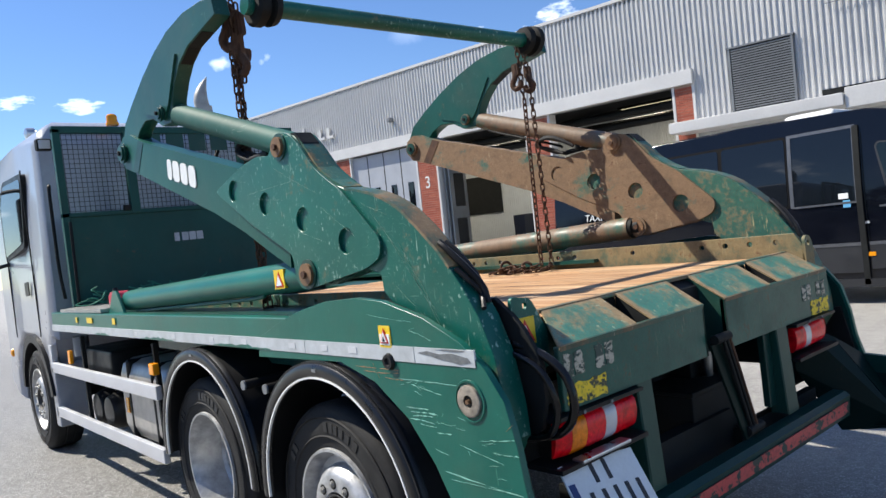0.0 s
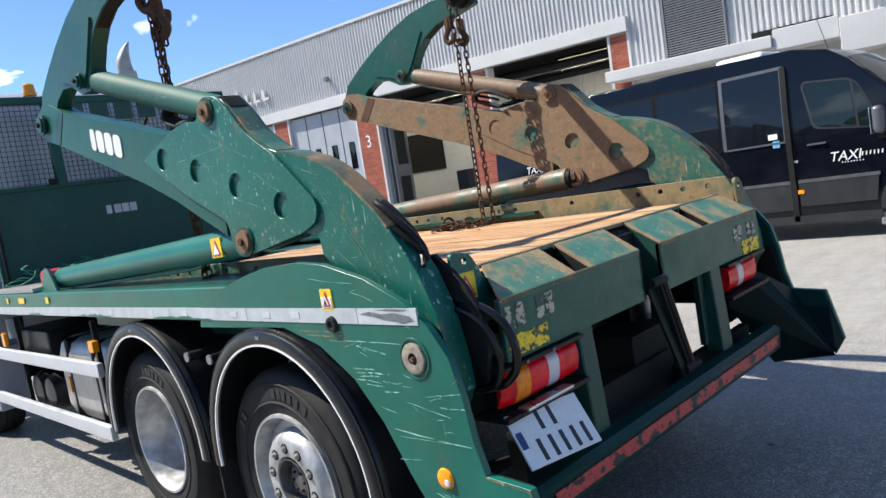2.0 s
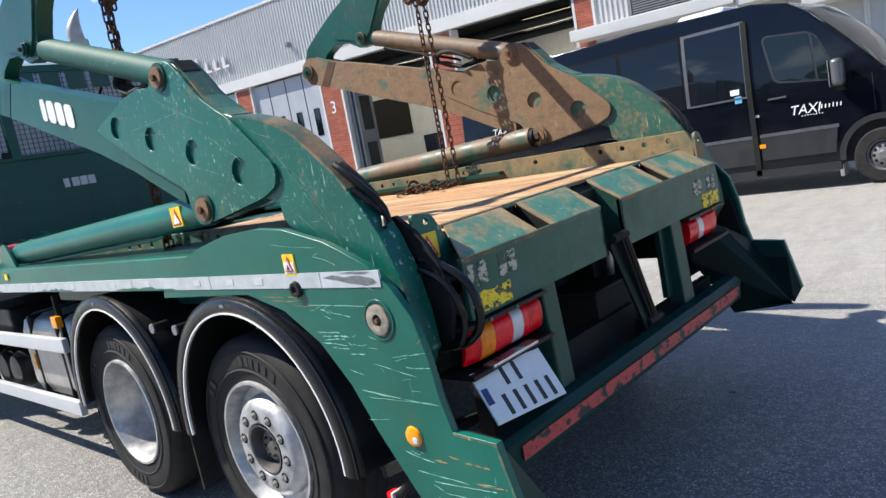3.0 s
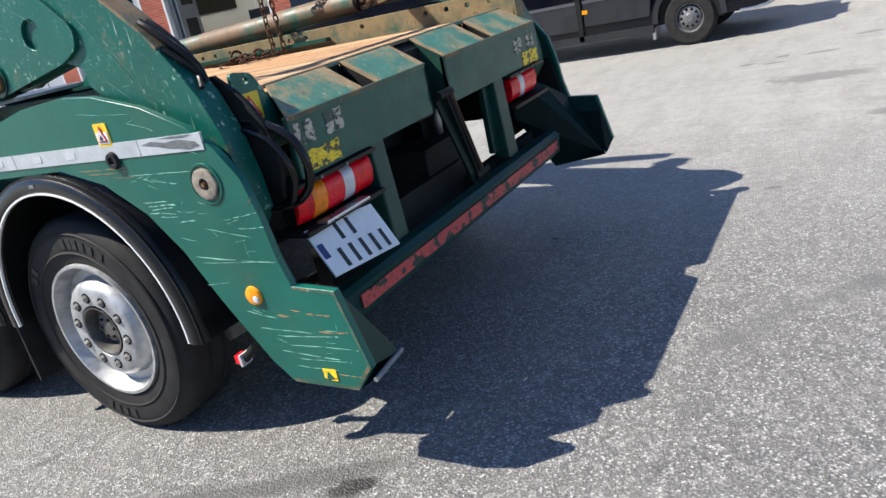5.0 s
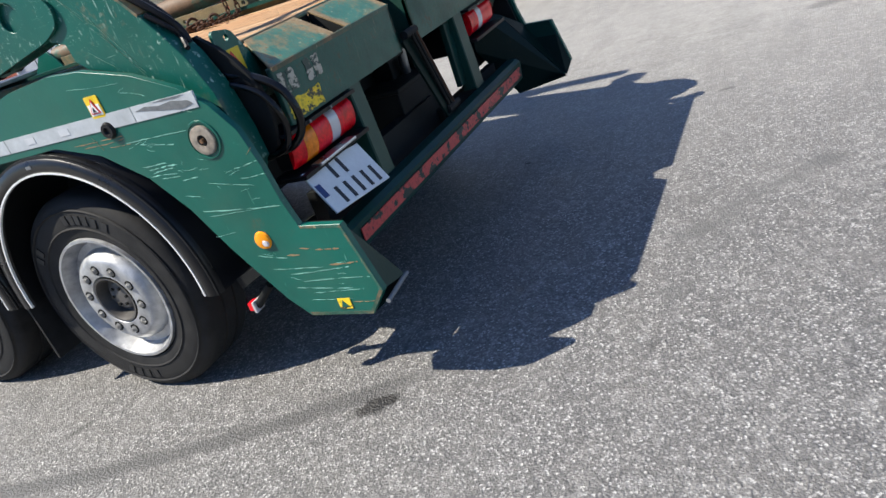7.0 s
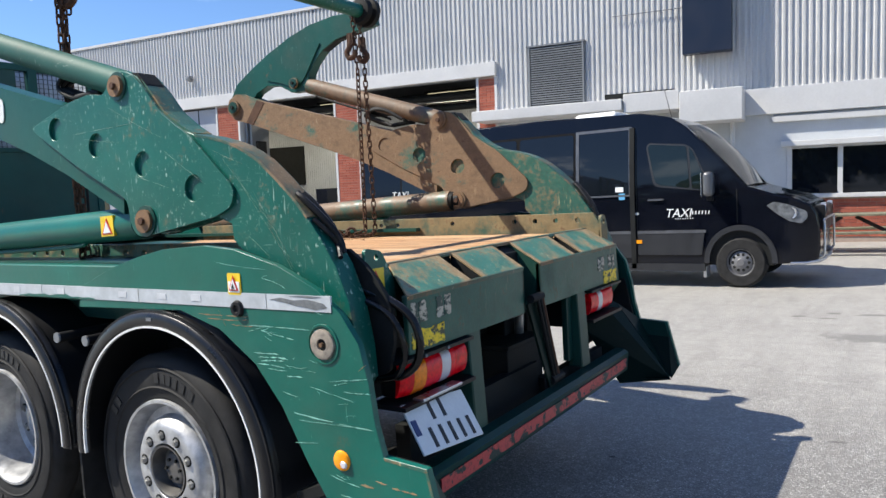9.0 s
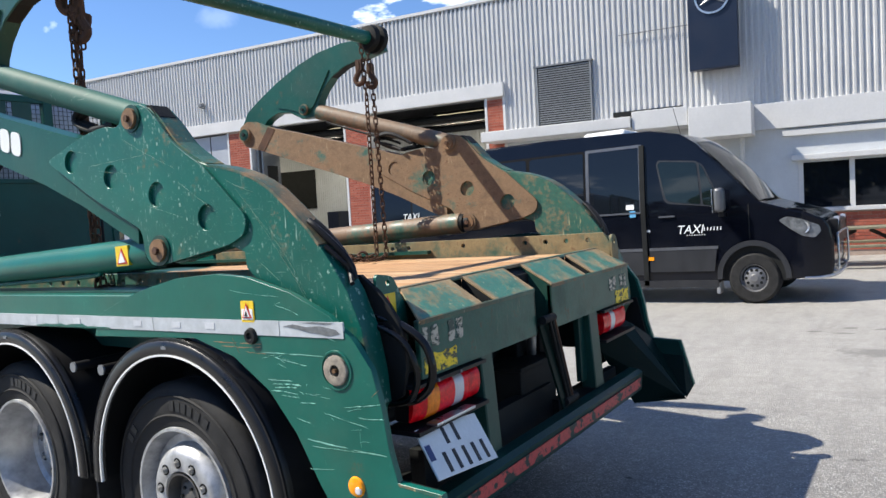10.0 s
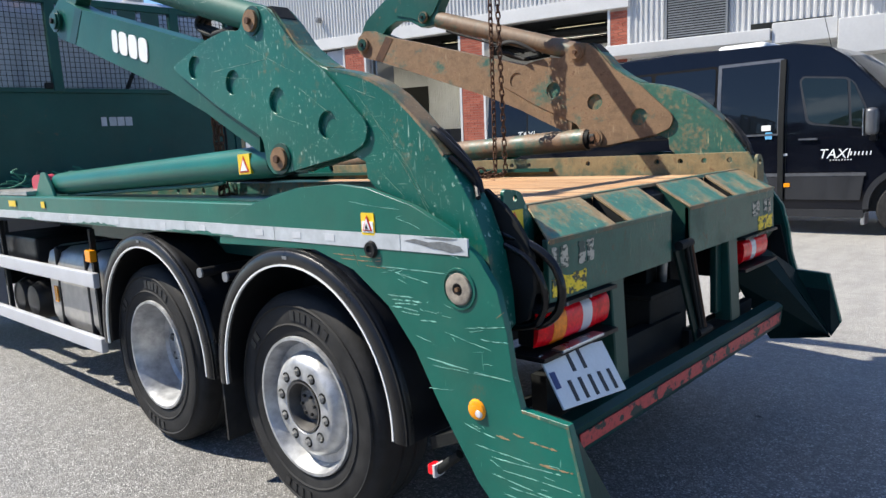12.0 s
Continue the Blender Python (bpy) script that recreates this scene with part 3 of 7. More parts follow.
def plate(bm, outline, x0, x1, holes=(), bevel=0.0):
    """A plate with the (y, z) outline and holes, from x0 to x1."""
    loops = [outline, *holes]
    for x in (x0, x1):
        edges = []
        for lp in loops:
            vs = [bm.verts.new((x, p[0], p[1])) for p in lp]
            edges += [bm.edges.new((vs[i - 1], vs[i])) for i in range(len(vs))]
        bmesh.ops.triangle_fill(bm, use_beauty=True, use_dissolve=False, edges=edges)
    for lp in loops:
        for i in range(len(lp)):
            (a, b), (c, d) = lp[i - 1], lp[i]
            bm.faces.new([bm.verts.new(co) for co in ((x0, a, b), (x0, c, d), (x1, c, d), (x1, a, b))])
    bmesh.ops.remove_doubles(bm, verts=bm.verts, dist=1e-5)
    if bevel:
        bmesh.ops.recalc_face_normals(bm, faces=bm.faces)
        es = [e for e in bm.edges if len(e.link_faces) == 2 and e.calc_face_angle(0) > 1.2 and abs(e.verts[0].co.x - e.verts[1].co.x) < 1e-6]
        bmesh.ops.bevel(bm, geom=es, offset=bevel, segments=1, affect="EDGES", clamp_overlap=True)
    return bm


def rod(bm, a, b, r, r2=None, n=16, caps=True):
    a, b = Vector(a), Vector(b)
    g = bmesh.ops.create_cone(bm, cap_ends=caps, segments=n, radius1=r, radius2=r if r2 is None else r2, depth=(b - a).length)
    m = Matrix.Translation((a + b) / 2) @ (b - a).to_track_quat("Z", "Y").to_matrix().to_4x4()
    bmesh.ops.transform(bm, matrix=m, verts=g["verts"])
    return bm


def hose(bm, pts, r, n=8, steps=6):
    """A round hose through the points."""
    P = [Vector(p) for p in pts]
    path = []
    for i in range(len(P) - 1):
        p0, p1, p2, p3 = P[max(0, i - 1)], P[i], P[i + 1], P[min(len(P) - 1, i + 2)]
        for j in range(steps):
            t = j / steps
            path.append(0.5 * (2 * p1 + (p2 - p0) * t + (2 * p0 - 5 * p1 + 4 * p2 - p3) * t * t + (3 * p1 - p0 - 3 * p2 + p3) * t ** 3))
    path.append(P[-1])
    rings = []
    up = Vector((0.13, 0.27, 0.95))
    for i, p in enumerate(path):
        d = (path[min(i + 1, len(path) - 1)] - path[max(i - 1, 0)]).normalized()
        s = d.cross(up).normalized()
        u = s.cross(d)
        rings.append([bm.verts.new(p + r * (math.cos(2 * math.pi * k / n) * s + math.sin(2 * math.pi * k / n) * u)) for k in range(n)])
    for a, b in zip(rings, rings[1:]):
        for k in range(n):
            bm.faces.new((a[k - 1], a[k], b[k], b[k - 1]))
    bm.faces.new(rings[0])
    bm.faces.new(rings[-1])
    return bm


def lathe(bm, profile, n=48, axis_x=0.0, cy=0.0, cz=0.0, s=1.0):
    """Turns (radius, x) pairs round an axle along x at (cy, cz)."""
    rings = []
    for r, x in profile:
        rings.append([bm.verts.new((axis_x + s * x, cy + r * math.cos(2 * math.pi * k / n), cz + r * math.sin(2 * math.pi * k / n))) for k in range(n)] if r > 1e-4 else [bm.verts.new((axis_x + s * x, cy, cz))])
    for a, b in zip(rings, rings[1:]):
        for k in range(n):
            if len(a) == 1 and len(b) == 1:
                continue
            if len(a) == 1:
                bm.faces.new((a[0], b[k - 1], b[k]))
            elif len(b) == 1:
                bm.faces.new((a[k - 1], a[k], b[0]))
            else:
                bm.faces.new((a[k - 1], a[k], b[k], b[k - 1]))
    return bm


def arc_band(bm, cy, cz, r0, r1, x0, x1, a0, a1, n=28):
    """A band bent round (cy, cz) between two radii, from angle a0 to a1 in degrees."""
    rings = []
    for i in range(n + 1):
        a = radians(a0 + (a1 - a0) * i / n)
        c, s_ = math.cos(a), math.sin(a)
        rings.append([bm.verts.new((x, cy + r * c, cz + r * s_)) for x, r in ((x0, r0), (x0, r1), (x1, r1), (x1, r0))])
    for a, b in zip(rings, rings[1:]):
        for k in range(4):
            bm.faces.new((a[k - 1], a[k], b[k], b[k - 1]))
    bm.faces.new(rings[0])
    bm.faces.new(rings[-1])
    return bm


def arc_sweep(bm, cy, cz, profile, a0, a1, n=36):
    """Sweeps (x, radius) points round (cy, cz), closed, from angle a0 to a1 in degrees."""
    rings = []
    for i in range(n + 1):
        a = radians(a0 + (a1 - a0) * i / n)
        rings.append([bm.verts.new((x, cy + r * math.cos(a), cz + r * math.sin(a))) for x, r in profile])
    for p, q in zip(rings, rings[1:]):
        for k in range(len(profile)):
            bm.faces.new((p[k - 1], p[k], q[k], q[k - 1]))
    bm.faces.new(rings[0])
    bm.faces.new(rings[-1])
    return bm


def lettering(name, text, size, m, material, parent, depth=0.004, shear=0.0, label=""):
    cu = bpy.data.curves.new(name, "FONT")
    cu.body, cu.size, cu.extrude, cu.shear = text, size, depth / 2, shear
    tmp = bpy.data.objects.new(name, cu)
    scene.collection.objects.link(tmp)
    bpy.context.view_layer.update()
    me = bpy.data.meshes.new_from_object(tmp.evaluated_get(bpy.context.evaluated_depsgraph_get()))
    bpy.data.objects.remove(tmp)
    ob = new(name, me)
    me.transform(m)
    me.materials.append(material)
    ob.parent = parent
    return tagged(ob, label)


# ---- ground ----
bm = bmesh.new()
bmesh.ops.create_grid(bm, x_segments=8, y_segments=8, size=1500)
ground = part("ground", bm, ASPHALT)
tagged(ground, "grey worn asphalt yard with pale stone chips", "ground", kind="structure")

# ---- trees along the open side of the yard, mirrored in the van's windows ----
LEAVES = plain("dark_foliage", (0.035, 0.060, 0.022), 0.7, 0.0, 0.5, 0.6, 0.0, spec=0.2)
rng = random.Random(12)
leaf_pts, leaf_faces = [], []
for tree in range(46):
    ty, tx = -92 + tree * 4.0 + rng.uniform(-1.5, 1.5), -62 + rng.uniform(-5, 5)
    th = rng.uniform(7.0, 12.0)
    for k in range(300):
        u, a = rng.random(), rng.uniform(0, 2 * math.pi)
        r = (1.2 + 2.6 * math.sin(math.pi * min(1.0, 0.15 + 0.85 * u))) * rng.uniform(0.3, 1.0)
        c = Vector((tx + r * math.cos(a), ty + r * math.sin(a), 0.6 + th * u))
        e1 = Vector((rng.uniform(-1, 1), rng.uniform(-1, 1), rng.uniform(-1, 1))).normalized() * rng.uniform(0.5, 1.0)
        e2 = e1.orthogonal().normalized() * rng.uniform(0.4, 0.9)
        n0 = len(leaf_pts)
        leaf_pts += [c - e1, c + e2, c + e1, c - e2]
        leaf_faces.append((n0, n0 + 1, n0 + 2, n0 + 3))
me = bpy.data.meshes.new("far_trees")
me.from_pydata([tuple(p) for p in leaf_pts], [], leaf_faces)
me.materials.append(LEAVES)
tagged(new("far_trees", me), "row of dark leafy trees beyond the yard", "trees", kind="stuff")

# ---- the truck: forward is +y, its rear axle stands near y = 0 ----
truck = thing("skip_loader_truck", "green skip loader truck with silver cab and worn lifting arms", "truck")

SKIRT = [(0.52, 1.12), (0.50, 1.20), (0.29, 1.28), (0.12, 1.325), (-0.03, 1.355), (-0.24, 1.37), (-0.39, 1.36), (-0.59, 1.31), (-0.75, 1.24), (-0.84, 1.17),
         (-0.905, 1.08), (-0.935, 0.96), (-0.95, 0.84), (-0.975, 0.745), (-1.13, 0.735), (-1.19, 0.49), (-1.12, 0.405), (-0.87, 0.41), (-0.80, 0.48),
         (-0.66, 0.69), (-0.57, 0.85), (-0.46, 0.98), (-0.30, 1.085), (-0.10, 1.14), (0.2, 1.13)]
ARM = [(0.15, 1.985), (0.09, 1.925), (0.01, 1.838), (-0.08, 1.778), (-0.16, 1.750), (-0.24, 1.735), (-0.30, 1.720), (-0.36, 1.70), (-0.41, 1.677), (-0.46, 1.648), (-0.54, 1.585), (-0.62, 1.515), (-0.67, 1.460), (-0.72, 1.400), (-0.785, 1.31),
       (-0.838, 1.20), (-0.875, 1.06), (-0.89, 0.96), (-0.84, 0.87), (-0.74, 0.86), (-0.64, 0.95), (-0.60, 1.10), (-0.54, 1.22), (-0.44, 1.31),
       (-0.35, 1.385), (-0.34, 1.44), (-0.25, 1.47), (0.10, 1.42), (0.19, 1.50), (0.22, 1.56), (0.52, 1.69), (0.80, 1.83), (0.55, 1.92), (0.40, 1.935), (0.30, 1.93), (0.26, 1.99), (0.20, 2.0)]
CHEEK = [(0.84, 1.84), (0.56, 1.925), (0.42, 1.945), (0.33, 1.93), (0.30, 1.98), (0.24, 2.01), (0.17, 2.0), (0.09, 1.932), (0.01, 1.846), (-0.08, 1.787), (-0.15, 1.748), (-0.365, 1.56), (-0.355, 1.50), (-0.28, 1.465), (0.05, 1.40), (0.14, 1.39), (0.18, 1.43), (0.20, 1.53), (0.52, 1.67)]
BEAM = [(0.25, 1.475), (0.40, 1.54), (0.62, 1.640), (0.90, 1.745), (1.85, 2.045), (2.05, 2.10), (2.12, 2.17), (2.11, 2.25), (2.04, 2.29), (1.94, 2.28), (1.75, 2.21), (0.50, 1.885), (0.40, 1.70), (0.25, 1.60)]
JIB = [(2.11, 2.15), (2.10, 2.25), (2.04, 2.36), (1.90, 2.45), (1.72, 2.55), (1.52, 2.64), (1.33, 2.70), (1.12, 2.73), (0.92, 2.725), (0.80, 2.705), (0.775, 2.625), (0.93, 2.595),
       (1.09, 2.565), (1.20, 2.51), (1.28, 2.43), (1.32, 2.36), (1.335, 2.28), (1.36, 2.25), (1.48, 2.25), (1.60, 2.31), (1.72, 2.32), (1.82, 2.28), (1.90, 2.20), (1.95, 2.13), (2.03, 2.10)]
ARM_HOLES = ((0.655, 1.825), (0.385, 1.745), (0.105, 1.66), (-0.17, 1.565))


def loader_side(s):
    """One side of the loader; s = -1 is the truck's left."""
    arm_paint, beam_paint = (GREEN_ARM, GREEN_ARM) if s < 0 else (GREEN_WORN, TAN_ARM)
    global true_place
    X = lambda v: s * v
    true_place = to_side
    skirt = part("side_panel", plate(bmesh.new(), SKIRT, X(1.25), X(1.225), bevel=0.0007), GREEN, truck, "scratched green steel side panel")
    # folded foot of the side panel
    bm = bmesh.new()
    if s < 0:
        vs = [bm.verts.new(p) for p in ((X(1.236), -1.13, 0.732), (X(1.236), -1.185, 0.49), (X(1.07), -1.163, 0.445), (X(1.12), -1.05, 0.60))]
        bm.faces.new((vs[0], vs[1], vs[2]))
        bm.faces.new((vs[0], vs[2], vs[3]))
    else:
        vs = [bm.verts.new(p) for p in ((1.236, -1.13, 0.735), (1.236, -1.19, 0.49), (1.17, -1.16, 0.425), (1.06, -0.90, 0.86), (1.236, -0.97, 0.745))]
        bm.faces.new((vs[0], vs[1], vs[2]))
        bm.faces.new((vs[0], vs[2], vs[3], vs[4]))
        web = bmesh.new()
        ws = [web.verts.new(p) for p in ((1.055, -0.90, 0.86), (1.165, -1.16, 0.42), (1.06, -0.90, 0.40), (0.90, -0.78, 0.72), (0.92, -0.80, 0.95))]
        web.faces.new(ws)
        bmesh.ops.solidify(web, geom=web.faces[:], thickness=0.014)
        # gusset colour already carries the shade it stands in
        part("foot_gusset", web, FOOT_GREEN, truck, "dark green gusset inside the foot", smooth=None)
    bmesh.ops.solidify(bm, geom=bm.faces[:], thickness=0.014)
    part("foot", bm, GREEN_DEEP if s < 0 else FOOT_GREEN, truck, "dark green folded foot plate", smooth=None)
    bm = bmesh.new()
    vs = [bm.verts.new(p) for p in ((X(1.24), -0.87, 0.412), (X(1.24), -1.125, 0.408), (X(1.24), -1.185, 0.45), (X(1.07), -1.163, 0.445), (X(1.12), -0.90, 0.415))]
    bm.faces.new(vs)
    bmesh.ops.solidify(bm, geom=bm.faces[:], thickness=0.014)
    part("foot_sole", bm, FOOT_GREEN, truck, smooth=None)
    if s < 0:
        part("foot_edge", rod(bmesh.new(), (X(1.245), -1.188, 0.447), (X(1.06), -1.165, 0.444), 0.008, n=8), GREY, truck, "scuffed bare steel foot edge")
    part("foot_web", plate(bmesh.new(), [(-0.62, 0.95), (-0.90, 0.98), (-0.95, 0.74), (-0.90, 0.50), (-0.75, 0.52)], X(1.222), X(1.20)), GRIME_SHADE, truck)
    # added dark sheet that paints the shade on the panel's inner face
    shade_sheet = [(y + (0.012 if y < -0.5 else 0.0), z) for y, z in SKIRT]
    part("panel_liner", plate(bmesh.new(), shade_sheet, X(1.2245), X(1.218)), GRIME_SHADE if s < 0 else GREEN_DEEP, skirt)
    # lifting arm
    true_place = to_arm
    inner = 1.115 if s < 0 else 1.10
    arm = part("arm", plate(bmesh.new(), ARM, X(1.203), X(inner + 0.001), bevel=0.002), arm_paint, truck, "scratched green lifting arm" if s < 0 else "rust-stained green lifting arm")
    for xa, xb in ((1.217, 1.204), (inner, inner - 0.016)):
        part("cheek_plate", plate(bmesh.new(), rounded(CHEEK, 0.035), X(xa), X(xb), [circle(y, z, 0.047, 24) for y, z in ARM_HOLES], bevel=0.003), beam_paint, arm)
    # the channel between the cheeks; a solid dark plate draws its shaded mouth under the upper pin
    part("cover_mouth", plate(bmesh.new(), [(0.20, 2.0), (0.15, 1.997), (0.10, 1.952), (0.09, 1.93), (0.18, 1.985)], X(1.198), X(inner + 0.006)), GRIME_SHADE, arm, smooth=None)
    part("channel_floor", plate(bmesh.new(), [(0.125, 1.972), (0.075, 1.925), (0.0, 1.846), (-0.085, 1.790), (-0.155, 1.757), (-0.15, 1.740), (-0.08, 1.77), (0.02, 1.83)], X(1.20), X(inner + 0.004)), GREEN_WORN, arm, smooth=None)
    # rubbed top of the arm
    rim = ARM[4:13]
    part("rubbed_rim", plate(bmesh.new(), [(y - 0.0025, z + 0.003) for y, z in rim] + [(y + 0.002, z - 0.005) for y, z in rim[::-1]], X(1.2045), X(inner + 0.012)), EDGE_RUST, arm, "rubbed rusty rim", smooth=60)
    mid = (1.203 + inner) / 2
    bm = bmesh.new()
    hose(bm, [(X(mid + 0.02), -0.61, 1.537), (X(mid + 0.02), -0.64, 1.515), (X(mid), -0.70, 1.455), (X(mid - 0.02), -0.745, 1.395), (X(mid - 0.02), -0.765, 1.345)], 0.011)
    hose(bm, [(X(mid), -0.615, 1.535), (X(mid - 0.01), -0.65, 1.505), (X(mid - 0.025), -0.71, 1.435), (X(mid - 0.025), -0.735, 1.395)], 0.010)
    hose(bm, [(X(mid + 0.03), -0.685, 1.455), (X(mid + 0.01), -0.735, 1.405), (X(mid - 0.01), -0.75, 1.37), (X(mid + 0.02), -0.785, 1.335)], 0.008)
    part("cable", bm, BLACK, arm, "black hydraulic cable bundle")
    beam = part("telescopic_beam", plate(bmesh.new(), BEAM, X(1.195), X(1.090), bevel=0.0), BEAM_GREEN if s < 0 else beam_paint, truck, "green telescopic beam" if s < 0 else "dust-caked telescopic beam")
    for xa, xb in ((1.1955, 1.1975), (1.0895, 1.0875)):
        part("wear_band", plate(bmesh.new(), [(1.74, 2.203), (1.815, 2.226), (1.925, 2.070), (1.85, 2.048)], X(xa), X(xb)), RUST if s > 0 else GREEN_DEEP, beam, "dark band across the beam", smooth=None)
    jib = part("jib", plate(bmesh.new(), JIB, X(1.180), X(1.100), bevel=0.003), GREEN_JIB, truck, "curved green steel jib")
    # the jib's open inner channel: its shade is a dark strip on the solid jib
    hollow = [(0.93, 2.595), (1.09, 2.565), (1.20, 2.51), (1.28, 2.43), (1.32, 2.36), (1.335, 2.29)]
    part("channel", plate(bmesh.new(), [(y + 0.0035, z - 0.003) for y, z in hollow] + [(y + 0.02, z + 0.02) for y, z in hollow[::-1]], X(1.171), X(1.108)), GRIME_SHADE, jib, "dark strip drawn for the jib's shaded channel", smooth=None)
    for xa, xb in ((1.192, 1.180), (1.100, 1.0915)):
        part("gusset", plate(bmesh.new(), rounded([(1.22, 2.565), (1.72, 2.36), (1.56, 2.32), (1.43, 2.27), (1.355, 2.34)], 0.012), X(xa), X(xb), bevel=0.002), GREEN_JIB, jib)
    # hydraulic cylinders
    true_place = as_drawn
    CX = 1.10
    low = part("lift_cylinder", rod(bmesh.new(), (X(CX), 2.77, 1.385), (X(CX), 0.335 if s < 0 else 0.215, 1.472 if s < 0 else 1.476), 0.069, n=28), GREEN if s < 0 else TAN_PIPE, truck, "green hydraulic lift cylinder" if s < 0 else "dusty hydraulic lift cylinder")
    part("end_cap", rod(bmesh.new(), (X(CX), 0.34 if s < 0 else 0.217, 1.472 if s < 0 else 1.476), (X(CX), 0.235 if s < 0 else 0.19, 1.4755), 0.064, 0.060, n=28), GRIME_SHADE, low)
    part("piston_rod", rod(bmesh.new(), (X(CX), 0.24, 1.4755), (X(CX), 0.15, 1.479), 0.050, n=20), GRIME_SHADE, low)
    part("oil_pipe", hose(bmesh.new(), [(X(1.12), 2.62, 1.312), (X(1.12), 1.6, 1.349), (X(1.12), 0.86, 1.375), (X(1.11), 0.76, 1.40), (X(1.10), 0.71, 1.43)], 0.010), GREEN, low)
    part("sticker", plate(bmesh.new(), [(0.545, 1.42), (0.455, 1.423), (0.455, 1.508), (0.545, 1.505)], X(CX + 0.055), X(CX + 0.0705)), YELLOW, low, "yellow and white warning sticker")
    part("sticker_mark", plate(bmesh.new(), [(0.537, 1.428), (0.463, 1.431), (0.50, 1.498)], X(CX + 0.0705), X(CX + 0.0725)), SIGNRED, low)
    part("sticker_face", plate(bmesh.new(), [(0.526, 1.434), (0.474, 1.437), (0.50, 1.483)], X(CX + 0.0725), X(CX + 0.0745)), WHITE, low)
    true_place = to_side
    lug = [(2.62, 1.24), (2.30, 1.24), (2.36, 1.33), (2.42, 1.40), (2.48, 1.40), (2.53, 1.34)]
    for xa in (1.195, 1.025):
        part("cylinder_bracket", plate(bmesh.new(), lug, X(xa), X(xa - 0.02), bevel=0.003), GREEN, truck)
    true_place = to_arm
    up = part("jib_cylinder", rod(bmesh.new(), (X(1.135), 1.34, 2.285), (X(1.135), 0.24, 1.955), 0.054, n=28), CYL_GREEN if s < 0 else TAN_PIPE, truck, "green jib cylinder with chipped paint" if s < 0 else "dusty jib cylinder")
    part("piston_rod", rod(bmesh.new(), (X(1.135), 1.44, 2.31), (X(1.135), 1.30, 2.272), 0.03, n=16), GRIME_SHADE, up)
    if s > 0:
        part("oil_pipe", hose(bmesh.new(), [(X(1.10), 1.25, 2.20), (X(1.11), 1.15, 2.165), (X(1.11), 0.7, 2.02), (X(1.10), 0.62, 1.99)], 0.008), GRIME_SHADE, up)
    for k in range(3):
        loop = [(X(1.10 - 0.02 * k), 0.58, 1.945), (X(1.12 - 0.02 * k), 0.70, 1.97 + 0.01 * k), (X(1.11 - 0.02 * k), 0.80, 2.02), (X(1.09 - 0.02 * k), 0.76, 2.07 - 0.01 * k), (X(1.07 - 0.02 * k), 0.64, 2.05), (X(1.05), 0.50, 1.98)]
        part("hydraulic_hose", hose(bmesh.new(), loop, 0.010), RUBBER, arm)
    part("hose_fitting", rod(rod(bmesh.new(), (X(1.14), 0.62, 1.955), (X(1.14), 0.46, 1.965), 0.014, n=10), (X(1.12), 0.52, 1.96), (X(1.12), 0.52, 2.03), 0.016, n=8), GRIME_SHADE, arm)
    # pins
    for y, z, r, xo in ((0.09, 1.45, 0.043, 1.235), (0.24, 1.955, 0.039, 1.235), (2.045, 2.19, 0.043, 1.228), (1.44, 2.31, 0.030, 1.222)):
        pin = part("pin", rod(bmesh.new(), (X(xo), y, z), (X(1.062), y, z), r, n=24), RUST_PIN if y < 1 else GREEN_DARK, truck)
        part("washer", rod(bmesh.new(), (X(xo - 0.012), y, z), (X(xo - 0.022), y, z), r * 1.35, n=24), GREEN_DARK if s < 0 else TAN_ARM, pin)
        part("bolt", rod(bmesh.new(), (X(xo), y, z), (X(xo + 0.012), y, z), r * 0.34, n=6), RUST if y < 1 else GRIME_SHADE, pin)
        xi = 1.066
        part("washer", rod(bmesh.new(), (X(xi + 0.002), y, z), (X(xi + 0.014), y, z), r * 1.3, n=24), GREEN_DARK if s < 0 else TAN_ARM, pin)
        part("bolt", rod(bmesh.new(), (X(xi - 0.016), y, z), (X(xi), y, z), r * 0.34, n=6), RUST if y < 1 else GRIME_SHADE, pin)
    # pivot of the arm in the side panel
    true_place = to_side
    disc = part("pivot_disc", lathe(bmesh.new(), [(0.019, -0.004), (0.019, 0.010), (0.041, 0.011), (0.047, 0.008), (0.048, 0.0)], 32, X(1.2505), -0.767, 1.07, s), WORN_DISC, truck, "rust-spotted grey pivot disc")
    part("pivot_ring", lathe(bmesh.new(), [(0.055, 0.0), (0.057, 0.004), (0.062, 0.004), (0.064, 0.0)], 36, X(1.2505), -0.767, 1.07, s), GREEN, disc)
    part("pivot_bore", lathe(bmesh.new(), [(0.0, 0.004), (0.019, 0.004)], 20, X(1.2505), -0.767, 1.07, s), GRIME_SHADE, disc)
    part("grease_nipple", rod(bmesh.new(), (X(1.252), -0.767, 1.07), (X(1.266), -0.767, 1.07), 0.007, n=8), RUST_PIN, disc)
    # side rail with reflective tape
    true_place = as_drawn
    rail = part("side_rail", plate(bmesh.new(), [(0.16, 1.17), (0.16, 1.305), (4.46, 1.318), (4.46, 1.168), (0.60, 1.158)], X(1.2455), X(1.16), bevel=0.005), GREEN, truck, "green side rail under the deck")
    part("deck_edge", boxes((min(X(1.19), X(0.9)), max(X(1.19), X(0.9)), 0.38, 4.44, 1.29, 1.312)), GREEN_DARK, rail)
    y = 4.46
    while y > -0.79:
        y2 = max(y - 0.71, -0.80)
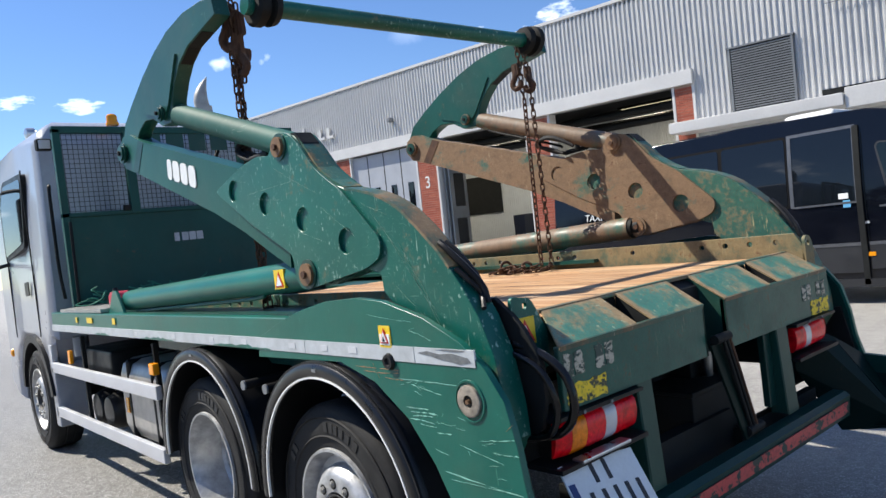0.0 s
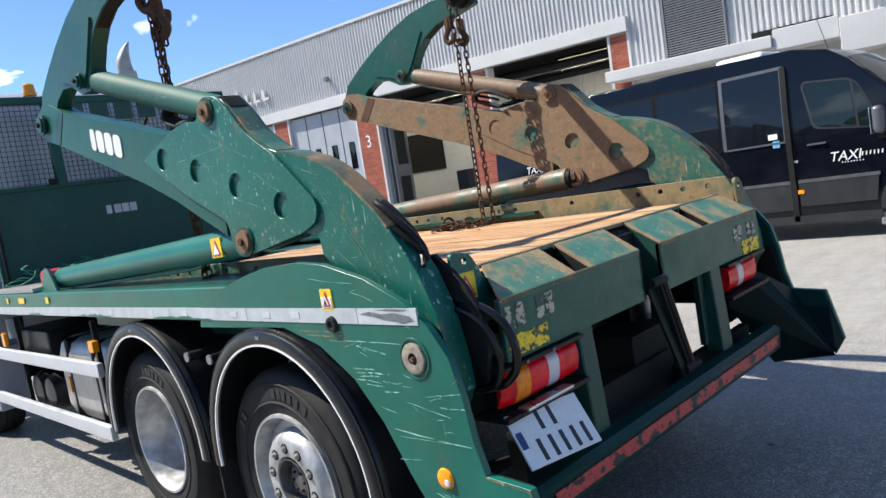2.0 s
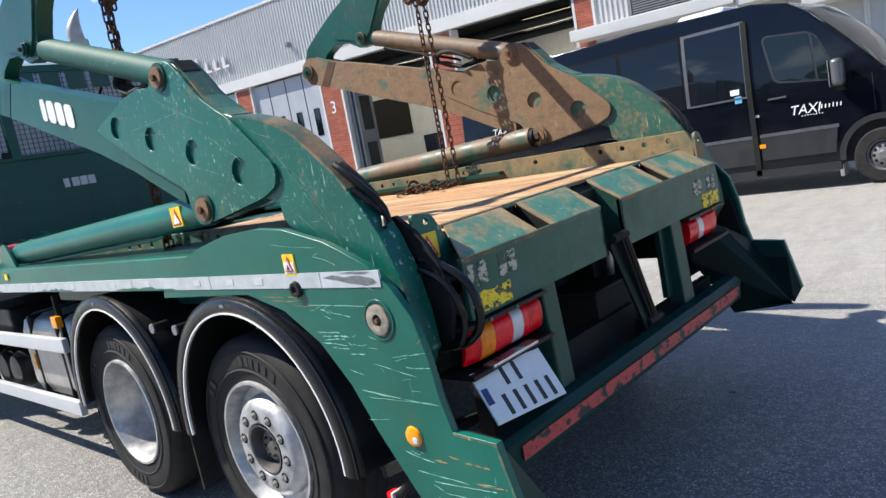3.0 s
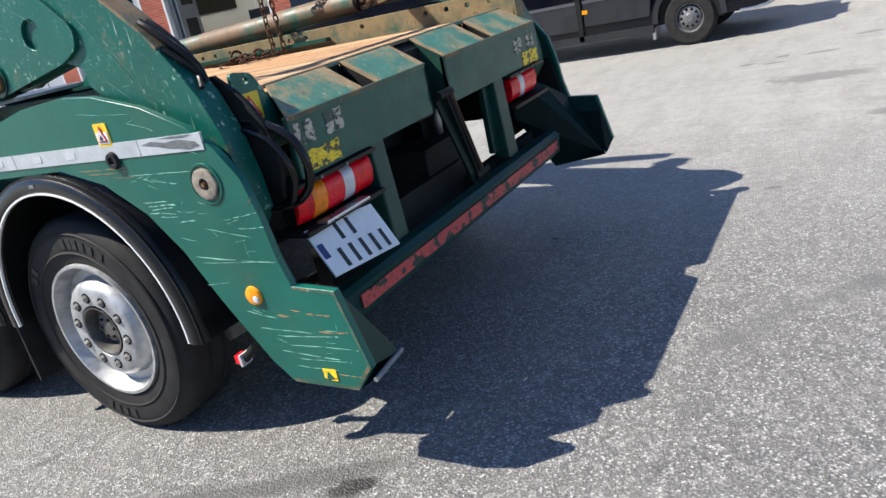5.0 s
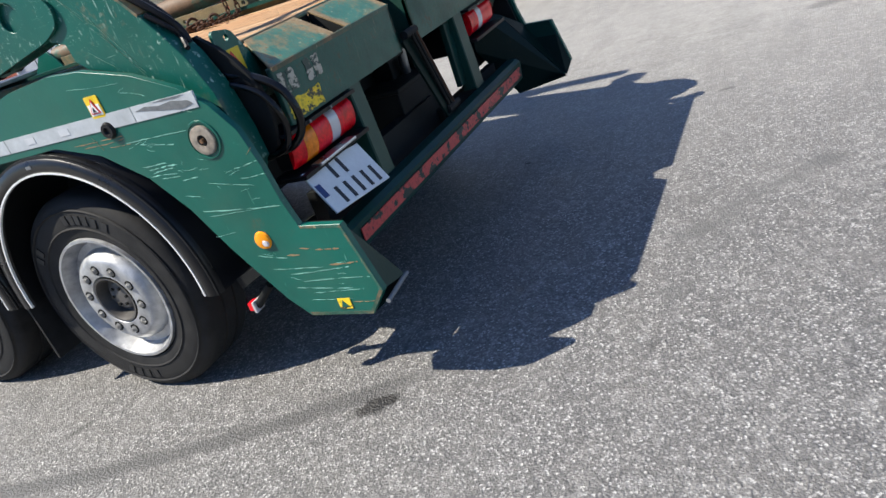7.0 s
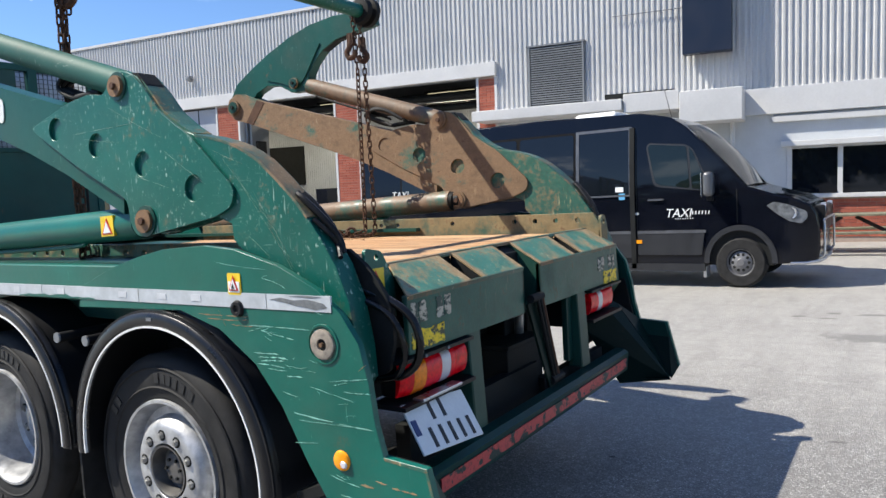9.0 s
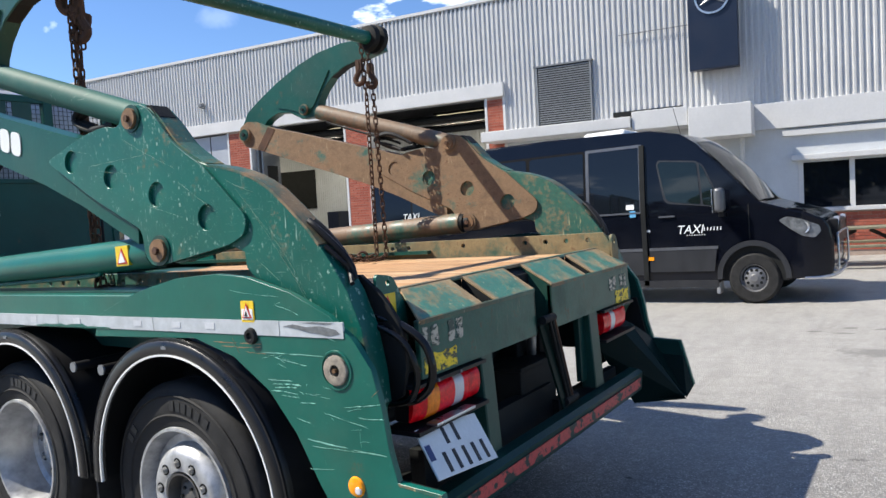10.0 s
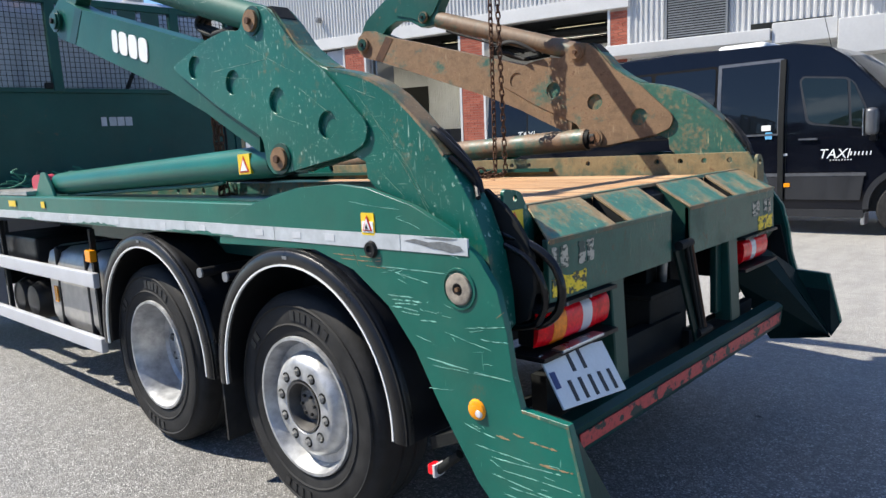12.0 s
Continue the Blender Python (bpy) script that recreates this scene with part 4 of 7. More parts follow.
        part("reflective_tape", plate(bmesh.new(), [(y - 0.004, 1.166), (y2, 1.166), (y2, 1.218), (y - 0.004, 1.218)], X(1.2455), X(1.253)), TAPE, rail, "grey scuffed reflective tape", smooth=None)
        y = y2
    for y in (3.7, 3.0, 2.3, 1.67, 1.15, 0.78, 0.33, 0.08, -0.12):
        part("tape_print", plate(bmesh.new(), [(y, 1.181), (y - 0.055, 1.181), (y - 0.055, 1.204), (y, 1.204)], X(1.253), X(1.2545)), TAPE_PRINT, rail, smooth=None)
    return skirt, arm, beam, rail


for side in (-1, 1):
    skirt, arm, beam, rail = loader_side(side)
    if side < 0:
        left_skirt, left_beam, left_rail, left_arm = skirt, beam, rail, arm

# cross bar between the jib tips
true_place = to_arm
bar = part("cross_bar", rod(bmesh.new(), (-1.05, 0.735, 2.665), (1.05, 0.735, 2.665), 0.041, n=24), GREEN_ARM, truck, "green cross bar between the jib tips")
for s in (-1, 1):
    col = lathe(bmesh.new(), [(0.044, -0.09), (0.075, -0.085), (0.085, -0.05), (0.06, -0.035), (0.06, -0.02), (0.09, -0.01), (0.09, 0.03), (0.075, 0.045), (0.0, 0.045)], 28, s * 0.97, 0.735, 2.665, s)
    part("collar", col, GRIME_SHADE, bar)

true_place = as_drawn
for row in ([(-0.53, 1.200), (-0.58, 1.208), (-0.64, 1.200), (-0.70, 1.205), (-0.77, 1.194), (-0.785, 1.181), (-0.735, 1.172), (-0.70, 1.178), (-0.65, 1.182), (-0.60, 1.192)], [(-0.62, 1.214), (-0.72, 1.210), (-0.76, 1.215), (-0.68, 1.2175)]):
    part("scuff", plate(bmesh.new(), row, -1.2531, -1.2545), GREY_SCUFF, left_rail, "dark scuff on the tape", smooth=None)
for y0, ln in ((2.2, 0.55), (1.1, 0.6), (3.2, 0.35)):
    rag = random.Random(int(y0 * 10))
    low = [(y0 - ln * t, 1.1665) for t in [k / 14 for k in range(15)]]
    high = [(y, z + 0.004 + rag.uniform(0.0, 0.018) * math.sin(math.pi * k / 14)) for k, (y, z) in enumerate(low)]
    part("scuff", plate(bmesh.new(), high + low[::-1], -1.2531, -1.2541), GREEN, left_rail, "green scuff on the tape", smooth=None)

# emblems on the beam and the headboard, as plain shapes
true_place = to_arm
for y0, z0, w in ((1.42, 1.968, 0.055), (1.35, 1.951, 0.08), (1.255, 1.927, 0.08), (1.16, 1.903, 0.08)):
    part("emblem", plate(bmesh.new(), rounded([(y0, z0), (y0 - w, z0 - w * 0.28), (y0 - w, z0 - w * 0.28 + 0.105), (y0, z0 + 0.105)], 0.03), -1.196, -1.200), WHITE, left_beam, "plain white shape of the maker's mark", smooth=None)

# scratches along the side panel: (y, z, length, drop, half width)
SCRATCH = plain("pale_green_scratch", (0.20, 0.46, 0.37), 0.6, 0.0, 0.5, 30, 0.1)
BARE = plain("rubbed_primer", (0.25, 0.18, 0.09), 0.7, 0.0, 0.4, 30, 0.1)
rng = random.Random(11)
true_place = to_side


def scratch(y0, z0, ln, drop, th, material, parent=None, x=-1.2504):
    """A scrape with a ragged width that skips here and there; its pieces share one mesh."""
    bm = bmesh.new()
    ph, amp = rng.uniform(0, 6), rng.uniform(0.0005, 0.0025)
    t = 0.0
    while t < 1.0:
        span = min(1.0 - t, rng.uniform(0.18, 0.55) if ln > 0.06 else 1.0)
        top, bot = [], []
        for i in range(7):
            u = t + span * i / 6
            w = 0.5 * th * (0.12 + rng.uniform(0.15, 1.0) * math.sin(math.pi * (0.04 + 0.92 * i / 6)))
            z = z0 - drop * u + amp * math.sin(ph + 4 * u) + rng.uniform(-0.0008, 0.0008)
            top.append((y0 - ln * u, z + w))
            bot.append((y0 - ln * u, z - w))
        plate(bm, top + bot[::-1], x, x - 0.0008)
        t += span + (rng.uniform(0.01, 0.07) if ln > 0.06 else 1.0)
    part("scratch", bm, material, parent or left_skirt, smooth=None)


for row in ((-0.62, 0.836, 0.32, 0.015, 0.005), (-0.64, 0.815, 0.28, -0.01, 0.002), (-0.44, 1.11, 0.30, 0.0, 0.004), (-0.50, 1.095, 0.14, 0.02, 0.003), (-0.60, 0.955, 0.07, 0.0, 0.003), (-0.83, 0.965, 0.10, -0.01, 0.003),
            (-0.70, 0.93, 0.18, 0.03, 0.002), (-0.84, 0.93, 0.10, 0.0, 0.003), (-0.46, 1.02, 0.11, 0.0, 0.005), (-0.48, 1.008, 0.13, 0.0, 0.006), (-0.49, 0.995, 0.10, -0.005, 0.005), (-0.47, 0.984, 0.12, 0.005, 0.004), (-0.52, 0.97, 0.08, 0.0, 0.003),
            (-0.58, 0.90, 0.06, 0.01, 0.002), (-0.80, 0.60, 0.20, 0.01, 0.003), (-0.86, 0.575, 0.24, -0.01, 0.004), (-0.90, 0.545, 0.26, 0.0, 0.003), (-0.86, 0.52, 0.22, 0.01, 0.004), (-0.92, 0.50, 0.20, 0.0, 0.003), (-0.90, 0.47, 0.16, 0.0, 0.003), (-0.76, 0.655, 0.12, 0.02, 0.003),
            (-0.62, 0.74, 0.10, -0.01, 0.002), (-0.72, 1.18, 0.05, 0.02, 0.002), (-0.30, 1.315, 0.24, 0.02, 0.0015), (-0.52, 1.27, 0.10, 0.03, 0.0015)):
    scratch(*row, SCRATCH)
for row in ((-0.20, 1.134, 0.24, 0.0, 0.005), (-0.24, 1.118, 0.20, -0.008, 0.004), (-0.30, 1.15, 0.03, 0.05, 0.004), (-0.36, 1.105, 0.10, 0.0, 0.003), (-0.88, 0.645, 0.05, 0.0, 0.008), (-1.00, 0.655, 0.09, 0.0, 0.010), (-1.03, 0.60, 0.11, 0.0, 0.008), (-0.94, 0.665, 0.04, 0.0, 0.006), (-0.90, 1.00, 0.03, -0.02, 0.003), (-1.06, 0.455, 0.10, 0.0, 0.004)):
    scratch(*row, BARE)


# many small nicks, thickest low on the panel and round the tape's end
for k in range(30):
    z = rng.choice((0.52, 0.58, 0.66, 0.86, 0.93, 1.0, 1.09, 1.24))
    y = {0.52: -0.98, 0.58: -0.95, 0.66: -0.88, 0.86: -0.74, 0.93: -0.70, 1.0: -0.62, 1.09: -0.52, 1.24: -0.45}[z]
    scratch(y + rng.uniform(-0.11, 0.10), z + rng.uniform(-0.03, 0.03), rng.uniform(0.008, 0.05), rng.uniform(-0.012, 0.012), rng.uniform(0.0008, 0.0018), SCRATCH)
# long drag marks on the arm and its cheek
DRAG = plain("dull_drag_mark", (0.17, 0.27, 0.20), 0.7, 0.0, 0.5, 40, 0.1)
true_place = to_arm
for row in ((0.52, 1.795, 0.36, -0.02, 0.0022), (0.46, 1.775, 0.22, 0.03, 0.0016), (0.16, 1.62, 0.20, 0.05, 0.0014), (0.30, 1.88, 0.30, 0.13, 0.0014), (-0.02, 1.70, 0.20, 0.12, 0.0014), (0.70, 1.88, 0.16, 0.03, 0.0012)):
    scratch(*row, DRAG, left_arm, -1.2171)
for row in ((-0.30, 1.66, 0.22, 0.22, 0.0016), (-0.36, 1.60, 0.26, 0.30, 0.0014), (-0.44, 1.55, 0.16, 0.22, 0.0016), (-0.25, 1.69, 0.14, 0.05, 0.0018), (-0.50, 1.45, 0.20, 0.28, 0.0013), (-0.42, 1.40, 0.22, 0.16, 0.0012)):
    scratch(*row, DRAG, left_arm, -1.2034)
# rubbed lower edge of the foot
true_place = to_side
part("rubbed_edge", plate(bmesh.new(), [(-0.872, 0.412), (-1.118, 0.407), (-1.186, 0.489), (-1.176, 0.496), (-1.113, 0.418), (-0.868, 0.424)], -1.2504, -1.2513), EDGE_RUST, left_skirt, "rubbed rusty lower edge", smooth=None)
part("rubbed_edge", plate(bmesh.new(), [(-0.975, 0.744), (-1.129, 0.734), (-1.188, 0.492), (-1.178, 0.495), (-1.122, 0.724), (-0.978, 0.736)], -1.2504, -1.2511), GREEN_WORN, left_skirt, smooth=None)


def warning_sticker(parent, x, y, z, w, h, s=-1):
    part("warning_sticker", plate(bmesh.new(), rounded([(y - w / 2, z), (y + w / 2, z), (y + w / 2, z + h), (y - w / 2, z + h)], 0.006), x, x + s * 0.003), YELLOW, parent, "yellow warning sticker with a red triangle")
    part("sticker_face", plate(bmesh.new(), [(y - w * 0.42, z + h * 0.12), (y + w * 0.42, z + h * 0.12), (y + w * 0.42, z + h * 0.62), (y - w * 0.42, z + h * 0.62)], x + s * 0.003, x + s * 0.005), WHITE, parent)
    part("sticker_triangle", plate(bmesh.new(), [(y - w * 0.36, z + h * 0.2), (y + w * 0.36, z + h * 0.2), (y, z + h * 0.9)], x + s * 0.005, x + s * 0.007), SIGNRED, parent)
    part("triangle_face", plate(bmesh.new(), [(y - w * 0.24, z + h * 0.26), (y + w * 0.24, z + h * 0.26), (y, z + h * 0.76)], x + s * 0.007, x + s * 0.009), WHITE, parent)
    part("triangle_mark", plate(bmesh.new(), [(y - w * 0.12, z + h * 0.3), (y + w * 0.12, z + h * 0.3), (y, z + h * 0.52)], x + s * 0.009, x + s * 0.011), INK, parent)


warning_sticker(left_skirt, -1.2505, -0.39, 1.208, 0.062, 0.072)
part("marker_light", lathe(bmesh.new(), [(0.0, 0.012), (0.02, 0.011), (0.029, 0.007), (0.033, 0.0)], 24, -1.251, -0.812, 0.71, -1), ORANGE, left_skirt, "round amber marker light")
part("marker_lens", lathe(bmesh.new(), [(0.0, 0.0135), (0.010, 0.0125), (0.014, 0.008)], 16, -1.2515, -0.824, 0.702, -1), LENSW, left_skirt, "clear spot in the marker light")
part("marker_light", lathe(bmesh.new(), [(0.0, 0.003), (0.010, 0.004), (0.014, 0.012), (0.024, 0.012), (0.029, 0.0)], 20, -1.253, -0.40, 1.162, -1), BLACK, left_skirt)
part("label", plate(bmesh.new(), [(-1.05, 0.432), (-1.0, 0.432), (-1.0, 0.472), (-1.05, 0.472)], -1.2516, -1.253), FLAKED_YELLOW, left_skirt, "small yellow label with a green mark")
part("label_mark", plate(bmesh.new(), [(-1.04, 0.44), (-1.01, 0.44), (-1.02, 0.465)], -1.253, -1.255), GREEN, left_skirt)
true_place = as_drawn
for y, w in ((3.22, 0.14), (3.62, 0.05), (2.68, 0.06)):
    part("label", plate(bmesh.new(), [(y, 1.245), (y + w, 1.245), (y + w, 1.285), (y, 1.285)], -1.2505, -1.253), YELLOW, left_rail)

# ---- wheels and mudguards ----
TYRE = [(0.29, -0.03), (0.30, -0.008), (0.34, 0.004), (0.40, 0.006), (0.44, -0.004), (0.465, -0.02), (0.478, -0.045), (0.478, -0.10), (0.470, -0.104), (0.470, -0.114), (0.478, -0.118), (0.478, -0.17),
        (0.470, -0.174), (0.470, -0.184), (0.478, -0.188), (0.478, -0.235), (0.465, -0.26), (0.40, -0.285), (0.30, -0.27), (0.29, -0.25)]


HUB = plain("dusty_hub_steel", (0.085, 0.080, 0.074), 0.6, 0.1, 0.45, 16, 0.25)


def wheel(name, y, s, deep, x=1.20, z=0.50):
    w = part(name, lathe(bmesh.new(), TYRE, 72, s * x, y, z, s), RUBBER, truck, "black road tyre on a silver rim")
    for r in (0.345, 0.425):
        part("tyre_rib", lathe(bmesh.new(), [(r - 0.006, 0.004), (r, 0.009), (r + 0.006, 0.004)], 60, s * x, y, z, s), RUBBER, w)
    for a in (118, 110, 103, 97, 92, 86, -70, -77, -84, -92, 40, 33):
        part("tyre_mark", arc_band(bmesh.new(), y, z, 0.365, 0.405, s * (x + 0.003), s * (x + 0.009), a, a + 4.2, 3), RUBBER_DARK, w)
    if deep:
        prof = [(0.295, -0.012), (0.292, 0.002), (0.280, 0.002), (0.272, -0.02), (0.262, -0.05), (0.245, -0.17), (0.225, -0.185), (0.13, -0.185), (0.12, -0.16), (0.085, -0.15), (0.08, -0.16), (0.0, -0.17)]
        nuts, nr, nx = 10, 0.168, -0.18
    else:
        prof = [(0.295, -0.012), (0.292, 0.002), (0.280, 0.002), (0.270, -0.025), (0.255, -0.06), (0.222, -0.06), (0.215, -0.03), (0.195, -0.010), (0.178, 0.000), (0.116, 0.000), (0.110, -0.006), (0.108, -0.13), (0.0, -0.14)]
        nuts, nr, nx = 10, 0.148, 0.0
    rim = part("rim", lathe(bmesh.new(), prof, 60, s * x, y, z, s), RIM, w, "silver steel rim")
    for k in range(nuts):
        a = 2 * math.pi * (k + 0.3) / nuts
        cy, cz = y + nr * math.cos(a), z + nr * math.sin(a)
        part("nut_seat", rod(bmesh.new(), (s * (x + nx - 0.004), cy, cz), (s * (x + nx + 0.0015), cy, cz), 0.0225, n=18), GRIME_SHADE, w)
        nut = rod(bmesh.new(), (s * (x + nx), cy, cz), (s * (x + nx + 0.012), cy, cz), 0.0165, 0.0135, n=6)
        rod(nut, (s * (x + nx + 0.011), cy, cz), (s * (x + nx + 0.016), cy, cz), 0.008, n=10)
        part("wheel_nut", nut, STEEL, w)
    part("hub_bore", lathe(bmesh.new(), [(0.108, 0.002), (0.100, 0.001), (0.094, -0.012), (0.090, -0.055), (0.072, -0.060), (0.062, -0.035), (0.054, -0.030), (0.0, -0.028)], 32, s * (x + (nx if deep else 0.0)), y, z, s), HUB, w, "dusty grey wheel hub")
    for k in range(6):
        a = 2 * math.pi * k / 6
        at = s * (x + (nx if deep else 0.0) - 0.032)
        part("hub_bolt", rod(bmesh.new(), (at, y + 0.042 * math.cos(a), z + 0.042 * math.sin(a)), (at + s * 0.012, y + 0.042 * math.cos(a), z + 0.042 * math.sin(a)), 0.007, n=6), GRIME_SHADE, w)
    return w


HOSE = plain("glossy_hose_rubber", (0.005, 0.005, 0.0055), 0.16, 0.0, 0.3, 9, 0.05, spec=0.35)
GUARD = plain("glossy_black_plastic", (0.006, 0.006, 0.007), 0.32, 0.0, 0.3, 6, 0.05, spec=0.4)


def mudguard(y, s, z=0.53, end=184):
    g = part("mudguard", arc_band(bmesh.new(), y, z, 0.578, 0.602, s * 1.268, s * 0.88, -4, end, 36), BLACK, truck, "black plastic mudguard with a white edge")
    lip = arc_sweep(bmesh.new(), y, z, [(s * px, pr) for px, pr in ((1.250, 0.536), (1.270, 0.538), (1.277, 0.552), (1.277, 0.572), (1.272, 0.590), (1.258, 0.602), (1.235, 0.607), (1.235, 0.598))], -4, end)
    part("lip", lip, GUARD, g, smooth=60)
    part("edge_strip", arc_band(bmesh.new(), y, z, 0.534, 0.5415, s * 1.2745, s * 1.264, -4, end, 36), WHITE, g)
    part("mark", arc_band(bmesh.new(), y, z, 0.562, 0.574, s * 1.2775, s * 1.2795, 88, 91, 2), GREY, g)
    return g


for s in (-1, 1):
    wheel("wheel", 0.185, s, False, 1.20, 0.468)
    wheel("wheel", 1.48, s, True, 1.20, 0.478)
    wheel("wheel", 5.42, s, False, 1.23, 0.478)
    mudguard(0.105, s, 0.537, 184 if s < 0 else 140)
    mudguard(1.36, s, 0.537)
    part("mudflap", boxes((min(s * 0.9, s * 1.24), max(s * 0.9, s * 1.24), 0.735, 0.75, 0.20, 0.66)), RUBBER, truck)
    for y in (0.60, 0.82):
        part("mudguard_stay", rod(bmesh.new(), (s * 1.25, y, 0.985), (s * 0.6, y, 0.985), 0.022, n=14), BLACK, truck)
        part("stay_cap", rod(bmesh.new(), (s * 1.256, y, 0.985), (s * 1.248, y, 0.985), 0.023, n=14), GREY, truck)
    if s < 0:
        true_place = to_side
        part("stay_bracket", plate(bmesh.new(), [(-0.57, 0.55), (-0.72, 0.61), (-0.71, 0.57), (-0.58, 0.51)], s * 1.21, s * 0.80), GRIME_SHADE, truck)
        true_place = as_drawn
true_place = to_side
lamp = part("position_lamp", rod(bmesh.new(), (-1.10, -0.50, 0.375), (-1.10, -0.60, 0.46), 0.016, n=12), GRIME_SHADE, truck)
part("lens", boxes((-1.122, -1.08, -0.495, -0.465, 0.36, 0.395), bevel=0.004), RED, lamp)
part("rim", boxes((-1.128, -1.074, -0.505, -0.492, 0.354, 0.401), bevel=0.004), LENSW, lamp)

# ---- chassis under the deck ----
for s in (-1, 1):
    part("chassis_beam", boxes((min(s * 0.32, s * 0.44), max(s * 0.32, s * 0.44), -0.70, 5.3, 0.72, 1.02), bevel=0.006), GRIME_SHADE, truck)
    part("subframe_beam", boxes((min(s * 0.55, s * 0.85), max(s * 0.55, s * 0.85), -0.55, 3.6, 1.03, 1.22), bevel=0.006), GREEN_DARK, truck)
true_place = as_drawn
for y in (0.18, 1.48, 5.42):
    part("axle", rod(bmesh.new(), (-1.0, y, 0.5), (1.0, y, 0.5), 0.085, n=16), GRIME_SHADE, truck)
    for x in (-0.62, 0.48):
        part("spring", boxes((x, x + 0.14, y - 0.5, y + 0.5, 0.60, 0.68)), GRIME_SHADE, truck)
true_place = to_side
for s in (-1, 1):
    part("inner_wall", boxes((s * 0.98 - 0.02, s * 0.98 + 0.02, -0.50, 2.3, 1.02, 1.25)), GREEN_DARK, truck)
    # added black plate that darkens the gap beside the rear panel
    part("bulkhead", boxes((s * 1.06 - 0.055, s * 1.06 + 0.055, -0.66, -0.64, 0.55, 1.215)), GRIME_SHADE, truck)

# added black panel that keeps a sun patch off the ground
part("bulkhead", boxes((0.90, 1.20, -0.70, -0.685, 0.60, 1.16)), GRIME_SHADE, truck)

# ---- deck ----
true_place = to_bed
deck = part("deck_frame", boxes((-0.95, 0.95, -0.74, 3.55, 1.16, 1.222)), GREEN_DARK, truck)
edge = 0.925
rng = random.Random(7)
nplank = 11
for k in range(nplank):
    w = 2 * edge / nplank
    x0 = -edge + k * w
    dz = rng.uniform(-0.004, 0.003)
    part("plank", boxes((x0 + 0.003, x0 + w - 0.003, -0.735 + rng.uniform(-0.006, 0.006), 2.42, 1.222, 1.248), bevel=0.003), WOOD, deck)
for s in (-1, 1):
    holes = [circle(y, 1.318, 0.0135, 12) for y in (-0.712, -0.583, -0.457, -0.327, 0.094, 0.507, 0.638, 0.768, 1.142, 1.28, 1.398)]
    part("bed_rail", plate(bmesh.new(), [(-0.84, 1.225), (-0.83, 1.31), (-0.80, 1.357), (-0.72, 1.357), (2.4, 1.357), (2.4, 1.225)] if s > 0 else [(-0.40, 1.225), (-0.40, 1.357), (2.4, 1.357), (2.4, 1.225)], s * 0.965, s * 0.945, holes if s > 0 else holes[3:], bevel=0.002), TAN_RAIL if s > 0 else GREEN_WORN, truck, "perforated dusty steel bed rail")

# ---- rear end ----
LIPY, LIPZ, BENDY, BENDZ = -0.765, 1.272, -0.905, 1.178
face = [(BENDY, BENDZ), (BENDY, 0.985), (BENDY + 0.02, 0.985), (BENDY + 0.02, BENDZ)]
rear = part("rear_panel", plate(bmesh.new(), face, -1.022, -0.165, bevel=0.003), GREEN_PANEL, truck, "dented green rear panel")
rear2 = part("rear_panel", plate(bmesh.new(), face, -0.005, 1.0, bevel=0.003), GREEN_PANEL, truck, "dented green rear panel")


def ramp_plate(x0, x1, par, hip=0.0):
    """A sloping plate under the bed's edge; hip widens its foot on one side."""
    bm = bmesh.new()
    top = [(x0, LIPY + 0.03, LIPZ), (x0, LIPY, LIPZ), (x0, BENDY - 0.004, BENDZ), (x1, BENDY - 0.004, BENDZ), (x1, LIPY, LIPZ), (x1, LIPY + 0.03, LIPZ)]
    up = [bm.verts.new(p) for p in top]
    bm.faces.new((up[0], up[1], up[4], up[5]))
    bm.faces.new((up[1], up[2], up[3], up[4]))
    if hip:
        edge_x, k = (x0, (1, 2)) if hip < 0 else (x1, (4, 3))
        foot = bm.verts.new((edge_x + hip, BENDY - 0.004, BENDZ - 0.004))
        bm.faces.new((up[k[0]], up[k[1]], foot))
    bmesh.ops.recalc_face_normals(bm, faces=bm.faces)
    ext = bmesh.ops.extrude_face_region(bm, geom=bm.faces[:])
    for v in [g for g in ext["geom"] if isinstance(g, bmesh.types.BMVert)]:
        v.co += Vector((0, 0.003, -0.005))
    return part("ramp_plate", bm, GREEN_RUSTY, par, "rust-worn sloping ramp plate", smooth=None)


ramp_plate(-0.915, -0.600, rear, -0.105)
ramp_plate(-0.508, -0.165, rear)
ramp_plate(-0.005, 0.405, rear2)
ramp_plate(0.490, 0.93, rear2, 0.07)
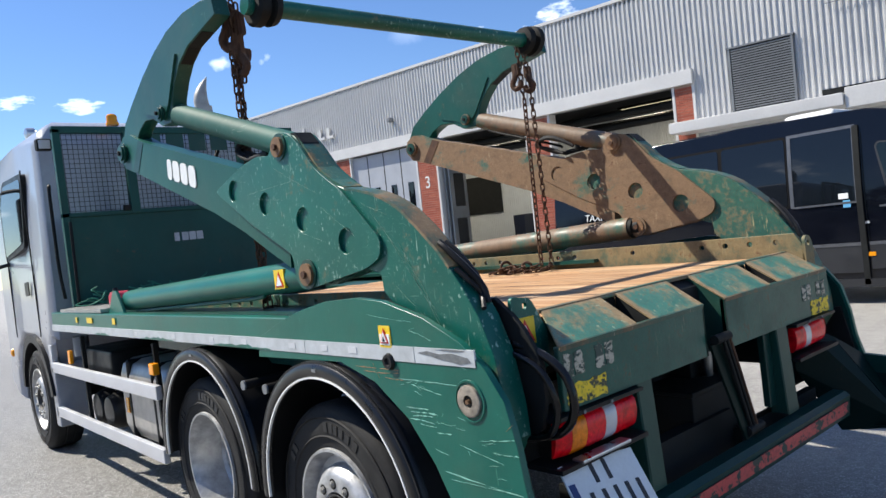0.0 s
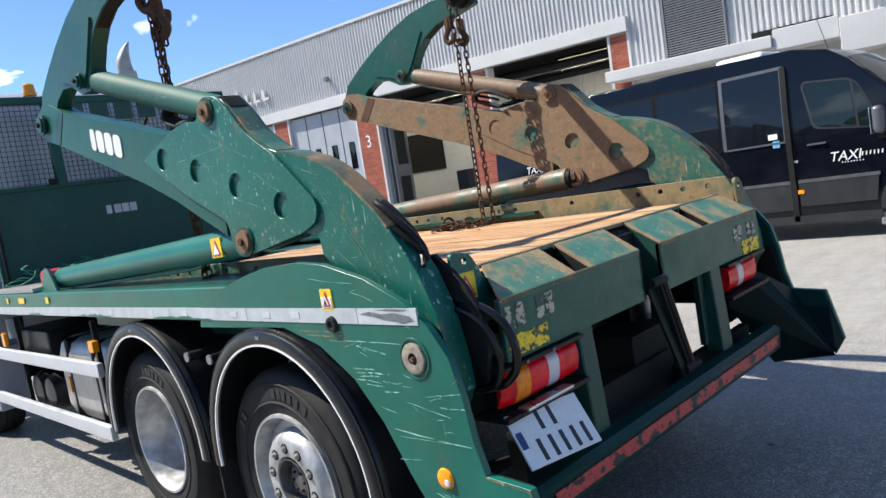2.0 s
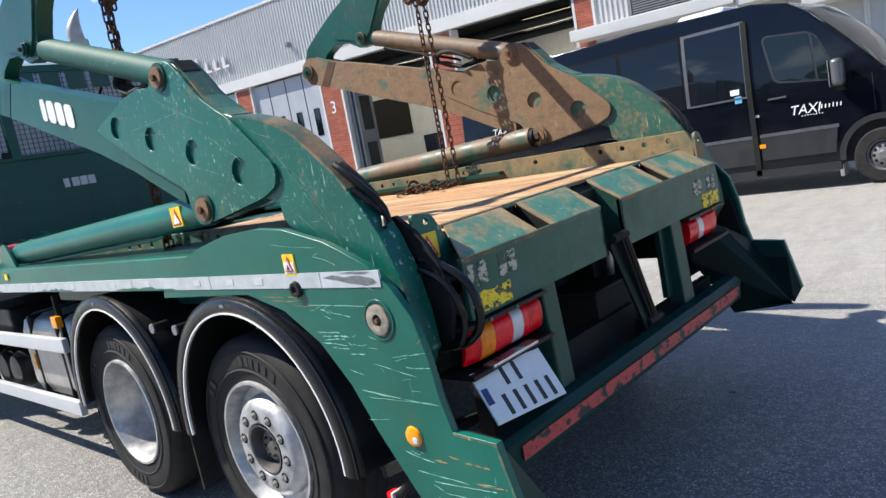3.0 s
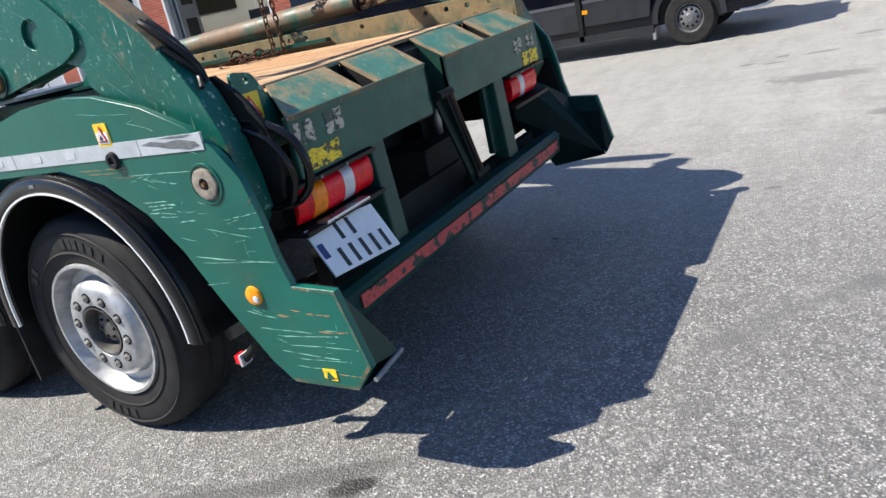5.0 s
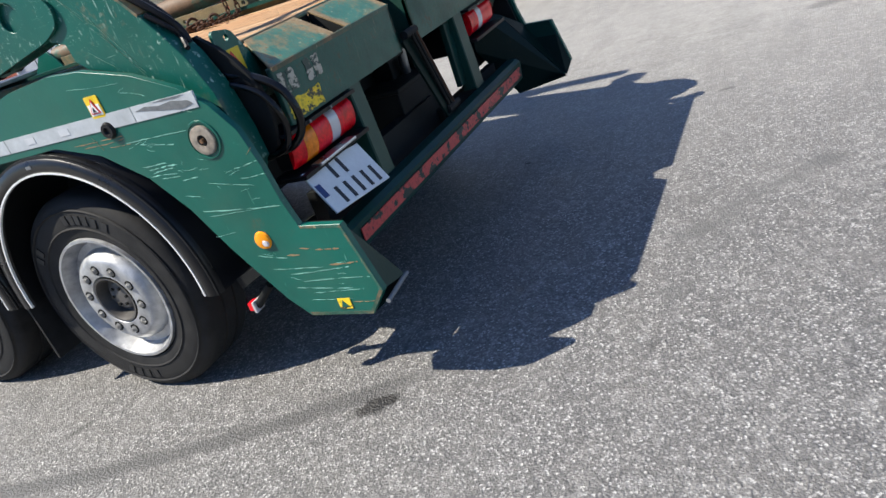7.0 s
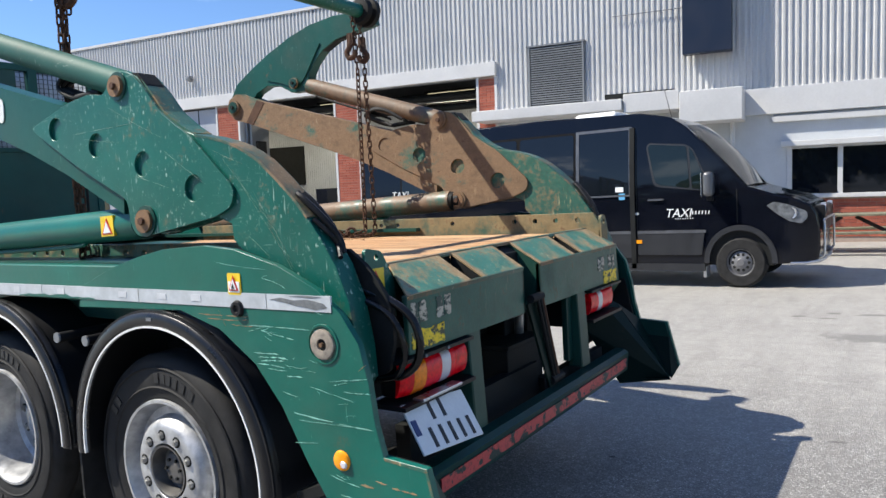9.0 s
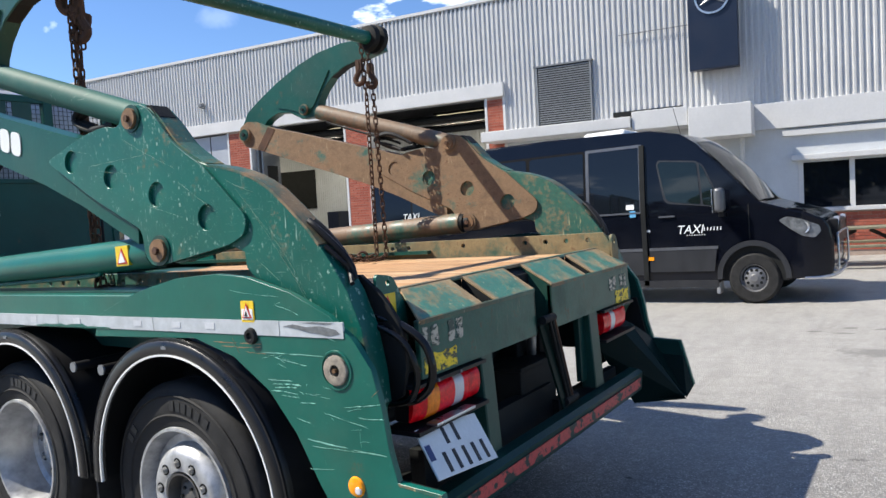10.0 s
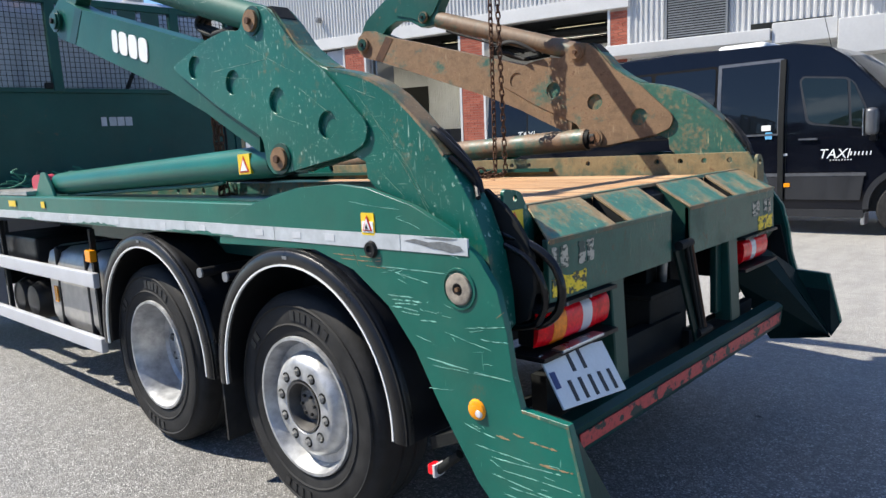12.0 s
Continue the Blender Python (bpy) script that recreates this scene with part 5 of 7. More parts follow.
for x0, x1, par in ((-0.60, -0.508, rear), (0.405, 0.490, rear2)):
    part("slot_lip", plate(bmesh.new(), [(LIPY - 0.004, LIPZ - 0.006), (LIPY, LIPZ), (LIPY + 0.03, LIPZ), (LIPY + 0.03, LIPZ - 0.01), (LIPY, LIPZ - 0.012)], x0, x1), GREEN_RUSTY, par, smooth=None)
    # black walls put the slots' inner shade into the colour
    for xc in (x0 - 0.004, x1 + 0.001):
        part("slot_cheek", plate(bmesh.new(), [(BENDY + 0.004, BENDZ - 0.008), (LIPY, LIPZ - 0.008), (LIPY, 1.08), (BENDY + 0.004, 1.08)], xc, xc + 0.003), GRIME_SHADE, par, smooth=None)
    part("slot_back", boxes((x0 - 0.005, x1 + 0.005, -0.752, -0.742, 1.08, 1.262)), GRIME_SHADE, par)
    part("slot_top", boxes((x0 - 0.01, x1 + 0.01, -0.757, -0.752, 1.2, 1.2695)), GRIME_SHADE, par)
    part("slot_floor", plate(bmesh.new(), [(-0.88, 1.08), (-0.75, 1.15), (-0.75, 1.08)], x0 - 0.01, x1 + 0.01), GRIME_SHADE, par, smooth=None)
# paint rubbed off along the bend
for x0, x1, par in ((-1.015, -0.17, rear), (0.0, 0.99, rear2)):
    part("rubbed_bend", plate(bmesh.new(), [(BENDY - 0.0055, BENDZ + 0.001), (BENDY - 0.0025, BENDZ - 0.014), (BENDY - 0.001, BENDZ - 0.014), (BENDY - 0.001, BENDZ + 0.004)], x0, x1), EDGE_RUST, par, "rubbed rusty bend", smooth=None)
# worn steel angle along the end of the planks
part("end_angle", plate(bmesh.new(), [(-0.765, 1.262), (-0.765, 1.2745), (-0.735, 1.2745), (-0.735, 1.2625)], -0.925, 0.93), EDGE_RUST, truck, "rusty steel angle at the end of the planks")
gap = part("centre_channel", plate(bmesh.new(), [(-0.80, 1.23), (-0.82, 0.95), (-0.74, 0.95), (-0.74, 1.262)], -0.165, -0.005), GRIME_SHADE, truck)
for x0 in (-0.175, -0.005):
    part("channel_cheek", plate(bmesh.new(), [(BENDY, BENDZ), (BENDY, 0.985), (-0.74, 0.95), (-0.74, 1.262), (LIPY, 1.262)], x0, x0 + 0.010), GREEN_DARK, gap)
for x0, x1 in ((-0.635, -0.545), (0.42, 0.525)):
    part("rear_post", plate(bmesh.new(), [(-0.90, 0.985), (-0.915, 0.62), (-0.84, 0.62), (-0.83, 0.985)], x0, x1, bevel=0.005), GREEN_DARK, truck)
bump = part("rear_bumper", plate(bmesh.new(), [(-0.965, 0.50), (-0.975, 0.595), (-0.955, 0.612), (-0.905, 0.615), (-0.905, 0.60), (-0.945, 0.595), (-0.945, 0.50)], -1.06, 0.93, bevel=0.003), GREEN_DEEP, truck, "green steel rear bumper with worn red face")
part("red_band", boxes((-0.99, 0.88, -0.979, -0.9745, 0.526, 0.574)), RED_WORN, bump)
# unseen sheet, added to stop sun leaking past the right mudguard
part("guard_lining", boxes((1.19, 1.20, -0.72, -0.2, 0.66, 1.12)), GRIME_SHADE, truck)
part("cross_frame", boxes((-0.9, 0.16, -0.80, -0.74, 0.52, 0.70)), GRIME_SHADE, truck)
part("cross_frame", boxes((0.16, 0.92, -0.83, -0.79, 0.52, 0.62)), GRIME_SHADE, truck)
part("cross_frame", boxes((-0.9, 0.16, -0.55, -0.45, 0.75, 0.97)), GRIME_SHADE, truck)
# hinged lock arm in the middle
bm = bmesh.new()
box(bm, -0.042, 0.030, -0.006, 0.006, -0.232, 0.225, 0.003)
bm.transform(Matrix.Translation((-0.015, -0.905, 0.83)) @ Matrix.Rotation(radians(-25), 4, "Y"))
part("lock_plate", bm, FOOT_GREEN, truck, "dark green lock plate")
for dx in (-0.014, 0.012, 0.034):
    part("lock_arm", rod(bmesh.new(), (-0.08 + dx, -0.930, 1.04), (0.10 + dx, -0.915, 0.63), 0.0075, n=10), GRIME_SHADE if dx < 0.03 else RUST, truck)
part("lock_pivot", rod(bmesh.new(), (-0.14, -0.92, 1.04), (-0.03, -0.92, 1.04), 0.018, n=14), GRIME_SHADE, truck)
part("lock_pivot", rod(bmesh.new(), (0.05, -0.91, 0.645), (0.17, -0.91, 0.645), 0.02, n=14), GRIME_SHADE, truck)
part("cylinder", rod(bmesh.new(), (0.17, -0.72, 1.02), (0.21, -0.68, 0.74), 0.022, n=14), STEEL, truck)
part("cylinder_body", boxes((0.12, 0.27, -0.66, -0.56, 0.60, 1.08), bevel=0.01), GRIME_SHADE, truck)
part("post_bracket", boxes((0.36, 0.43, -0.87, -0.84, 0.66, 0.97), bevel=0.006), GREEN_DEEP, truck)
part("tow_box", boxes((-0.10, 0.26, -0.78, -0.40, 0.60, 0.80), bevel=0.01), GRIME_SHADE, truck)
part("tow_lid", boxes((-0.11, 0.27, -0.79, -0.40, 0.80, 0.82), bevel=0.006), GRIME_SHADE, truck)
for x, w in ((-0.02, 0.018), (0.02, 0.04), (0.08, 0.04)):
    part("tow_mark", boxes((x, x + w, -0.786, -0.78, 0.61, 0.655)), GREY, truck)
part("connector", boxes((-0.34, -0.27, -0.72, -0.68, 0.94, 1.0), bevel=0.006), LENSW, truck)


def tail_light(x0, x1, mirror):
    """A cluster with a bulged front that curves round at its outer end."""
    z0, z1, y = 0.85, 0.955, -0.872
    zc, outer = (z0 + z1) / 2, (x1 if mirror else x0)
    base = part("tail_light", boxes((x0 + 0.006, x1 - 0.006, y, -0.80, z0 - 0.006, z1 + 0.006), bevel=0.012), BLACK, truck, "red, amber and white tail light cluster")

    def bulge(v):
        k = max(0.0, 1 - abs(v.co.x - outer) / 0.085)
        v.co.y += (0.013 * ((v.co.z - zc) / 0.052) ** 2 + 0.020 * k * k) * max(0.0, min(1.0, (y + 0.002 - v.co.y) / 0.03))
        v.co.x += (v.co.z - zc) * 0.16

    n = ((0.0, 0.15, REDDEEP), (0.15, 0.33, AMBER), (0.33, 0.57, RED), (0.57, 0.72, LENSW), (0.72, 0.80, RED), (0.80, 1.0, REDDEEP))
    for a, b, m in n:
        if mirror:
            a, b = 1 - b, 1 - a
            m = RED if m is AMBER else m
        xa, xb = x0 + (x1 - x0) * a + 0.0008, x0 + (x1 - x0) * b - 0.0008
        lens = bmesh.new()
        cols, rows = max(2, int((xb - xa) / 0.016)), 7
        grid = [[lens.verts.new((xa + (xb - xa) * i / cols, y - 0.034 + (0.0 if 0 < j < rows else 0.006), z0 + (z1 - z0) * j / rows)) for j in range(rows + 1)] for i in range(cols + 1)]
        back = [[lens.verts.new((xa + (xb - xa) * i / cols, y + 0.002, z0 + (z1 - z0) * j / rows)) for j in range(rows + 1)] for i in range(cols + 1)]
        for i in range(cols):
            for j in range(rows):
                lens.faces.new((grid[i][j], grid[i + 1][j], grid[i + 1][j + 1], grid[i][j + 1]))
            for j in (0, rows):
                lens.faces.new((grid[i][j], grid[i + 1][j], back[i + 1][j], back[i][j]))
        for j in range(rows):
            for i in (0, cols):
                lens.faces.new((grid[i][j], grid[i][j + 1], back[i][j + 1], back[i][j]))
        for v in lens.verts:
            bulge(v)
        part("lens", lens, m, base, smooth=60)
    part("shelf", boxes((x0 - 0.03, x1 + 0.02, -0.925, -0.78, z1 + 0.012, z1 + 0.024), (x0 - 0.03, x1 + 0.02, -0.925, -0.78, z0 - 0.034, z0 - 0.02)), BLACK, base)
    for dx in (0.10, 0.24):
        part("shelf_screw", rod(bmesh.new(), (x0 + dx, -0.926, z1 + 0.018), (x0 + dx, -0.930, z1 + 0.018), 0.006, n=8), GREY, base)


tail_light(-1.06, -0.66, False)
tail_light(0.595, 0.975, True)

# number plate, hung askew under the light, with plain bars for its characters
true_place = as_drawn
plate_m = Matrix.Translation((-0.915, -0.975, 0.741)) @ Matrix.Rotation(radians(-34), 4, "X") @ Matrix.Rotation(radians(6), 4, "Y")
num = part("number_plate", box(bmesh.new(), -0.172, 0.172, -0.004, 0.004, -0.09, 0.09, 0.003), WHITE, truck, "white two-line number plate")
num.data.transform(plate_m)
chars = [(-0.05, 0.014, 0.066), (0.01, 0.014, 0.066)] + [(-0.10 + k * 0.054, -0.078, 0.070) for k in range(5)]
for x, z, h in chars:
    p1 = part("character_bar", box(bmesh.new(), x, x + 0.017, -0.006, -0.004, z, z + h), INK, num, smooth=None)
    p1.data.transform(plate_m)
p2 = part("blue_field", box(bmesh.new(), -0.166, -0.140, -0.006, -0.004, -0.025, 0.03), BLUE, num, smooth=None)
p2.data.transform(plate_m)
true_place = to_bed
part("plate_lamp", boxes((-1.0, -0.75, -0.935, -0.89, 0.826, 0.838), bevel=0.004), ALU, truck)

# flaked lettering and yellow bands on the rear panel, as bars
rng = random.Random(5)


def ragged(x0, x1, z0, z1, y, n=26, amp=0.006):
    """A thin patch with a ragged outline on the rear panel."""
    bm = bmesh.new()
    rim = []
    for k in range(n):
        t = 4.0 * k / n
        s, f = int(t), t - int(t)
        px, pz = ((x0 + (x1 - x0) * f, z0), (x1, z0 + (z1 - z0) * f), (x1 - (x1 - x0) * f, z1), (x0, z1 - (z1 - z0) * f))[s]
        rim.append((px + rng.uniform(-amp, amp), pz + rng.uniform(-amp, amp)))
    for yy in (y, y - 0.0015):
        bm.faces.new([bm.verts.new((px, yy, pz)) for px, pz in rim])
    vs = list(bm.verts)
    for k in range(n):
        bm.faces.new((vs[k - 1], vs[k], vs[n + k], vs[n + k - 1]))
    return bm


for x0, n, par, dz in ((-1.005, 5, rear, 0.0), (0.70, 5, rear2, -0.02)):
    for k in range(n):
        if k == 2:
            continue
        xa = x0 + k * 0.052
        part("flaked_letter", ragged(xa, xa + 0.042, 1.082 + dz, 1.150 + dz, -0.9055, 22, 0.004), FLAKED, par, "flaked pale lettering", smooth=None)
    xa = x0 + (0.0 if x0 < 0 else 0.08)
    part("yellow_marking", ragged(xa, xa + 0.20, 0.995 + dz * 0.4, 1.058 + dz * 0.4, -0.9055, 40, 0.005), FLAKED_YELLOW, par, "flaking yellow marking", smooth=None)


# ear plate with its sticker beside the bed
ear_pts = rounded([(-1.09, 1.10), (-0.94, 1.10), (-0.935, 1.215), (-1.0, 1.325), (-1.09, 1.34)], 0.022)
bm = plate(bmesh.new(), ear_pts, 0.0, 0.012, [circle(-1.03, 1.305, 0.011, 14)])
bm.transform(Matrix(((0, 1, 0, 0), (1, 0, 0, -0.80), (0, 0, 1, 0), (0, 0, 0, 1))))
ear = part("ear_plate", bm, GREEN_ARM, truck, "green ear plate with a warning sticker")
# dark plate filling the area between arm and ear
part("hose_guard", plate(bmesh.new(), [(-0.55, 1.33), (-0.745, 1.34), (-0.81, 1.29), (-0.855, 1.24), (-0.885, 1.19), (-0.905, 1.14), (-0.905, 1.04), (-0.88, 0.95), (-0.80, 0.90), (-0.55, 0.90)], -1.105, -1.085, bevel=0.002), GRIME_SHADE, truck, "dark curved plate behind the hoses")


def facing(pts, y):
    bm = plate(bmesh.new(), pts, 0.0, -0.0015)
    bm.transform(Matrix(((0, 1, 0, 0), (1, 0, 0, y), (0, 0, 1, 0), (0, 0, 0, 1))))
    return bm


part("warning_sticker", facing([(-1.085, 1.185), (-0.995, 1.185), (-0.995, 1.27), (-1.085, 1.27)], -0.8005), YELLOW, ear, "yellow warning sticker with a red triangle", smooth=None)
part("sticker_triangle", facing([(-1.080, 1.192), (-1.0, 1.192), (-1.04, 1.264)], -0.802), SIGNRED, ear, smooth=None)
part("triangle_face", facing([(-1.065, 1.20), (-1.015, 1.20), (-1.04, 1.246)], -0.8035), WHITE, ear, smooth=None)
part("triangle_mark", facing([(-1.052, 1.204), (-1.028, 1.204), (-1.04, 1.227)], -0.805), INK, ear, smooth=None)
# hydraulic hoses looping out beside the rear panel
bm = bmesh.new()
hose(bm, [(-1.10, -0.78, 1.205), (-1.09, -0.86, 1.185), (-1.08, -0.925, 1.15), (-1.07, -0.965, 1.10), (-1.07, -0.98, 1.03), (-1.07, -0.955, 0.965), (-1.085, -0.90, 0.93), (-1.10, -0.80, 0.925)], 0.0135, 12)
hose(bm, [(-1.12, -0.78, 1.18), (-1.115, -0.84, 1.165), (-1.11, -0.90, 1.13), (-1.105, -0.935, 1.07), (-1.10, -0.94, 1.0), (-1.11, -0.91, 0.94), (-1.115, -0.82, 0.92)], 0.011, 12)
part("hydraulic_hose", bm, HOSE, truck, "black looped hydraulic hose")

bm = plate(bmesh.new(), rounded([(0.945, 1.12), (1.04, 1.12), (1.035, 1.30), (1.0, 1.345), (0.945, 1.34)], 0.03), 0.0, 0.014, [circle(0.985, 1.305, 0.014, 14)])
bm.transform(Matrix(((0, 1, 0, 0), (1, 0, 0, -0.845), (0, 0, 1, 0), (0, 0, 0, 1))))
part("ear_plate", bm, TAN_RAIL, truck, "dusty tan ear plate at the end of the bed rail")
# splintered edges of the planks
rng = random.Random(21)
for k in range(16):
    x0, y0, ln = rng.choice((-0.85, -0.6, -0.3, 0.1, 0.5, 0.62, 0.7)) + rng.uniform(-0.08, 0.08), rng.uniform(-0.1, 1.3), rng.uniform(0.15, 0.5)
    bm = bmesh.new()
    vs = [bm.verts.new(p) for p in ((x0, y0, 1.2525), (x0 + 0.012, y0 + 0.02, 1.2525), (x0 + rng.uniform(0.0, 0.03), y0 + ln, 1.262 + rng.uniform(0.0, 0.012)), (x0 + 0.006, y0 + 0.01, 1.260))]
    for f in ((0, 1, 2), (0, 3, 1), (1, 3, 2), (0, 2, 3)):
        bm.faces.new([vs[q] for q in f])
    part("splinter", bm, WOOD, deck, smooth=None)

# ---- cab and headboard ----
true_place = to_side
PALE = plain("pale_grey_steel", (0.36, 0.35, 0.32), 0.5, 0.2, 0.25, 8, 0.05)
CAB = [(3.96, 1.02), (3.94, 2.54), (3.96, 2.67), (4.06, 2.74), (5.02, 2.72), (5.32, 2.60), (5.48, 2.30), (5.62, 1.70), (5.64, 0.55), (5.42, 0.42), (5.29, 0.42), (5.28, 0.70), (5.17, 0.90), (4.97, 1.02), (4.57, 1.02), (4.37, 0.92), (4.30, 0.80), (4.14, 0.80), (4.08, 1.02)]
body = plate(bmesh.new(), CAB, -1.21, 1.21, bevel=0.05)
for v in body.verts:
    if v.co.z > 1.6:
        v.co.x *= 1 - 0.02 * (v.co.z - 1.6) - 0.85 * max(0.0, v.co.z - 2.58)
cab = part("cab", body, SILVER, truck, "silver truck cab", smooth=50)
part("side_window", plate(bmesh.new(), rounded([(4.42, 1.82), (5.10, 1.72), (5.10, 2.16), (4.90, 2.34), (4.27, 2.34)], 0.06), -1.196, -1.155), GLASS, cab, "tinted cab side window")
part("window_seal", plate(bmesh.new(), rounded([(4.39, 1.78), (5.14, 1.68), (5.14, 2.18), (4.92, 2.38), (4.235, 2.38)], 0.06), -1.191, -1.13), BLACK, cab)
for y0, y1, z0, z1 in ((4.22, 4.23, 1.04, 2.40), (5.08, 5.09, 1.0, 2.3)):
    part("door_seam", boxes((-1.196, -1.185, y0, y1, z0, z1)), GRIME_SHADE, cab)
part("door_handle", plate(bmesh.new(), rounded([(4.40, 1.38), (4.52, 1.37), (4.52, 1.485), (4.40, 1.495)], 0.02), -1.193, -1.203), BLACK, cab)
true_place = as_drawn
part("wheel_arch", arc_band(bmesh.new(), 5.42, 0.478, 0.55, 0.63, -1.245, -0.9, 8, 172, 24), BLACK, cab)
true_place = to_side
part("step", boxes((-1.22, -0.95, 4.05, 4.17, 0.33, 0.82), bevel=0.02), SILVER, cab)
part("corner_lamp", lathe(bmesh.new(), [(0.0, 0.03), (0.03, 0.02), (0.04, 0.0)], 16, -1.22, 5.2, 0.86, -1), ORANGE, cab)
mirror = part("mirror_arm", hose(bmesh.new(), [(-1.18, 5.1, 2.3), (-1.45, 5.3, 2.34), (-1.52, 5.32, 2.2), (-1.52, 5.32, 1.7), (-1.45, 5.25, 1.62), (-1.18, 5.05, 1.66)], 0.018), BLACK, cab)
part("mirror_housing", boxes((-1.62, -1.42, 5.30, 5.44, 1.72, 2.28), bevel=0.04), BLACK, cab)
part("air_duct", hose(bmesh.new(), [(-1.13, 3.83, 2.18), (-1.15, 3.76, 2.2), (-1.16, 3.74, 2.1), (-1.16, 3.74, 1.6), (-1.14, 3.74, 1.34)], 0.014), GRIME_SHADE, cab)
part("work_lamp", boxes((-1.21, -1.09, 3.74, 3.81, 2.47, 2.56), bevel=0.015), GRIME_SHADE, cab)
part("work_lamp_lens", boxes((-1.195, -1.105, 3.733, 3.741, 2.482, 2.548), bevel=0.003), LENSW, cab)
part("roof_horn", lathe(lathe(bmesh.new(), [(0.0, 0.0), (0.05, 0.02), (0.055, 0.09), (0.03, 0.12), (0.0, 0.12)], 16, -0.98, 4.95, 2.80), [(0.0, 0.0), (0.05, 0.02), (0.055, 0.09), (0.03, 0.12), (0.0, 0.12)], 16, -0.80, 4.95, 2.82), ALU, cab)

for ob in cab.children:
    if ob.name.split(".")[0] not in ("wheel_arch", "air_duct", "work_lamp", "work_lamp_lens", "roof_horn", "step"):
        ob.data.transform(Matrix.Translation((-0.02, 0.15, 0)))

true_place = as_drawn
beacon = part("beacon", lathe(bmesh.new(), [(0.0, 0.0), (0.055, 0.0), (0.055, 0.03), (0.048, 0.035), (0.045, 0.09), (0.03, 0.105), (0.0, 0.108)], 24), ORANGE, truck, "amber rotating beacon")
beacon.data.transform(Matrix.Translation((-0.54, 4.5, 2.93)) @ Matrix.Rotation(radians(-90), 4, "Y"))
HB = 4.20
head = part("headboard_frame", boxes((-1.13, -1.07, HB - 0.03, HB + 0.03, 1.33, 2.84), (1.05, 1.11, HB - 0.03, HB + 0.03, 1.33, 2.84), (-1.13, 1.11, HB - 0.03, HB + 0.03, 2.80, 2.86), (-0.57, -0.49, HB - 0.035, HB + 0.035, 2.10, 2.86), (0.49, 0.57, HB - 0.035, HB + 0.035, 2.10, 2.86),
                             (-1.13, 1.11, HB - 0.03, HB + 0.03, 2.09, 2.13), bevel=0.006), HEAD_GREEN, truck, "green steel headboard frame behind the cab")
part("headboard_sheet", boxes((-1.07, 1.05, HB - 0.015, HB + 0.015, 1.33, 2.10)), HEAD_GREEN, head, "dark green headboard sheet")
net = bmesh.new()
for k in range(53):
    x = -1.06 + k * 0.0405
    box(net, x - 0.0017, x + 0.0017, HB - 0.004, HB + 0.002, 2.12, 2.81)
for k in range(17):
    z = 2.14 + k * 0.0405
    box(net, -1.07, 1.05, HB - 0.008, HB - 0.002, z - 0.0017, z + 0.0017)
tagged(part("mesh_screen", net, GRIME_SHADE, head, "welded wire mesh screen", smooth=None), kind="stuff")
for k, w in enumerate((0.045, 0.06, 0.06, 0.06)):
    x = -0.222 + k * 0.069
    part("emblem", box(bmesh.new(), x, x + w, HB - 0.019, HB - 0.0155, 1.815, 1.890), TAPE, head, "plain grey shape of the maker's mark", smooth=None)
for k in range(4):
    x = -0.40 + k * 0.21
    part("emblem_plate", box(bmesh.new(), x, x + 0.16, HB - 0.019, HB - 0.0145, 2.64, 2.80), GREEN_DARK, head, smooth=None)
part("brace", rod(bmesh.new(), (0.08, HB + 0.1, 2.13), (0.36, HB + 0.1, 2.68), 0.018, n=8), GRIME_SHADE, head)
for x in (-0.64, 0.42):
    part("clamp", boxes((x, x + 0.06, HB - 0.05, HB - 0.015, 2.12, 2.17), bevel=0.006), GRIME_SHADE, head)
# chequer plate deck and things behind the headboard
part("walkway", boxes((-1.24, 1.24, 3.02, 4.16, 1.320, 1.345)), STEEL, truck, "worn grey chequer plate walkway")
for s in (-1, 1):
    pipe = bmesh.new()
    hose(pipe, [(1.0 * s - 0.1, 4.12, 1.345), (1.0 * s - 0.1, 4.10, 1.7), (0.99 * s - 0.1, 4.12, 2.05)], 0.012)
    part("riser_pipe", pipe, GRIME_SHADE, truck)

# side guards, tank and boxes between the axles
for s in (-1, 1):
    for z0 in (0.775, 0.380):
        part("side_guard", boxes((min(s * 1.22, s * 1.18), max(s * 1.22, s * 1.18), 2.15, 4.84, z0, z0 + 0.09), bevel=0.008), ALU_RAIL, truck, "pale grey side guard rail")
    part("guard_post", boxes((min(s * 1.215, s * 1.16), max(s * 1.215, s * 1.16), 4.80, 4.90, 0.32, 1.02), bevel=0.01), ALU_RAIL, truck)
    for y in (2.22, 3.9):
        part("guard_bracket", boxes((min(s * 1.18, s * 1.15), max(s * 1.18, s * 1.15), y, y + 0.03, 0.42, 1.12)), GRIME_SHADE, truck)
true_place = to_side
TANK_SKIN = plain("satin_tank_aluminium", (0.42, 0.40, 0.37), 0.46, 0.55, 0.3, 7, 0.1)
tank = part("fuel_tank", boxes((-1.12, -0.62, 1.95, 2.84, 0.42, 0.94), bevel=0.10), TANK_SKIN, truck, "brushed aluminium fuel tank", smooth=60)
for y in (2.16, 2.58):
    part("tank_strap", boxes((-1.126, -0.615, y, y + 0.05, 0.415, 0.945), bevel=0.02), BLACK, tank, smooth=60)
part("tank_box", boxes((0.62, 1.12, 1.9, 3.2, 0.42, 0.94), bevel=0.05), GRIME_SHADE, truck)
part("battery_box", boxes((-1.12, -0.6, 2.92, 3.55, 0.72, 0.98), bevel=0.03), BLACK, truck)
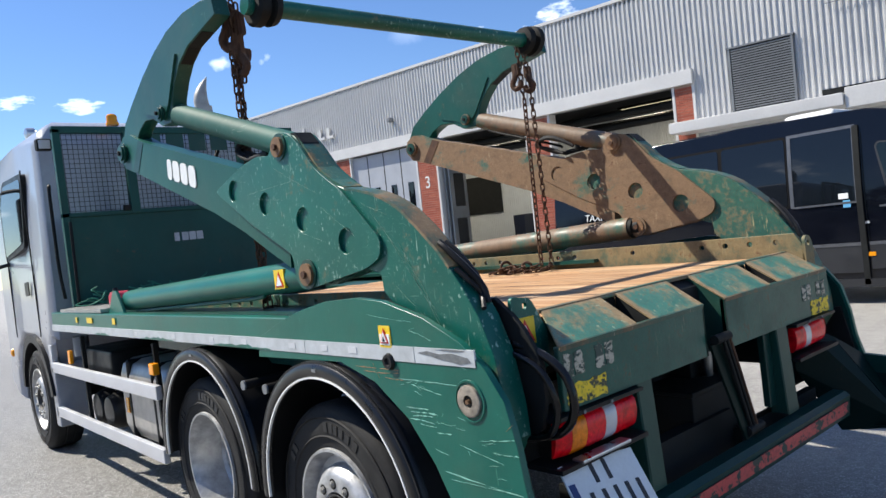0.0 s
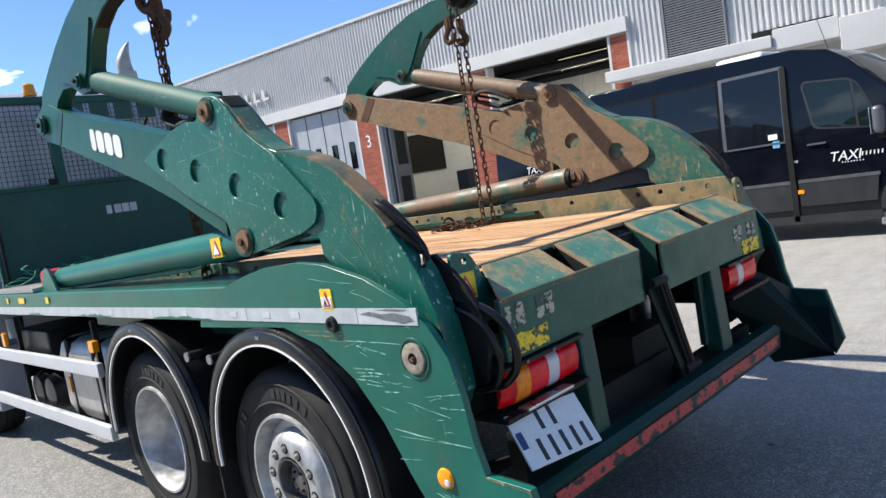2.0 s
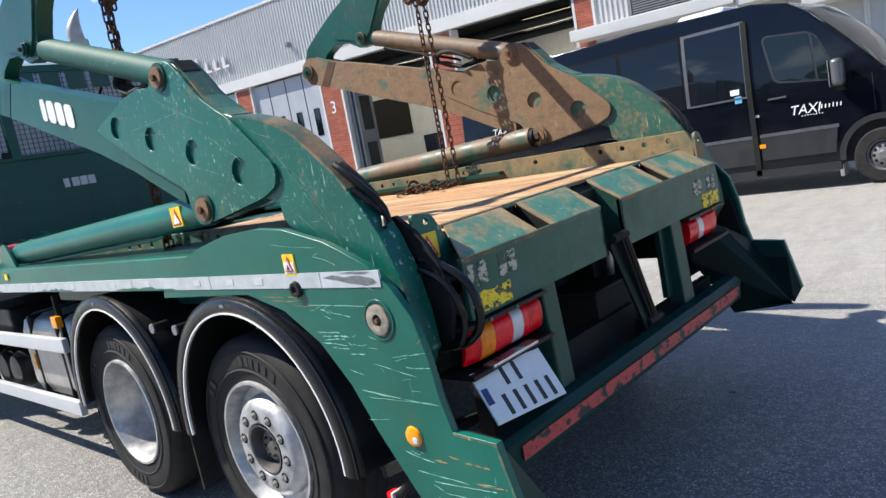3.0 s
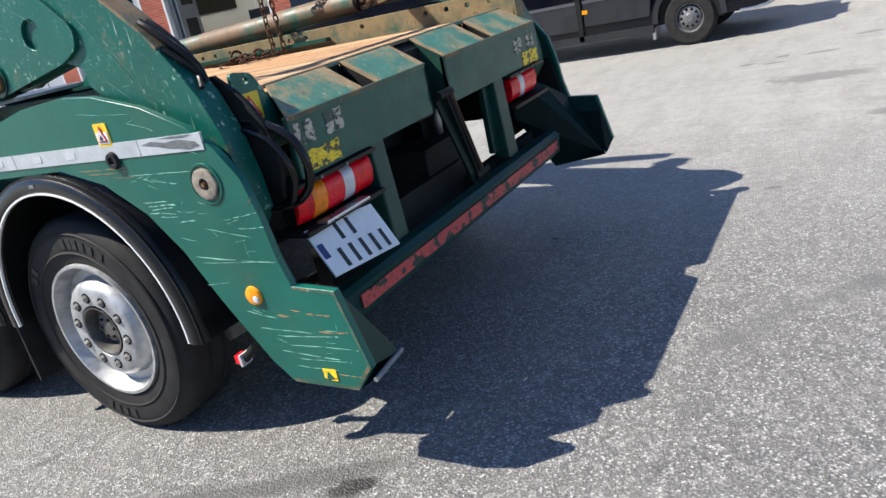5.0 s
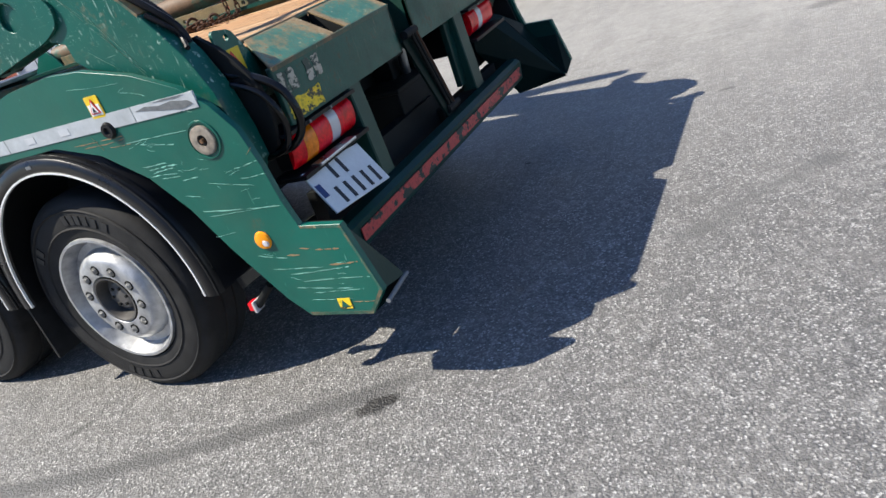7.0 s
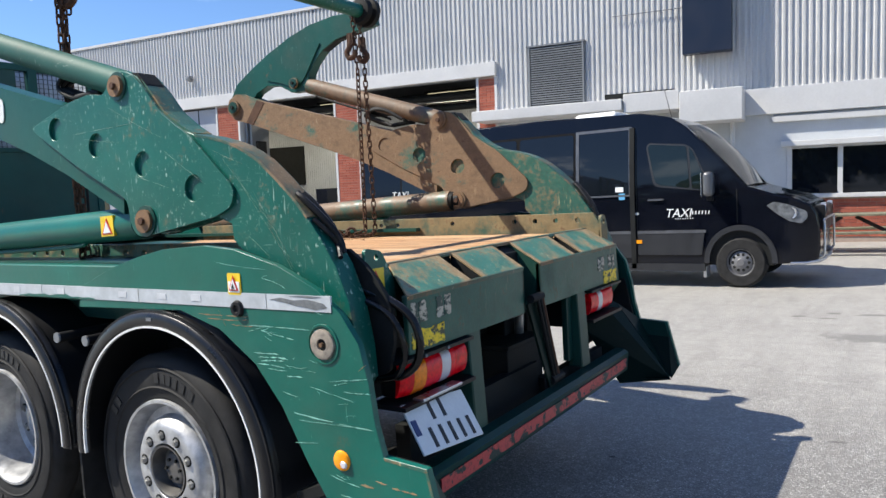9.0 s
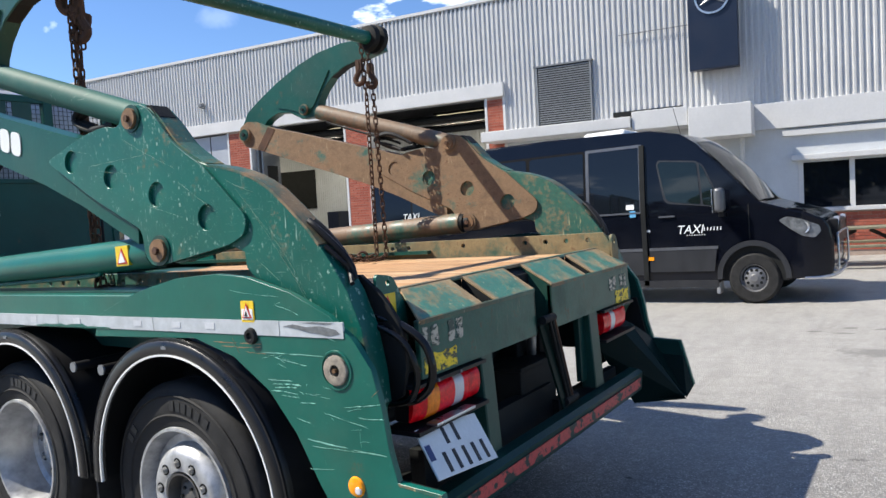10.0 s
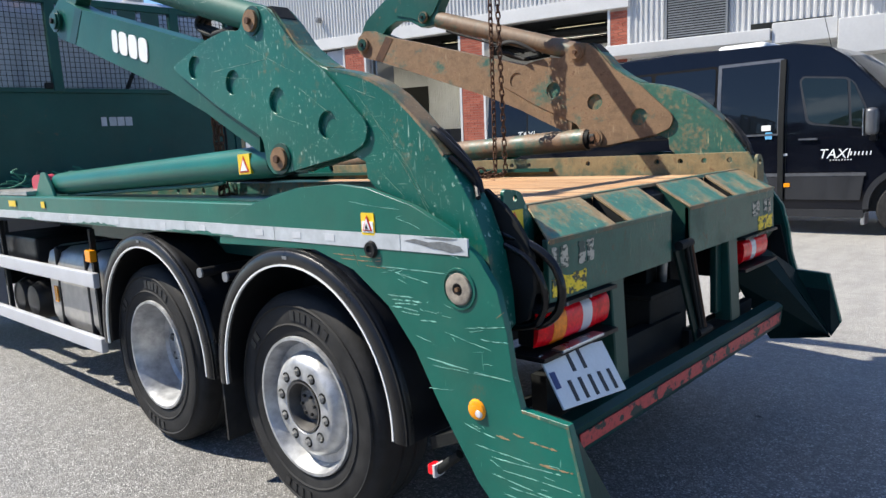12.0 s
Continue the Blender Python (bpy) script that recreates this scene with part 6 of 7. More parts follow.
for y in (3.03, 3.28):
    part("air_tank", lathe(bmesh.new(), [(0.0, -0.5), (0.10, -0.48), (0.125, -0.40), (0.125, 0.0), (0.10, 0.06), (0.0, 0.08)], 24, -1.08, y, 0.56, -1), BLACK, truck)
part("side_marker", boxes((-1.22, -1.18, 1.88, 1.95, 0.92, 0.985), bevel=0.006), ORANGE, truck)
part("tank_reflector", boxes((-1.135, -1.126, 2.62, 2.67, 0.60, 0.70), bevel=0.003), ORANGE, truck)
part("side_marker", boxes((-1.20, -1.17, 3.62, 3.68, 0.86, 0.96), bevel=0.006), ORANGE, truck)
part("filler", rod(bmesh.new(), (-1.12, 3.55, 0.92), (-1.12, 3.55, 1.06), 0.06, n=16), GREY, truck)

true_place = as_drawn
stack = bmesh.new()
lathe(stack, [(0.0, 0.0), (0.105, 0.0), (0.095, 0.30), (0.085, 0.46), (0.0, 0.46)], 20)
stack.transform(Matrix.Translation((0.60, 5.07, 2.80)) @ Matrix.Rotation(radians(-90), 4, "Y"))
ex = part("exhaust_stack", stack, PALE, truck, "pale steel exhaust stack with a curved tip")
tip = bmesh.new()
horn = []
for k in range(9):
    t = k / 8
    c0 = Vector((0.585 - 0.02 * math.sin(math.pi * t) + 0.085 * t * t, 5.07, 3.25 + 0.33 * t))
    r0 = 0.074 * (1 - t ** 2.2) + 0.004
    horn.append([tip.verts.new(c0 + Vector((r0 * math.cos(2 * math.pi * i / 16), r0 * math.sin(2 * math.pi * i / 16), 0))) for i in range(16)])
for p, q in zip(horn, horn[1:]):
    for i in range(16):
        tip.faces.new((p[i - 1], p[i], q[i], q[i - 1]))
tip.faces.new(horn[-1])
part("tip", tip, PALE, ex, "chrome tip", smooth=60)

# ---- things lying on the deck ----
PINKRED = plain("faded_red_plastic", (0.45, 0.03, 0.06), 0.5, 0.0, 0.2, 12, 0.0)
can = thing("jerry_can", "small red plastic jerry can on the deck", "can", (-0.98, 3.45, 1.345))
part("body", plate(bmesh.new(), rounded([(-0.09, 0.0), (0.10, 0.0), (0.10, 0.07), (0.04, 0.10), (-0.06, 0.10), (-0.09, 0.08)], 0.03), -0.05, 0.05, bevel=0.015), PINKRED, can)
part("cap", rod(bmesh.new(), (0, 0.06, 0.08), (0, 0.08, 0.12), 0.02, n=12), BLACK, can)
net = thing("cargo_net", "tangled green rope cargo net on the deck", "net", (-0.75, 3.93, 1.345))
rng = random.Random(3)
bm = bmesh.new()
for k in range(26):
    p = Vector((rng.uniform(-0.3, 0.55), rng.uniform(-0.1, 0.12), 0.015))
    pts = []
    for j in range(6):
        pts.append(p.copy())
        p = p + Vector((rng.uniform(-0.12, 0.12), rng.uniform(-0.06, 0.06), rng.uniform(-0.03, 0.05)))
        p.z = max(0.012, min(0.16, p.z))
    hose(bm, pts, 0.006, 5, 4)
ROPE = plain("green_rope", (0.02, 0.16, 0.10), 0.8, 0.0, 0.4, 20, 0.2)
tagged(part("rope", bm, ROPE, net), kind="stuff")

# ---- chains ----
link_bm = bmesh.new()
ring = []
for i in range(14):
    a = 2 * math.pi * i / 14
    cy, cz = 0.013 * math.cos(a), 0.013 * math.sin(a) + (0.012 if math.sin(a) > 0 else -0.012)
    nrm = Vector((0, math.cos(a), math.sin(a)))
    ring.append([link_bm.verts.new(Vector((0, cy, cz)) + 0.0052 * (math.cos(2 * math.pi * j / 6) * nrm + math.sin(2 * math.pi * j / 6) * Vector((1, 0, 0)))) for j in range(6)])
for i in range(14):
    for j in range(6):
        link_bm.faces.new((ring[i - 1][j - 1], ring[i - 1][j], ring[i][j], ring[i][j - 1]))
LINK = mesh_of("link", link_bm, 60)
LINK.materials.append(RUST)
PITCH = 0.0405


def hung(p):
    """Between the bed and the cross bar at their true heights."""
    return Vector((p[0], p[1] + 0.04, 1.277 + (p[2] - 1.265) * 1.072))


def chain(parent, pts):
    """Links one after another along the polyline."""
    k = 0
    for a, b in zip(pts, pts[1:]):
        a, b = hung(a), hung(b)
        n = max(1, round((b - a).length / PITCH))
        q = (b - a).to_track_quat("Z", "Y").to_matrix().to_4x4()
        for i in range(n):
            ob = new("link", LINK)
            ob.parent = parent
            ob.matrix_local = Matrix.Translation(a + (b - a) * (i + 0.5) / n) @ q @ Matrix.Rotation(radians(45 + 90 * (k % 2)), 4, "Z")
            k += 1


def hook(parent, x, y, z, turn, size=1.0):
    bm = bmesh.new()
    hose(bm, [(0, 0, 0.05), (0, 0.0, 0.0), (0, 0.02, -0.04), (0, 0.035, -0.07), (0, 0.015, -0.10), (0, -0.02, -0.09), (0, -0.03, -0.06)], 0.018, 8)
    plate(bm, rounded([(-0.02, 0.06), (-0.024, -0.01), (0.024, -0.03), (0.022, 0.06)], 0.01), -0.014, 0.014)
    bmesh.ops.scale(bm, vec=(size, size, size), verts=bm.verts)
    h = part("hook", bm, RUST, parent)
    h.data.transform(Matrix.Translation(hung((x, y, z))) @ Matrix.Rotation(radians(turn), 4, "Z"))


c1 = thing("lifting_chain", "rusty double lifting chain with hooks, piled on the bed", "chain", group="lifting chains")
chain(c1, [(0.86, 0.73, 2.63), (0.855, 0.71, 2.30), (0.845, 0.72, 1.29), (0.78, 0.80, 1.268), (0.74, 0.95, 1.265), (0.62, 0.98, 1.263)])
chain(c1, [(0.91, 0.72, 2.63), (0.905, 0.69, 2.30), (0.90, 0.68, 1.29), (0.80, 0.64, 1.266), (0.66, 0.70, 1.263)])
chain(c1, [(0.70, 0.86, 1.263), (0.78, 0.93, 1.275), (0.84, 0.87, 1.263), (0.80, 1.0, 1.263), (0.68, 1.04, 1.263)])
chain(c1, [(0.62, 0.80, 1.266), (0.72, 0.76, 1.285), (0.80, 0.84, 1.29), (0.76, 0.96, 1.28), (0.66, 0.92, 1.285), (0.70, 0.82, 1.30)])
for x, y, z, r, tilt in ((0.70, 0.90, 1.295, 0.038, 70), (0.79, 0.80, 1.285, 0.032, 25)):
    bm = lathe(bmesh.new(), [(r + 0.009 * math.cos(2 * math.pi * k / 8), 0.009 * math.sin(2 * math.pi * k / 8)) for k in range(9)], 24)
    bm.transform(Matrix.Translation(hung((x, y, z))) @ Matrix.Rotation(radians(tilt), 4, "Z"))
    part("ring", bm, RUST, c1)
hook(c1, 0.84, 0.74, 2.46, 10)
hook(c1, 0.905, 0.70, 2.44, 190)
c2 = thing("lifting_chain", "rusty double lifting chain with hooks", "chain", group="lifting chains")
chain(c2, [(-1.060, 0.870, 2.72), (-1.045, 0.890, 2.30), (-1.020, 0.920, 1.30), (-0.980, 0.800, 1.268), (-0.780, 0.670, 1.263)])
chain(c2, [(-1.020, 0.910, 2.72), (-1.010, 0.920, 2.30), (-1.000, 0.960, 1.29), (-0.800, 1.040, 1.265), (-0.740, 0.940, 1.263)])
chain(c2, [(-1.040, 0.850, 2.72), (-1.030, 0.870, 2.30), (-1.010, 0.890, 1.30), (-0.820, 0.870, 1.27)])
chain(c2, [(-1.000, 0.880, 2.72), (-0.990, 0.900, 2.36)])
hook(c2, -1.040, 0.890, 2.64, 30, 1.35)
hook(c2, -0.990, 0.900, 2.60, 120, 1.5)
hook(c2, -1.020, 0.870, 2.50, 200, 1.2)

LIGHTBLUE = plain("light_blue_sticker", (0.12, 0.38, 0.62), 0.4, 0.0, 0.1, 20, 0.0)
VANRIM = plain("grey_wheel_cover", (0.15, 0.15, 0.155), 0.45, 0.3, 0.2, 12, 0.05)
CLEARGLASS = glass_dark("cab_glass", (0.007, 0.012, 0.012))

# ---- the minibus: its front points to -y ----
van = thing("minibus", "black taxi minibus with tinted windows parked by the hall", "van", (7.65, -0.315, 0))
van.scale = (1.0, 1.02, 1.065)
VB = [(-0.93, 0.34), (-0.96, 0.50), (-0.96, 0.78), (-0.93, 0.95), (-0.86, 1.06), (-0.66, 1.16), (-0.43, 1.22), (-0.08, 1.335), (0.27, 1.73), (0.70, 2.17), (0.92, 2.32), (1.35, 2.41), (3.0, 2.46), (6.0, 2.45), (6.45, 2.40), (6.55, 2.2), (6.58, 0.9), (6.56, 0.40), (6.5, 0.33)]
arch = lambda c, r: [(c + r * math.cos(radians(a)), 0.36 + r * math.sin(radians(a))) for a in range(-6, 187, 12)]
outline = VB + [(p[0], p[1]) for p in arch(5.0, 0.42)] + [(4.55, 0.28), (0.45, 0.28)] + [(p[0], p[1]) for p in arch(0.0, 0.42)]
bm = plate(bmesh.new(), outline, 0.0, 1.98, bevel=0.0)
bmesh.ops.recalc_face_normals(bm, faces=bm.faces)


def lean_in(v):
    k = max(0.0, v.co.z - 1.15)
    f = 1 - 0.13 * (k / 1.25) ** 1.5
    if v.co.y < -0.55:
        f *= 1 - 0.22 * ((-0.55 - v.co.y) / 0.5) ** 2
    v.co.x = 0.99 + (v.co.x - 0.99) * f


es = [e for e in bm.edges if len(e.link_faces) == 2 and e.calc_face_angle(0) > 1.2 and abs(e.verts[0].co.x - e.verts[1].co.x) < 1e-6]
bmesh.ops.bevel(bm, geom=es, offset=0.07, segments=3, affect="EDGES", clamp_overlap=True)
for y in (-0.55, -0.63, -0.71, -0.79, -0.87, 1.35, 3.0):
    bmesh.ops.bisect_plane(bm, geom=bm.verts[:] + bm.edges[:] + bm.faces[:], plane_co=(0, y, 0), plane_no=(0, 1, 0))
for z in (1.15, 1.3, 1.45, 1.6, 1.75, 1.9, 2.05, 2.2, 2.33):
    bmesh.ops.bisect_plane(bm, geom=bm.verts[:] + bm.edges[:] + bm.faces[:], plane_co=(0, 0, z), plane_no=(0, 0, 1))
for v in bm.verts:
    lean_in(v)
part("body", bm, VANPAINT, van, "glossy black van body", smooth=40)


def van_panel(name, pts, material, x0=-0.006, depth=0.03, r=0.03, parent=None, label=""):
    bm = plate(bmesh.new(), rounded(pts, r), x0, x0 + depth)
    for z in (1.15, 1.3, 1.45, 1.6, 1.75, 1.9, 2.05, 2.2):
        bmesh.ops.bisect_plane(bm, geom=bm.verts[:] + bm.edges[:] + bm.faces[:], plane_co=(0, 0, z), plane_no=(0, 0, 1))
    for v in bm.verts:
        lean = v.co.x
        k = max(0.0, v.co.z - 1.15)
        v.co.x = lean + 0.99 * 0.13 * (k / 1.25) ** 1.5 + (0.99 * 0.22 * (max(0.0, -0.55 - v.co.y) / 0.5) ** 2)
    return part(name, bm, material, parent or van, label)


wins = [((1.50, 1.28), (2.30, 1.28), (2.30, 2.205), (1.50, 2.205)), ((2.38, 1.30), (3.30, 1.30), (3.30, 2.20), (2.38, 2.20)), ((3.36, 1.30), (4.55, 1.30), (4.55, 2.20), (3.36, 2.20)), ((4.62, 1.30), (5.65, 1.30), (5.65, 2.20), (4.62, 2.20))]
for w in wins:
    van_panel("side_window", w, GLASS, -0.008, 0.03, 0.05, label="tinted side window")
SLIDER = plain("grey_window_bars", (0.11, 0.115, 0.125), 0.35, 0.4, 0.15, 9, 0.02)
slider = van_panel("window_frame", ((2.29, 1.27), (2.34, 1.27), (2.34, 2.235), (2.29, 2.235)), SLIDER, -0.016, 0.03, 0.01, label="grey sliding window frame")
for pts in (((1.47, 2.195), (2.30, 2.195), (2.30, 2.235), (1.47, 2.235)), ((1.47, 1.265), (1.515, 1.265), (1.515, 2.20), (1.47, 2.20)), ((1.51, 1.265), (2.295, 1.265), (2.295, 1.29), (1.51, 1.29))):
    van_panel("frame_bar", pts, SLIDER, -0.015, 0.03, 0.008, parent=slider)
SEAL = plain("matt_black_seal", (0.004, 0.004, 0.005), 0.8, 0.0, 0.2, 9, 0.0)
SEAL.node_tree.nodes["Principled BSDF"].inputs["Specular IOR Level"].default_value = 0.15
van_panel("window_seal", ((2.355, 1.27), (5.68, 1.27), (5.68, 2.23), (2.355, 2.23)), SEAL, -0.004, 0.02, 0.05)
van_panel("window_seal", ((0.33, 1.28), (1.10, 1.375), (1.16, 1.42), (1.26, 1.93), (1.22, 1.985), (0.70, 1.93), (0.60, 1.86)), VANGREY, -0.004, 0.02, 0.04)
van_panel("door_window", ((0.645, 1.34), (1.07, 1.40), (1.13, 1.44), (1.235, 1.92), (1.205, 1.965), (0.69, 1.905)), CLEARGLASS, -0.008, 0.03, 0.04, label="front door window")
van_panel("quarter_window", ((0.37, 1.305), (0.615, 1.335), (0.655, 1.89), (0.61, 1.84)), CLEARGLASS, -0.008, 0.03, 0.02)
van_panel("cladding", ((0.50, 0.44), (1.40, 0.44), (1.40, 0.74), (0.46, 0.74)), VANGREY, -0.018, 0.03, 0.02, label="grey side cladding")
van_panel("cladding", ((1.46, 0.40), (4.50, 0.40), (4.50, 0.74), (1.46, 0.74)), VANGREY, -0.018, 0.03, 0.02, label="grey side cladding")
for y in (0.02, 1.40):
    van_panel("door_seam", ((y, 0.42 if y > 1 else 0.86), (y + 0.012, 0.42 if y > 1 else 0.86), (y + 0.012, 2.12 if y > 1 else 1.3), (y, 2.12 if y > 1 else 1.3)), GRIME_SHADE, -0.003, 0.02, 0.003)
van_panel("side_moulding", ((1.46, 0.735), (4.50, 0.735), (4.50, 0.775), (1.46, 0.775)), SLIDER, -0.024, 0.03, 0.01)
van_panel("side_moulding", ((0.44, 0.735), (1.40, 0.735), (1.40, 0.775), (0.44, 0.775)), SLIDER, -0.024, 0.03, 0.01)
van_panel("sill", ((0.46, 0.22), (4.52, 0.22), (4.52, 0.32), (0.46, 0.32)), VANGREY, -0.03, 0.06, 0.01)
van_panel("step_post", ((1.43, 0.25), (1.50, 0.25), (1.50, 2.22), (1.43, 2.22)), GRIME_SHADE, -0.03, 0.03, 0.01)
van_panel("door_handle", ((1.01, 1.19), (1.24, 1.19), (1.24, 1.212), (1.01, 1.212)), SLIDER, -0.03, 0.03, 0.01)
van_panel("indicator", ((1.34, 0.60), (1.42, 0.60), (1.42, 0.65), (1.34, 0.65)), ORANGE, -0.026, 0.03, 0.008)
van_panel("sticker", ((1.60, 1.33), (1.72, 1.33), (1.72, 1.40), (1.60, 1.40)), WHITE, -0.012, 0.03, 0.004)
van_panel("sticker", ((1.58, 1.22), (1.67, 1.22), (1.67, 1.31), (1.58, 1.31)), LIGHTBLUE, -0.012, 0.03, 0.004)
van_panel("filler_cap", ((1.38, 1.00), (1.44, 1.00), (1.44, 1.03), (1.38, 1.03)), TAPE, -0.012, 0.03, 0.004)
tm = Matrix.Translation((-0.003, 1.0, 0.955)) @ Matrix(((0, 0, -1, 0), (-1, 0, 0, 0), (0, 1, 0, 0), (0, 0, 0, 1)))
lettering("lettering", "TAXI", 0.165, tm, WHITE, van, 0.006, 0.25, "white slanted lettering")
tm2 = Matrix.Translation((-0.004, 5.87, 1.41)) @ Matrix(((0, 0, -1, 0), (-1, 0, 0, 0), (0, 1, 0, 0), (0, 0, 0, 1)))
lettering("lettering", "TAXI", 0.165, tm2, WHITE, van, 0.006, 0.25, "white slanted lettering")
for k in range(6):
    y = 0.625 - k * 0.044
    part("lettering_bar", plate(bmesh.new(), [(y, 0.985), (y - 0.014, 0.985), (y - 0.022, 1.030), (y - 0.008, 1.030)], -0.006, 0.002), WHITE, van, smooth=None)
for k in range(8):
    y = 0.86 - k * 0.034
    part("lettering_bar", plate(bmesh.new(), [(y, 0.925), (y - 0.012, 0.925), (y - 0.015, 0.939), (y - 0.003, 0.939)], -0.006, 0.002), WHITE, van, smooth=None)
part("arch_trim", arc_band(bmesh.new(), 0.0, 0.36, 0.40, 0.47, -0.02, 0.10, -4, 184, 24), VANGREY, van)
part("arch_trim", arc_band(bmesh.new(), 5.0, 0.36, 0.40, 0.47, -0.02, 0.10, -4, 184, 24), VANGREY, van)
for y in (0.0, 5.0):
    part("wheel_well", boxes((0.05, 1.9, y - 0.42, y + 0.42, 0.3, 0.85)), GRIME_SHADE, van)
part("mudflap", boxes((0.03, 0.25, 0.45, 0.50, 0.13, 0.46), bevel=0.01), ALU, van)
for y in (0.0, 5.0):
    for x, s in ((0.01, -1), (1.97, 1)):
        w = part("wheel", lathe(bmesh.new(), [(0.17, -0.02), (0.19, 0.0), (0.30, 0.0), (0.325, -0.02), (0.335, -0.05), (0.335, -0.19), (0.30, -0.22), (0.20, -0.21)], 48, x, y, 0.335, s), RUBBER, van, "black tyre")
        part("wheel_cover", lathe(bmesh.new(), [(0.185, -0.02), (0.178, -0.004), (0.168, -0.016), (0.160, -0.045), (0.142, -0.040), (0.10, -0.018), (0.06, -0.012), (0.045, 0.0), (0.0, 0.0)], 40, x, y, 0.335, s), VANRIM, w, "dark grey slotted wheel cover")
        for k in range(10):
            a = 2 * math.pi * k / 10
            part("slot", rod(bmesh.new(), (x - s * 0.07, y + 0.105 * math.cos(a), 0.335 + 0.105 * math.sin(a)), (x - s * 0.016, y + 0.105 * math.cos(a), 0.335 + 0.105 * math.sin(a)), 0.020, n=10), GRIME_SHADE, w)
    part("axle", rod(bmesh.new(), (0.1, y, 0.335), (1.9, y, 0.335), 0.05, n=10), GRIME_SHADE, van)
HEADGLASS = plain("headlight_glass", (0.16, 0.17, 0.18), 0.12, 0.2, 0.5, 14, 0.05, 0.6)
# front of the van
LAMP = [(-0.34, 1.07), (-0.44, 1.115), (-0.62, 1.07), (-0.82, 0.98), (-0.83, 0.90), (-0.76, 0.83), (-0.62, 0.86), (-0.48, 0.95)]
for side, x0, x1 in ((-1, 0.0, 0.36), (1, 1.98, 1.62)):
    bm = plate(bmesh.new(), rounded(LAMP, 0.03), x0, x1)
    for v in bm.verts:
        v.co.x += -side * (0.99 * 0.22 * (max(0.0, -0.55 - v.co.y) / 0.5) ** 2 - 0.010)
    head = part("headlight", bm, HEADGLASS, van, "clear headlight")
    part("reflector", lathe(bmesh.new(), [(0.0, 0.006), (0.035, 0.010), (0.062, 0.022), (0.070, 0.022), (0.072, 0.0)], 20, x0 - side * 0.022, -0.64, 0.965, side), ALU, head, "bright lamp reflector")
part("grille", boxes((0.45, 1.53, -1.0, -0.85, 0.72, 1.04), bevel=0.03), BLACK, van)
for x in (0.55, 1.43):
    part("spotlight", rod(bmesh.new(), (x, -1.0, 0.98), (x, -0.94, 0.98), 0.085, n=20), ALU, van)
bm = bmesh.new()
hose(bm, [(0.30, -0.90, 0.40), (0.30, -0.98, 0.40), (0.30, -0.995, 0.50), (0.32, -0.995, 0.80), (0.42, -0.995, 0.86), (1.56, -0.995, 0.86), (1.66, -0.995, 0.80), (1.68, -0.995, 0.5), (1.68, -0.98, 0.4), (1.68, -0.90, 0.4)], 0.015, 10)
part("bull_bar", bm, ALU, van, "chrome bull bar")
bm = bmesh.new()
hose(bm, [(0.02, -0.62, 0.33), (0.08, -0.80, 0.33), (0.22, -0.95, 0.35), (1.0, -0.99, 0.35), (1.76, -0.95, 0.35)], 0.022, 10)
part("bumper_trim", bm, ALU, van, "chrome lower bumper trim")
bm = bmesh.new()
slope = [(-0.09, 1.335), (0.09, 1.54), (0.27, 1.737), (0.48, 1.96), (0.70, 2.178)]
grid = []
for k in range(15):
    x = 0.10 + 1.78 * k / 14
    out = 0.10 * (1 - ((x - 0.99) / 0.89) ** 2)
    grid.append([bm.verts.new((x, y - 0.74 * (0.008 + out * k2), z + 0.67 * (0.008 + out * k2))) for (y, z), k2 in zip(slope, (0.25, 0.75, 1.0, 0.9, 0.5))])
for a, b in zip(grid, grid[1:]):
    for k in range(len(slope) - 1):
        bm.faces.new((a[k], a[k + 1], b[k + 1], b[k]))
bmesh.ops.recalc_face_normals(bm, faces=bm.faces)
bmesh.ops.solidify(bm, geom=bm.faces[:], thickness=0.006)
for v in bm.verts:
    lean_in(v)
part("windscreen", bm, GLASS, van, "curved sloping windscreen", smooth=60)
part("bonnet_seam", plate(bmesh.new(), [(-0.66, 1.164), (-0.43, 1.224), (-0.43, 1.230), (-0.66, 1.170)], 0.16, 1.82), VANPAINT, van)
mir = part("mirror_housing", boxes((-0.23, -0.05, 0.29, 0.43, 1.22, 1.54), bevel=0.05), SLIDER, van, "grey rounded door mirror", smooth=60)
part("mirror_arm", boxes((-0.10, 0.08, 0.32, 0.40, 1.16, 1.22), bevel=0.01), BLACK, mir)
part("mirror_glass", boxes((-0.225, -0.06, 0.436, 0.446, 1.22, 1.53), bevel=0.004), ALU, mir)
part("roof_unit", boxes((0.55, 1.45, 1.85, 2.55, 2.40, 2.53), bevel=0.06), WHITE, van, "white rooftop air conditioning unit", smooth=60)
part("aerial", rod(bmesh.new(), (0.35, 0.95, 2.30), (0.35, 1.05, 2.72), 0.004, n=6), BLACK, van)

# ---- the hall: its wall runs along its own y axis ----
hall = thing("workshop_hall", "workshop hall with pale ribbed cladding and brick piers", "building", (15.1, -0.33, 0.14), 6.4, kind="structure")
# the yard falls a little along the wall
hall.rotation_euler.x = radians(1.2)
hall.scale = (1.0, 1.005, 1.015)


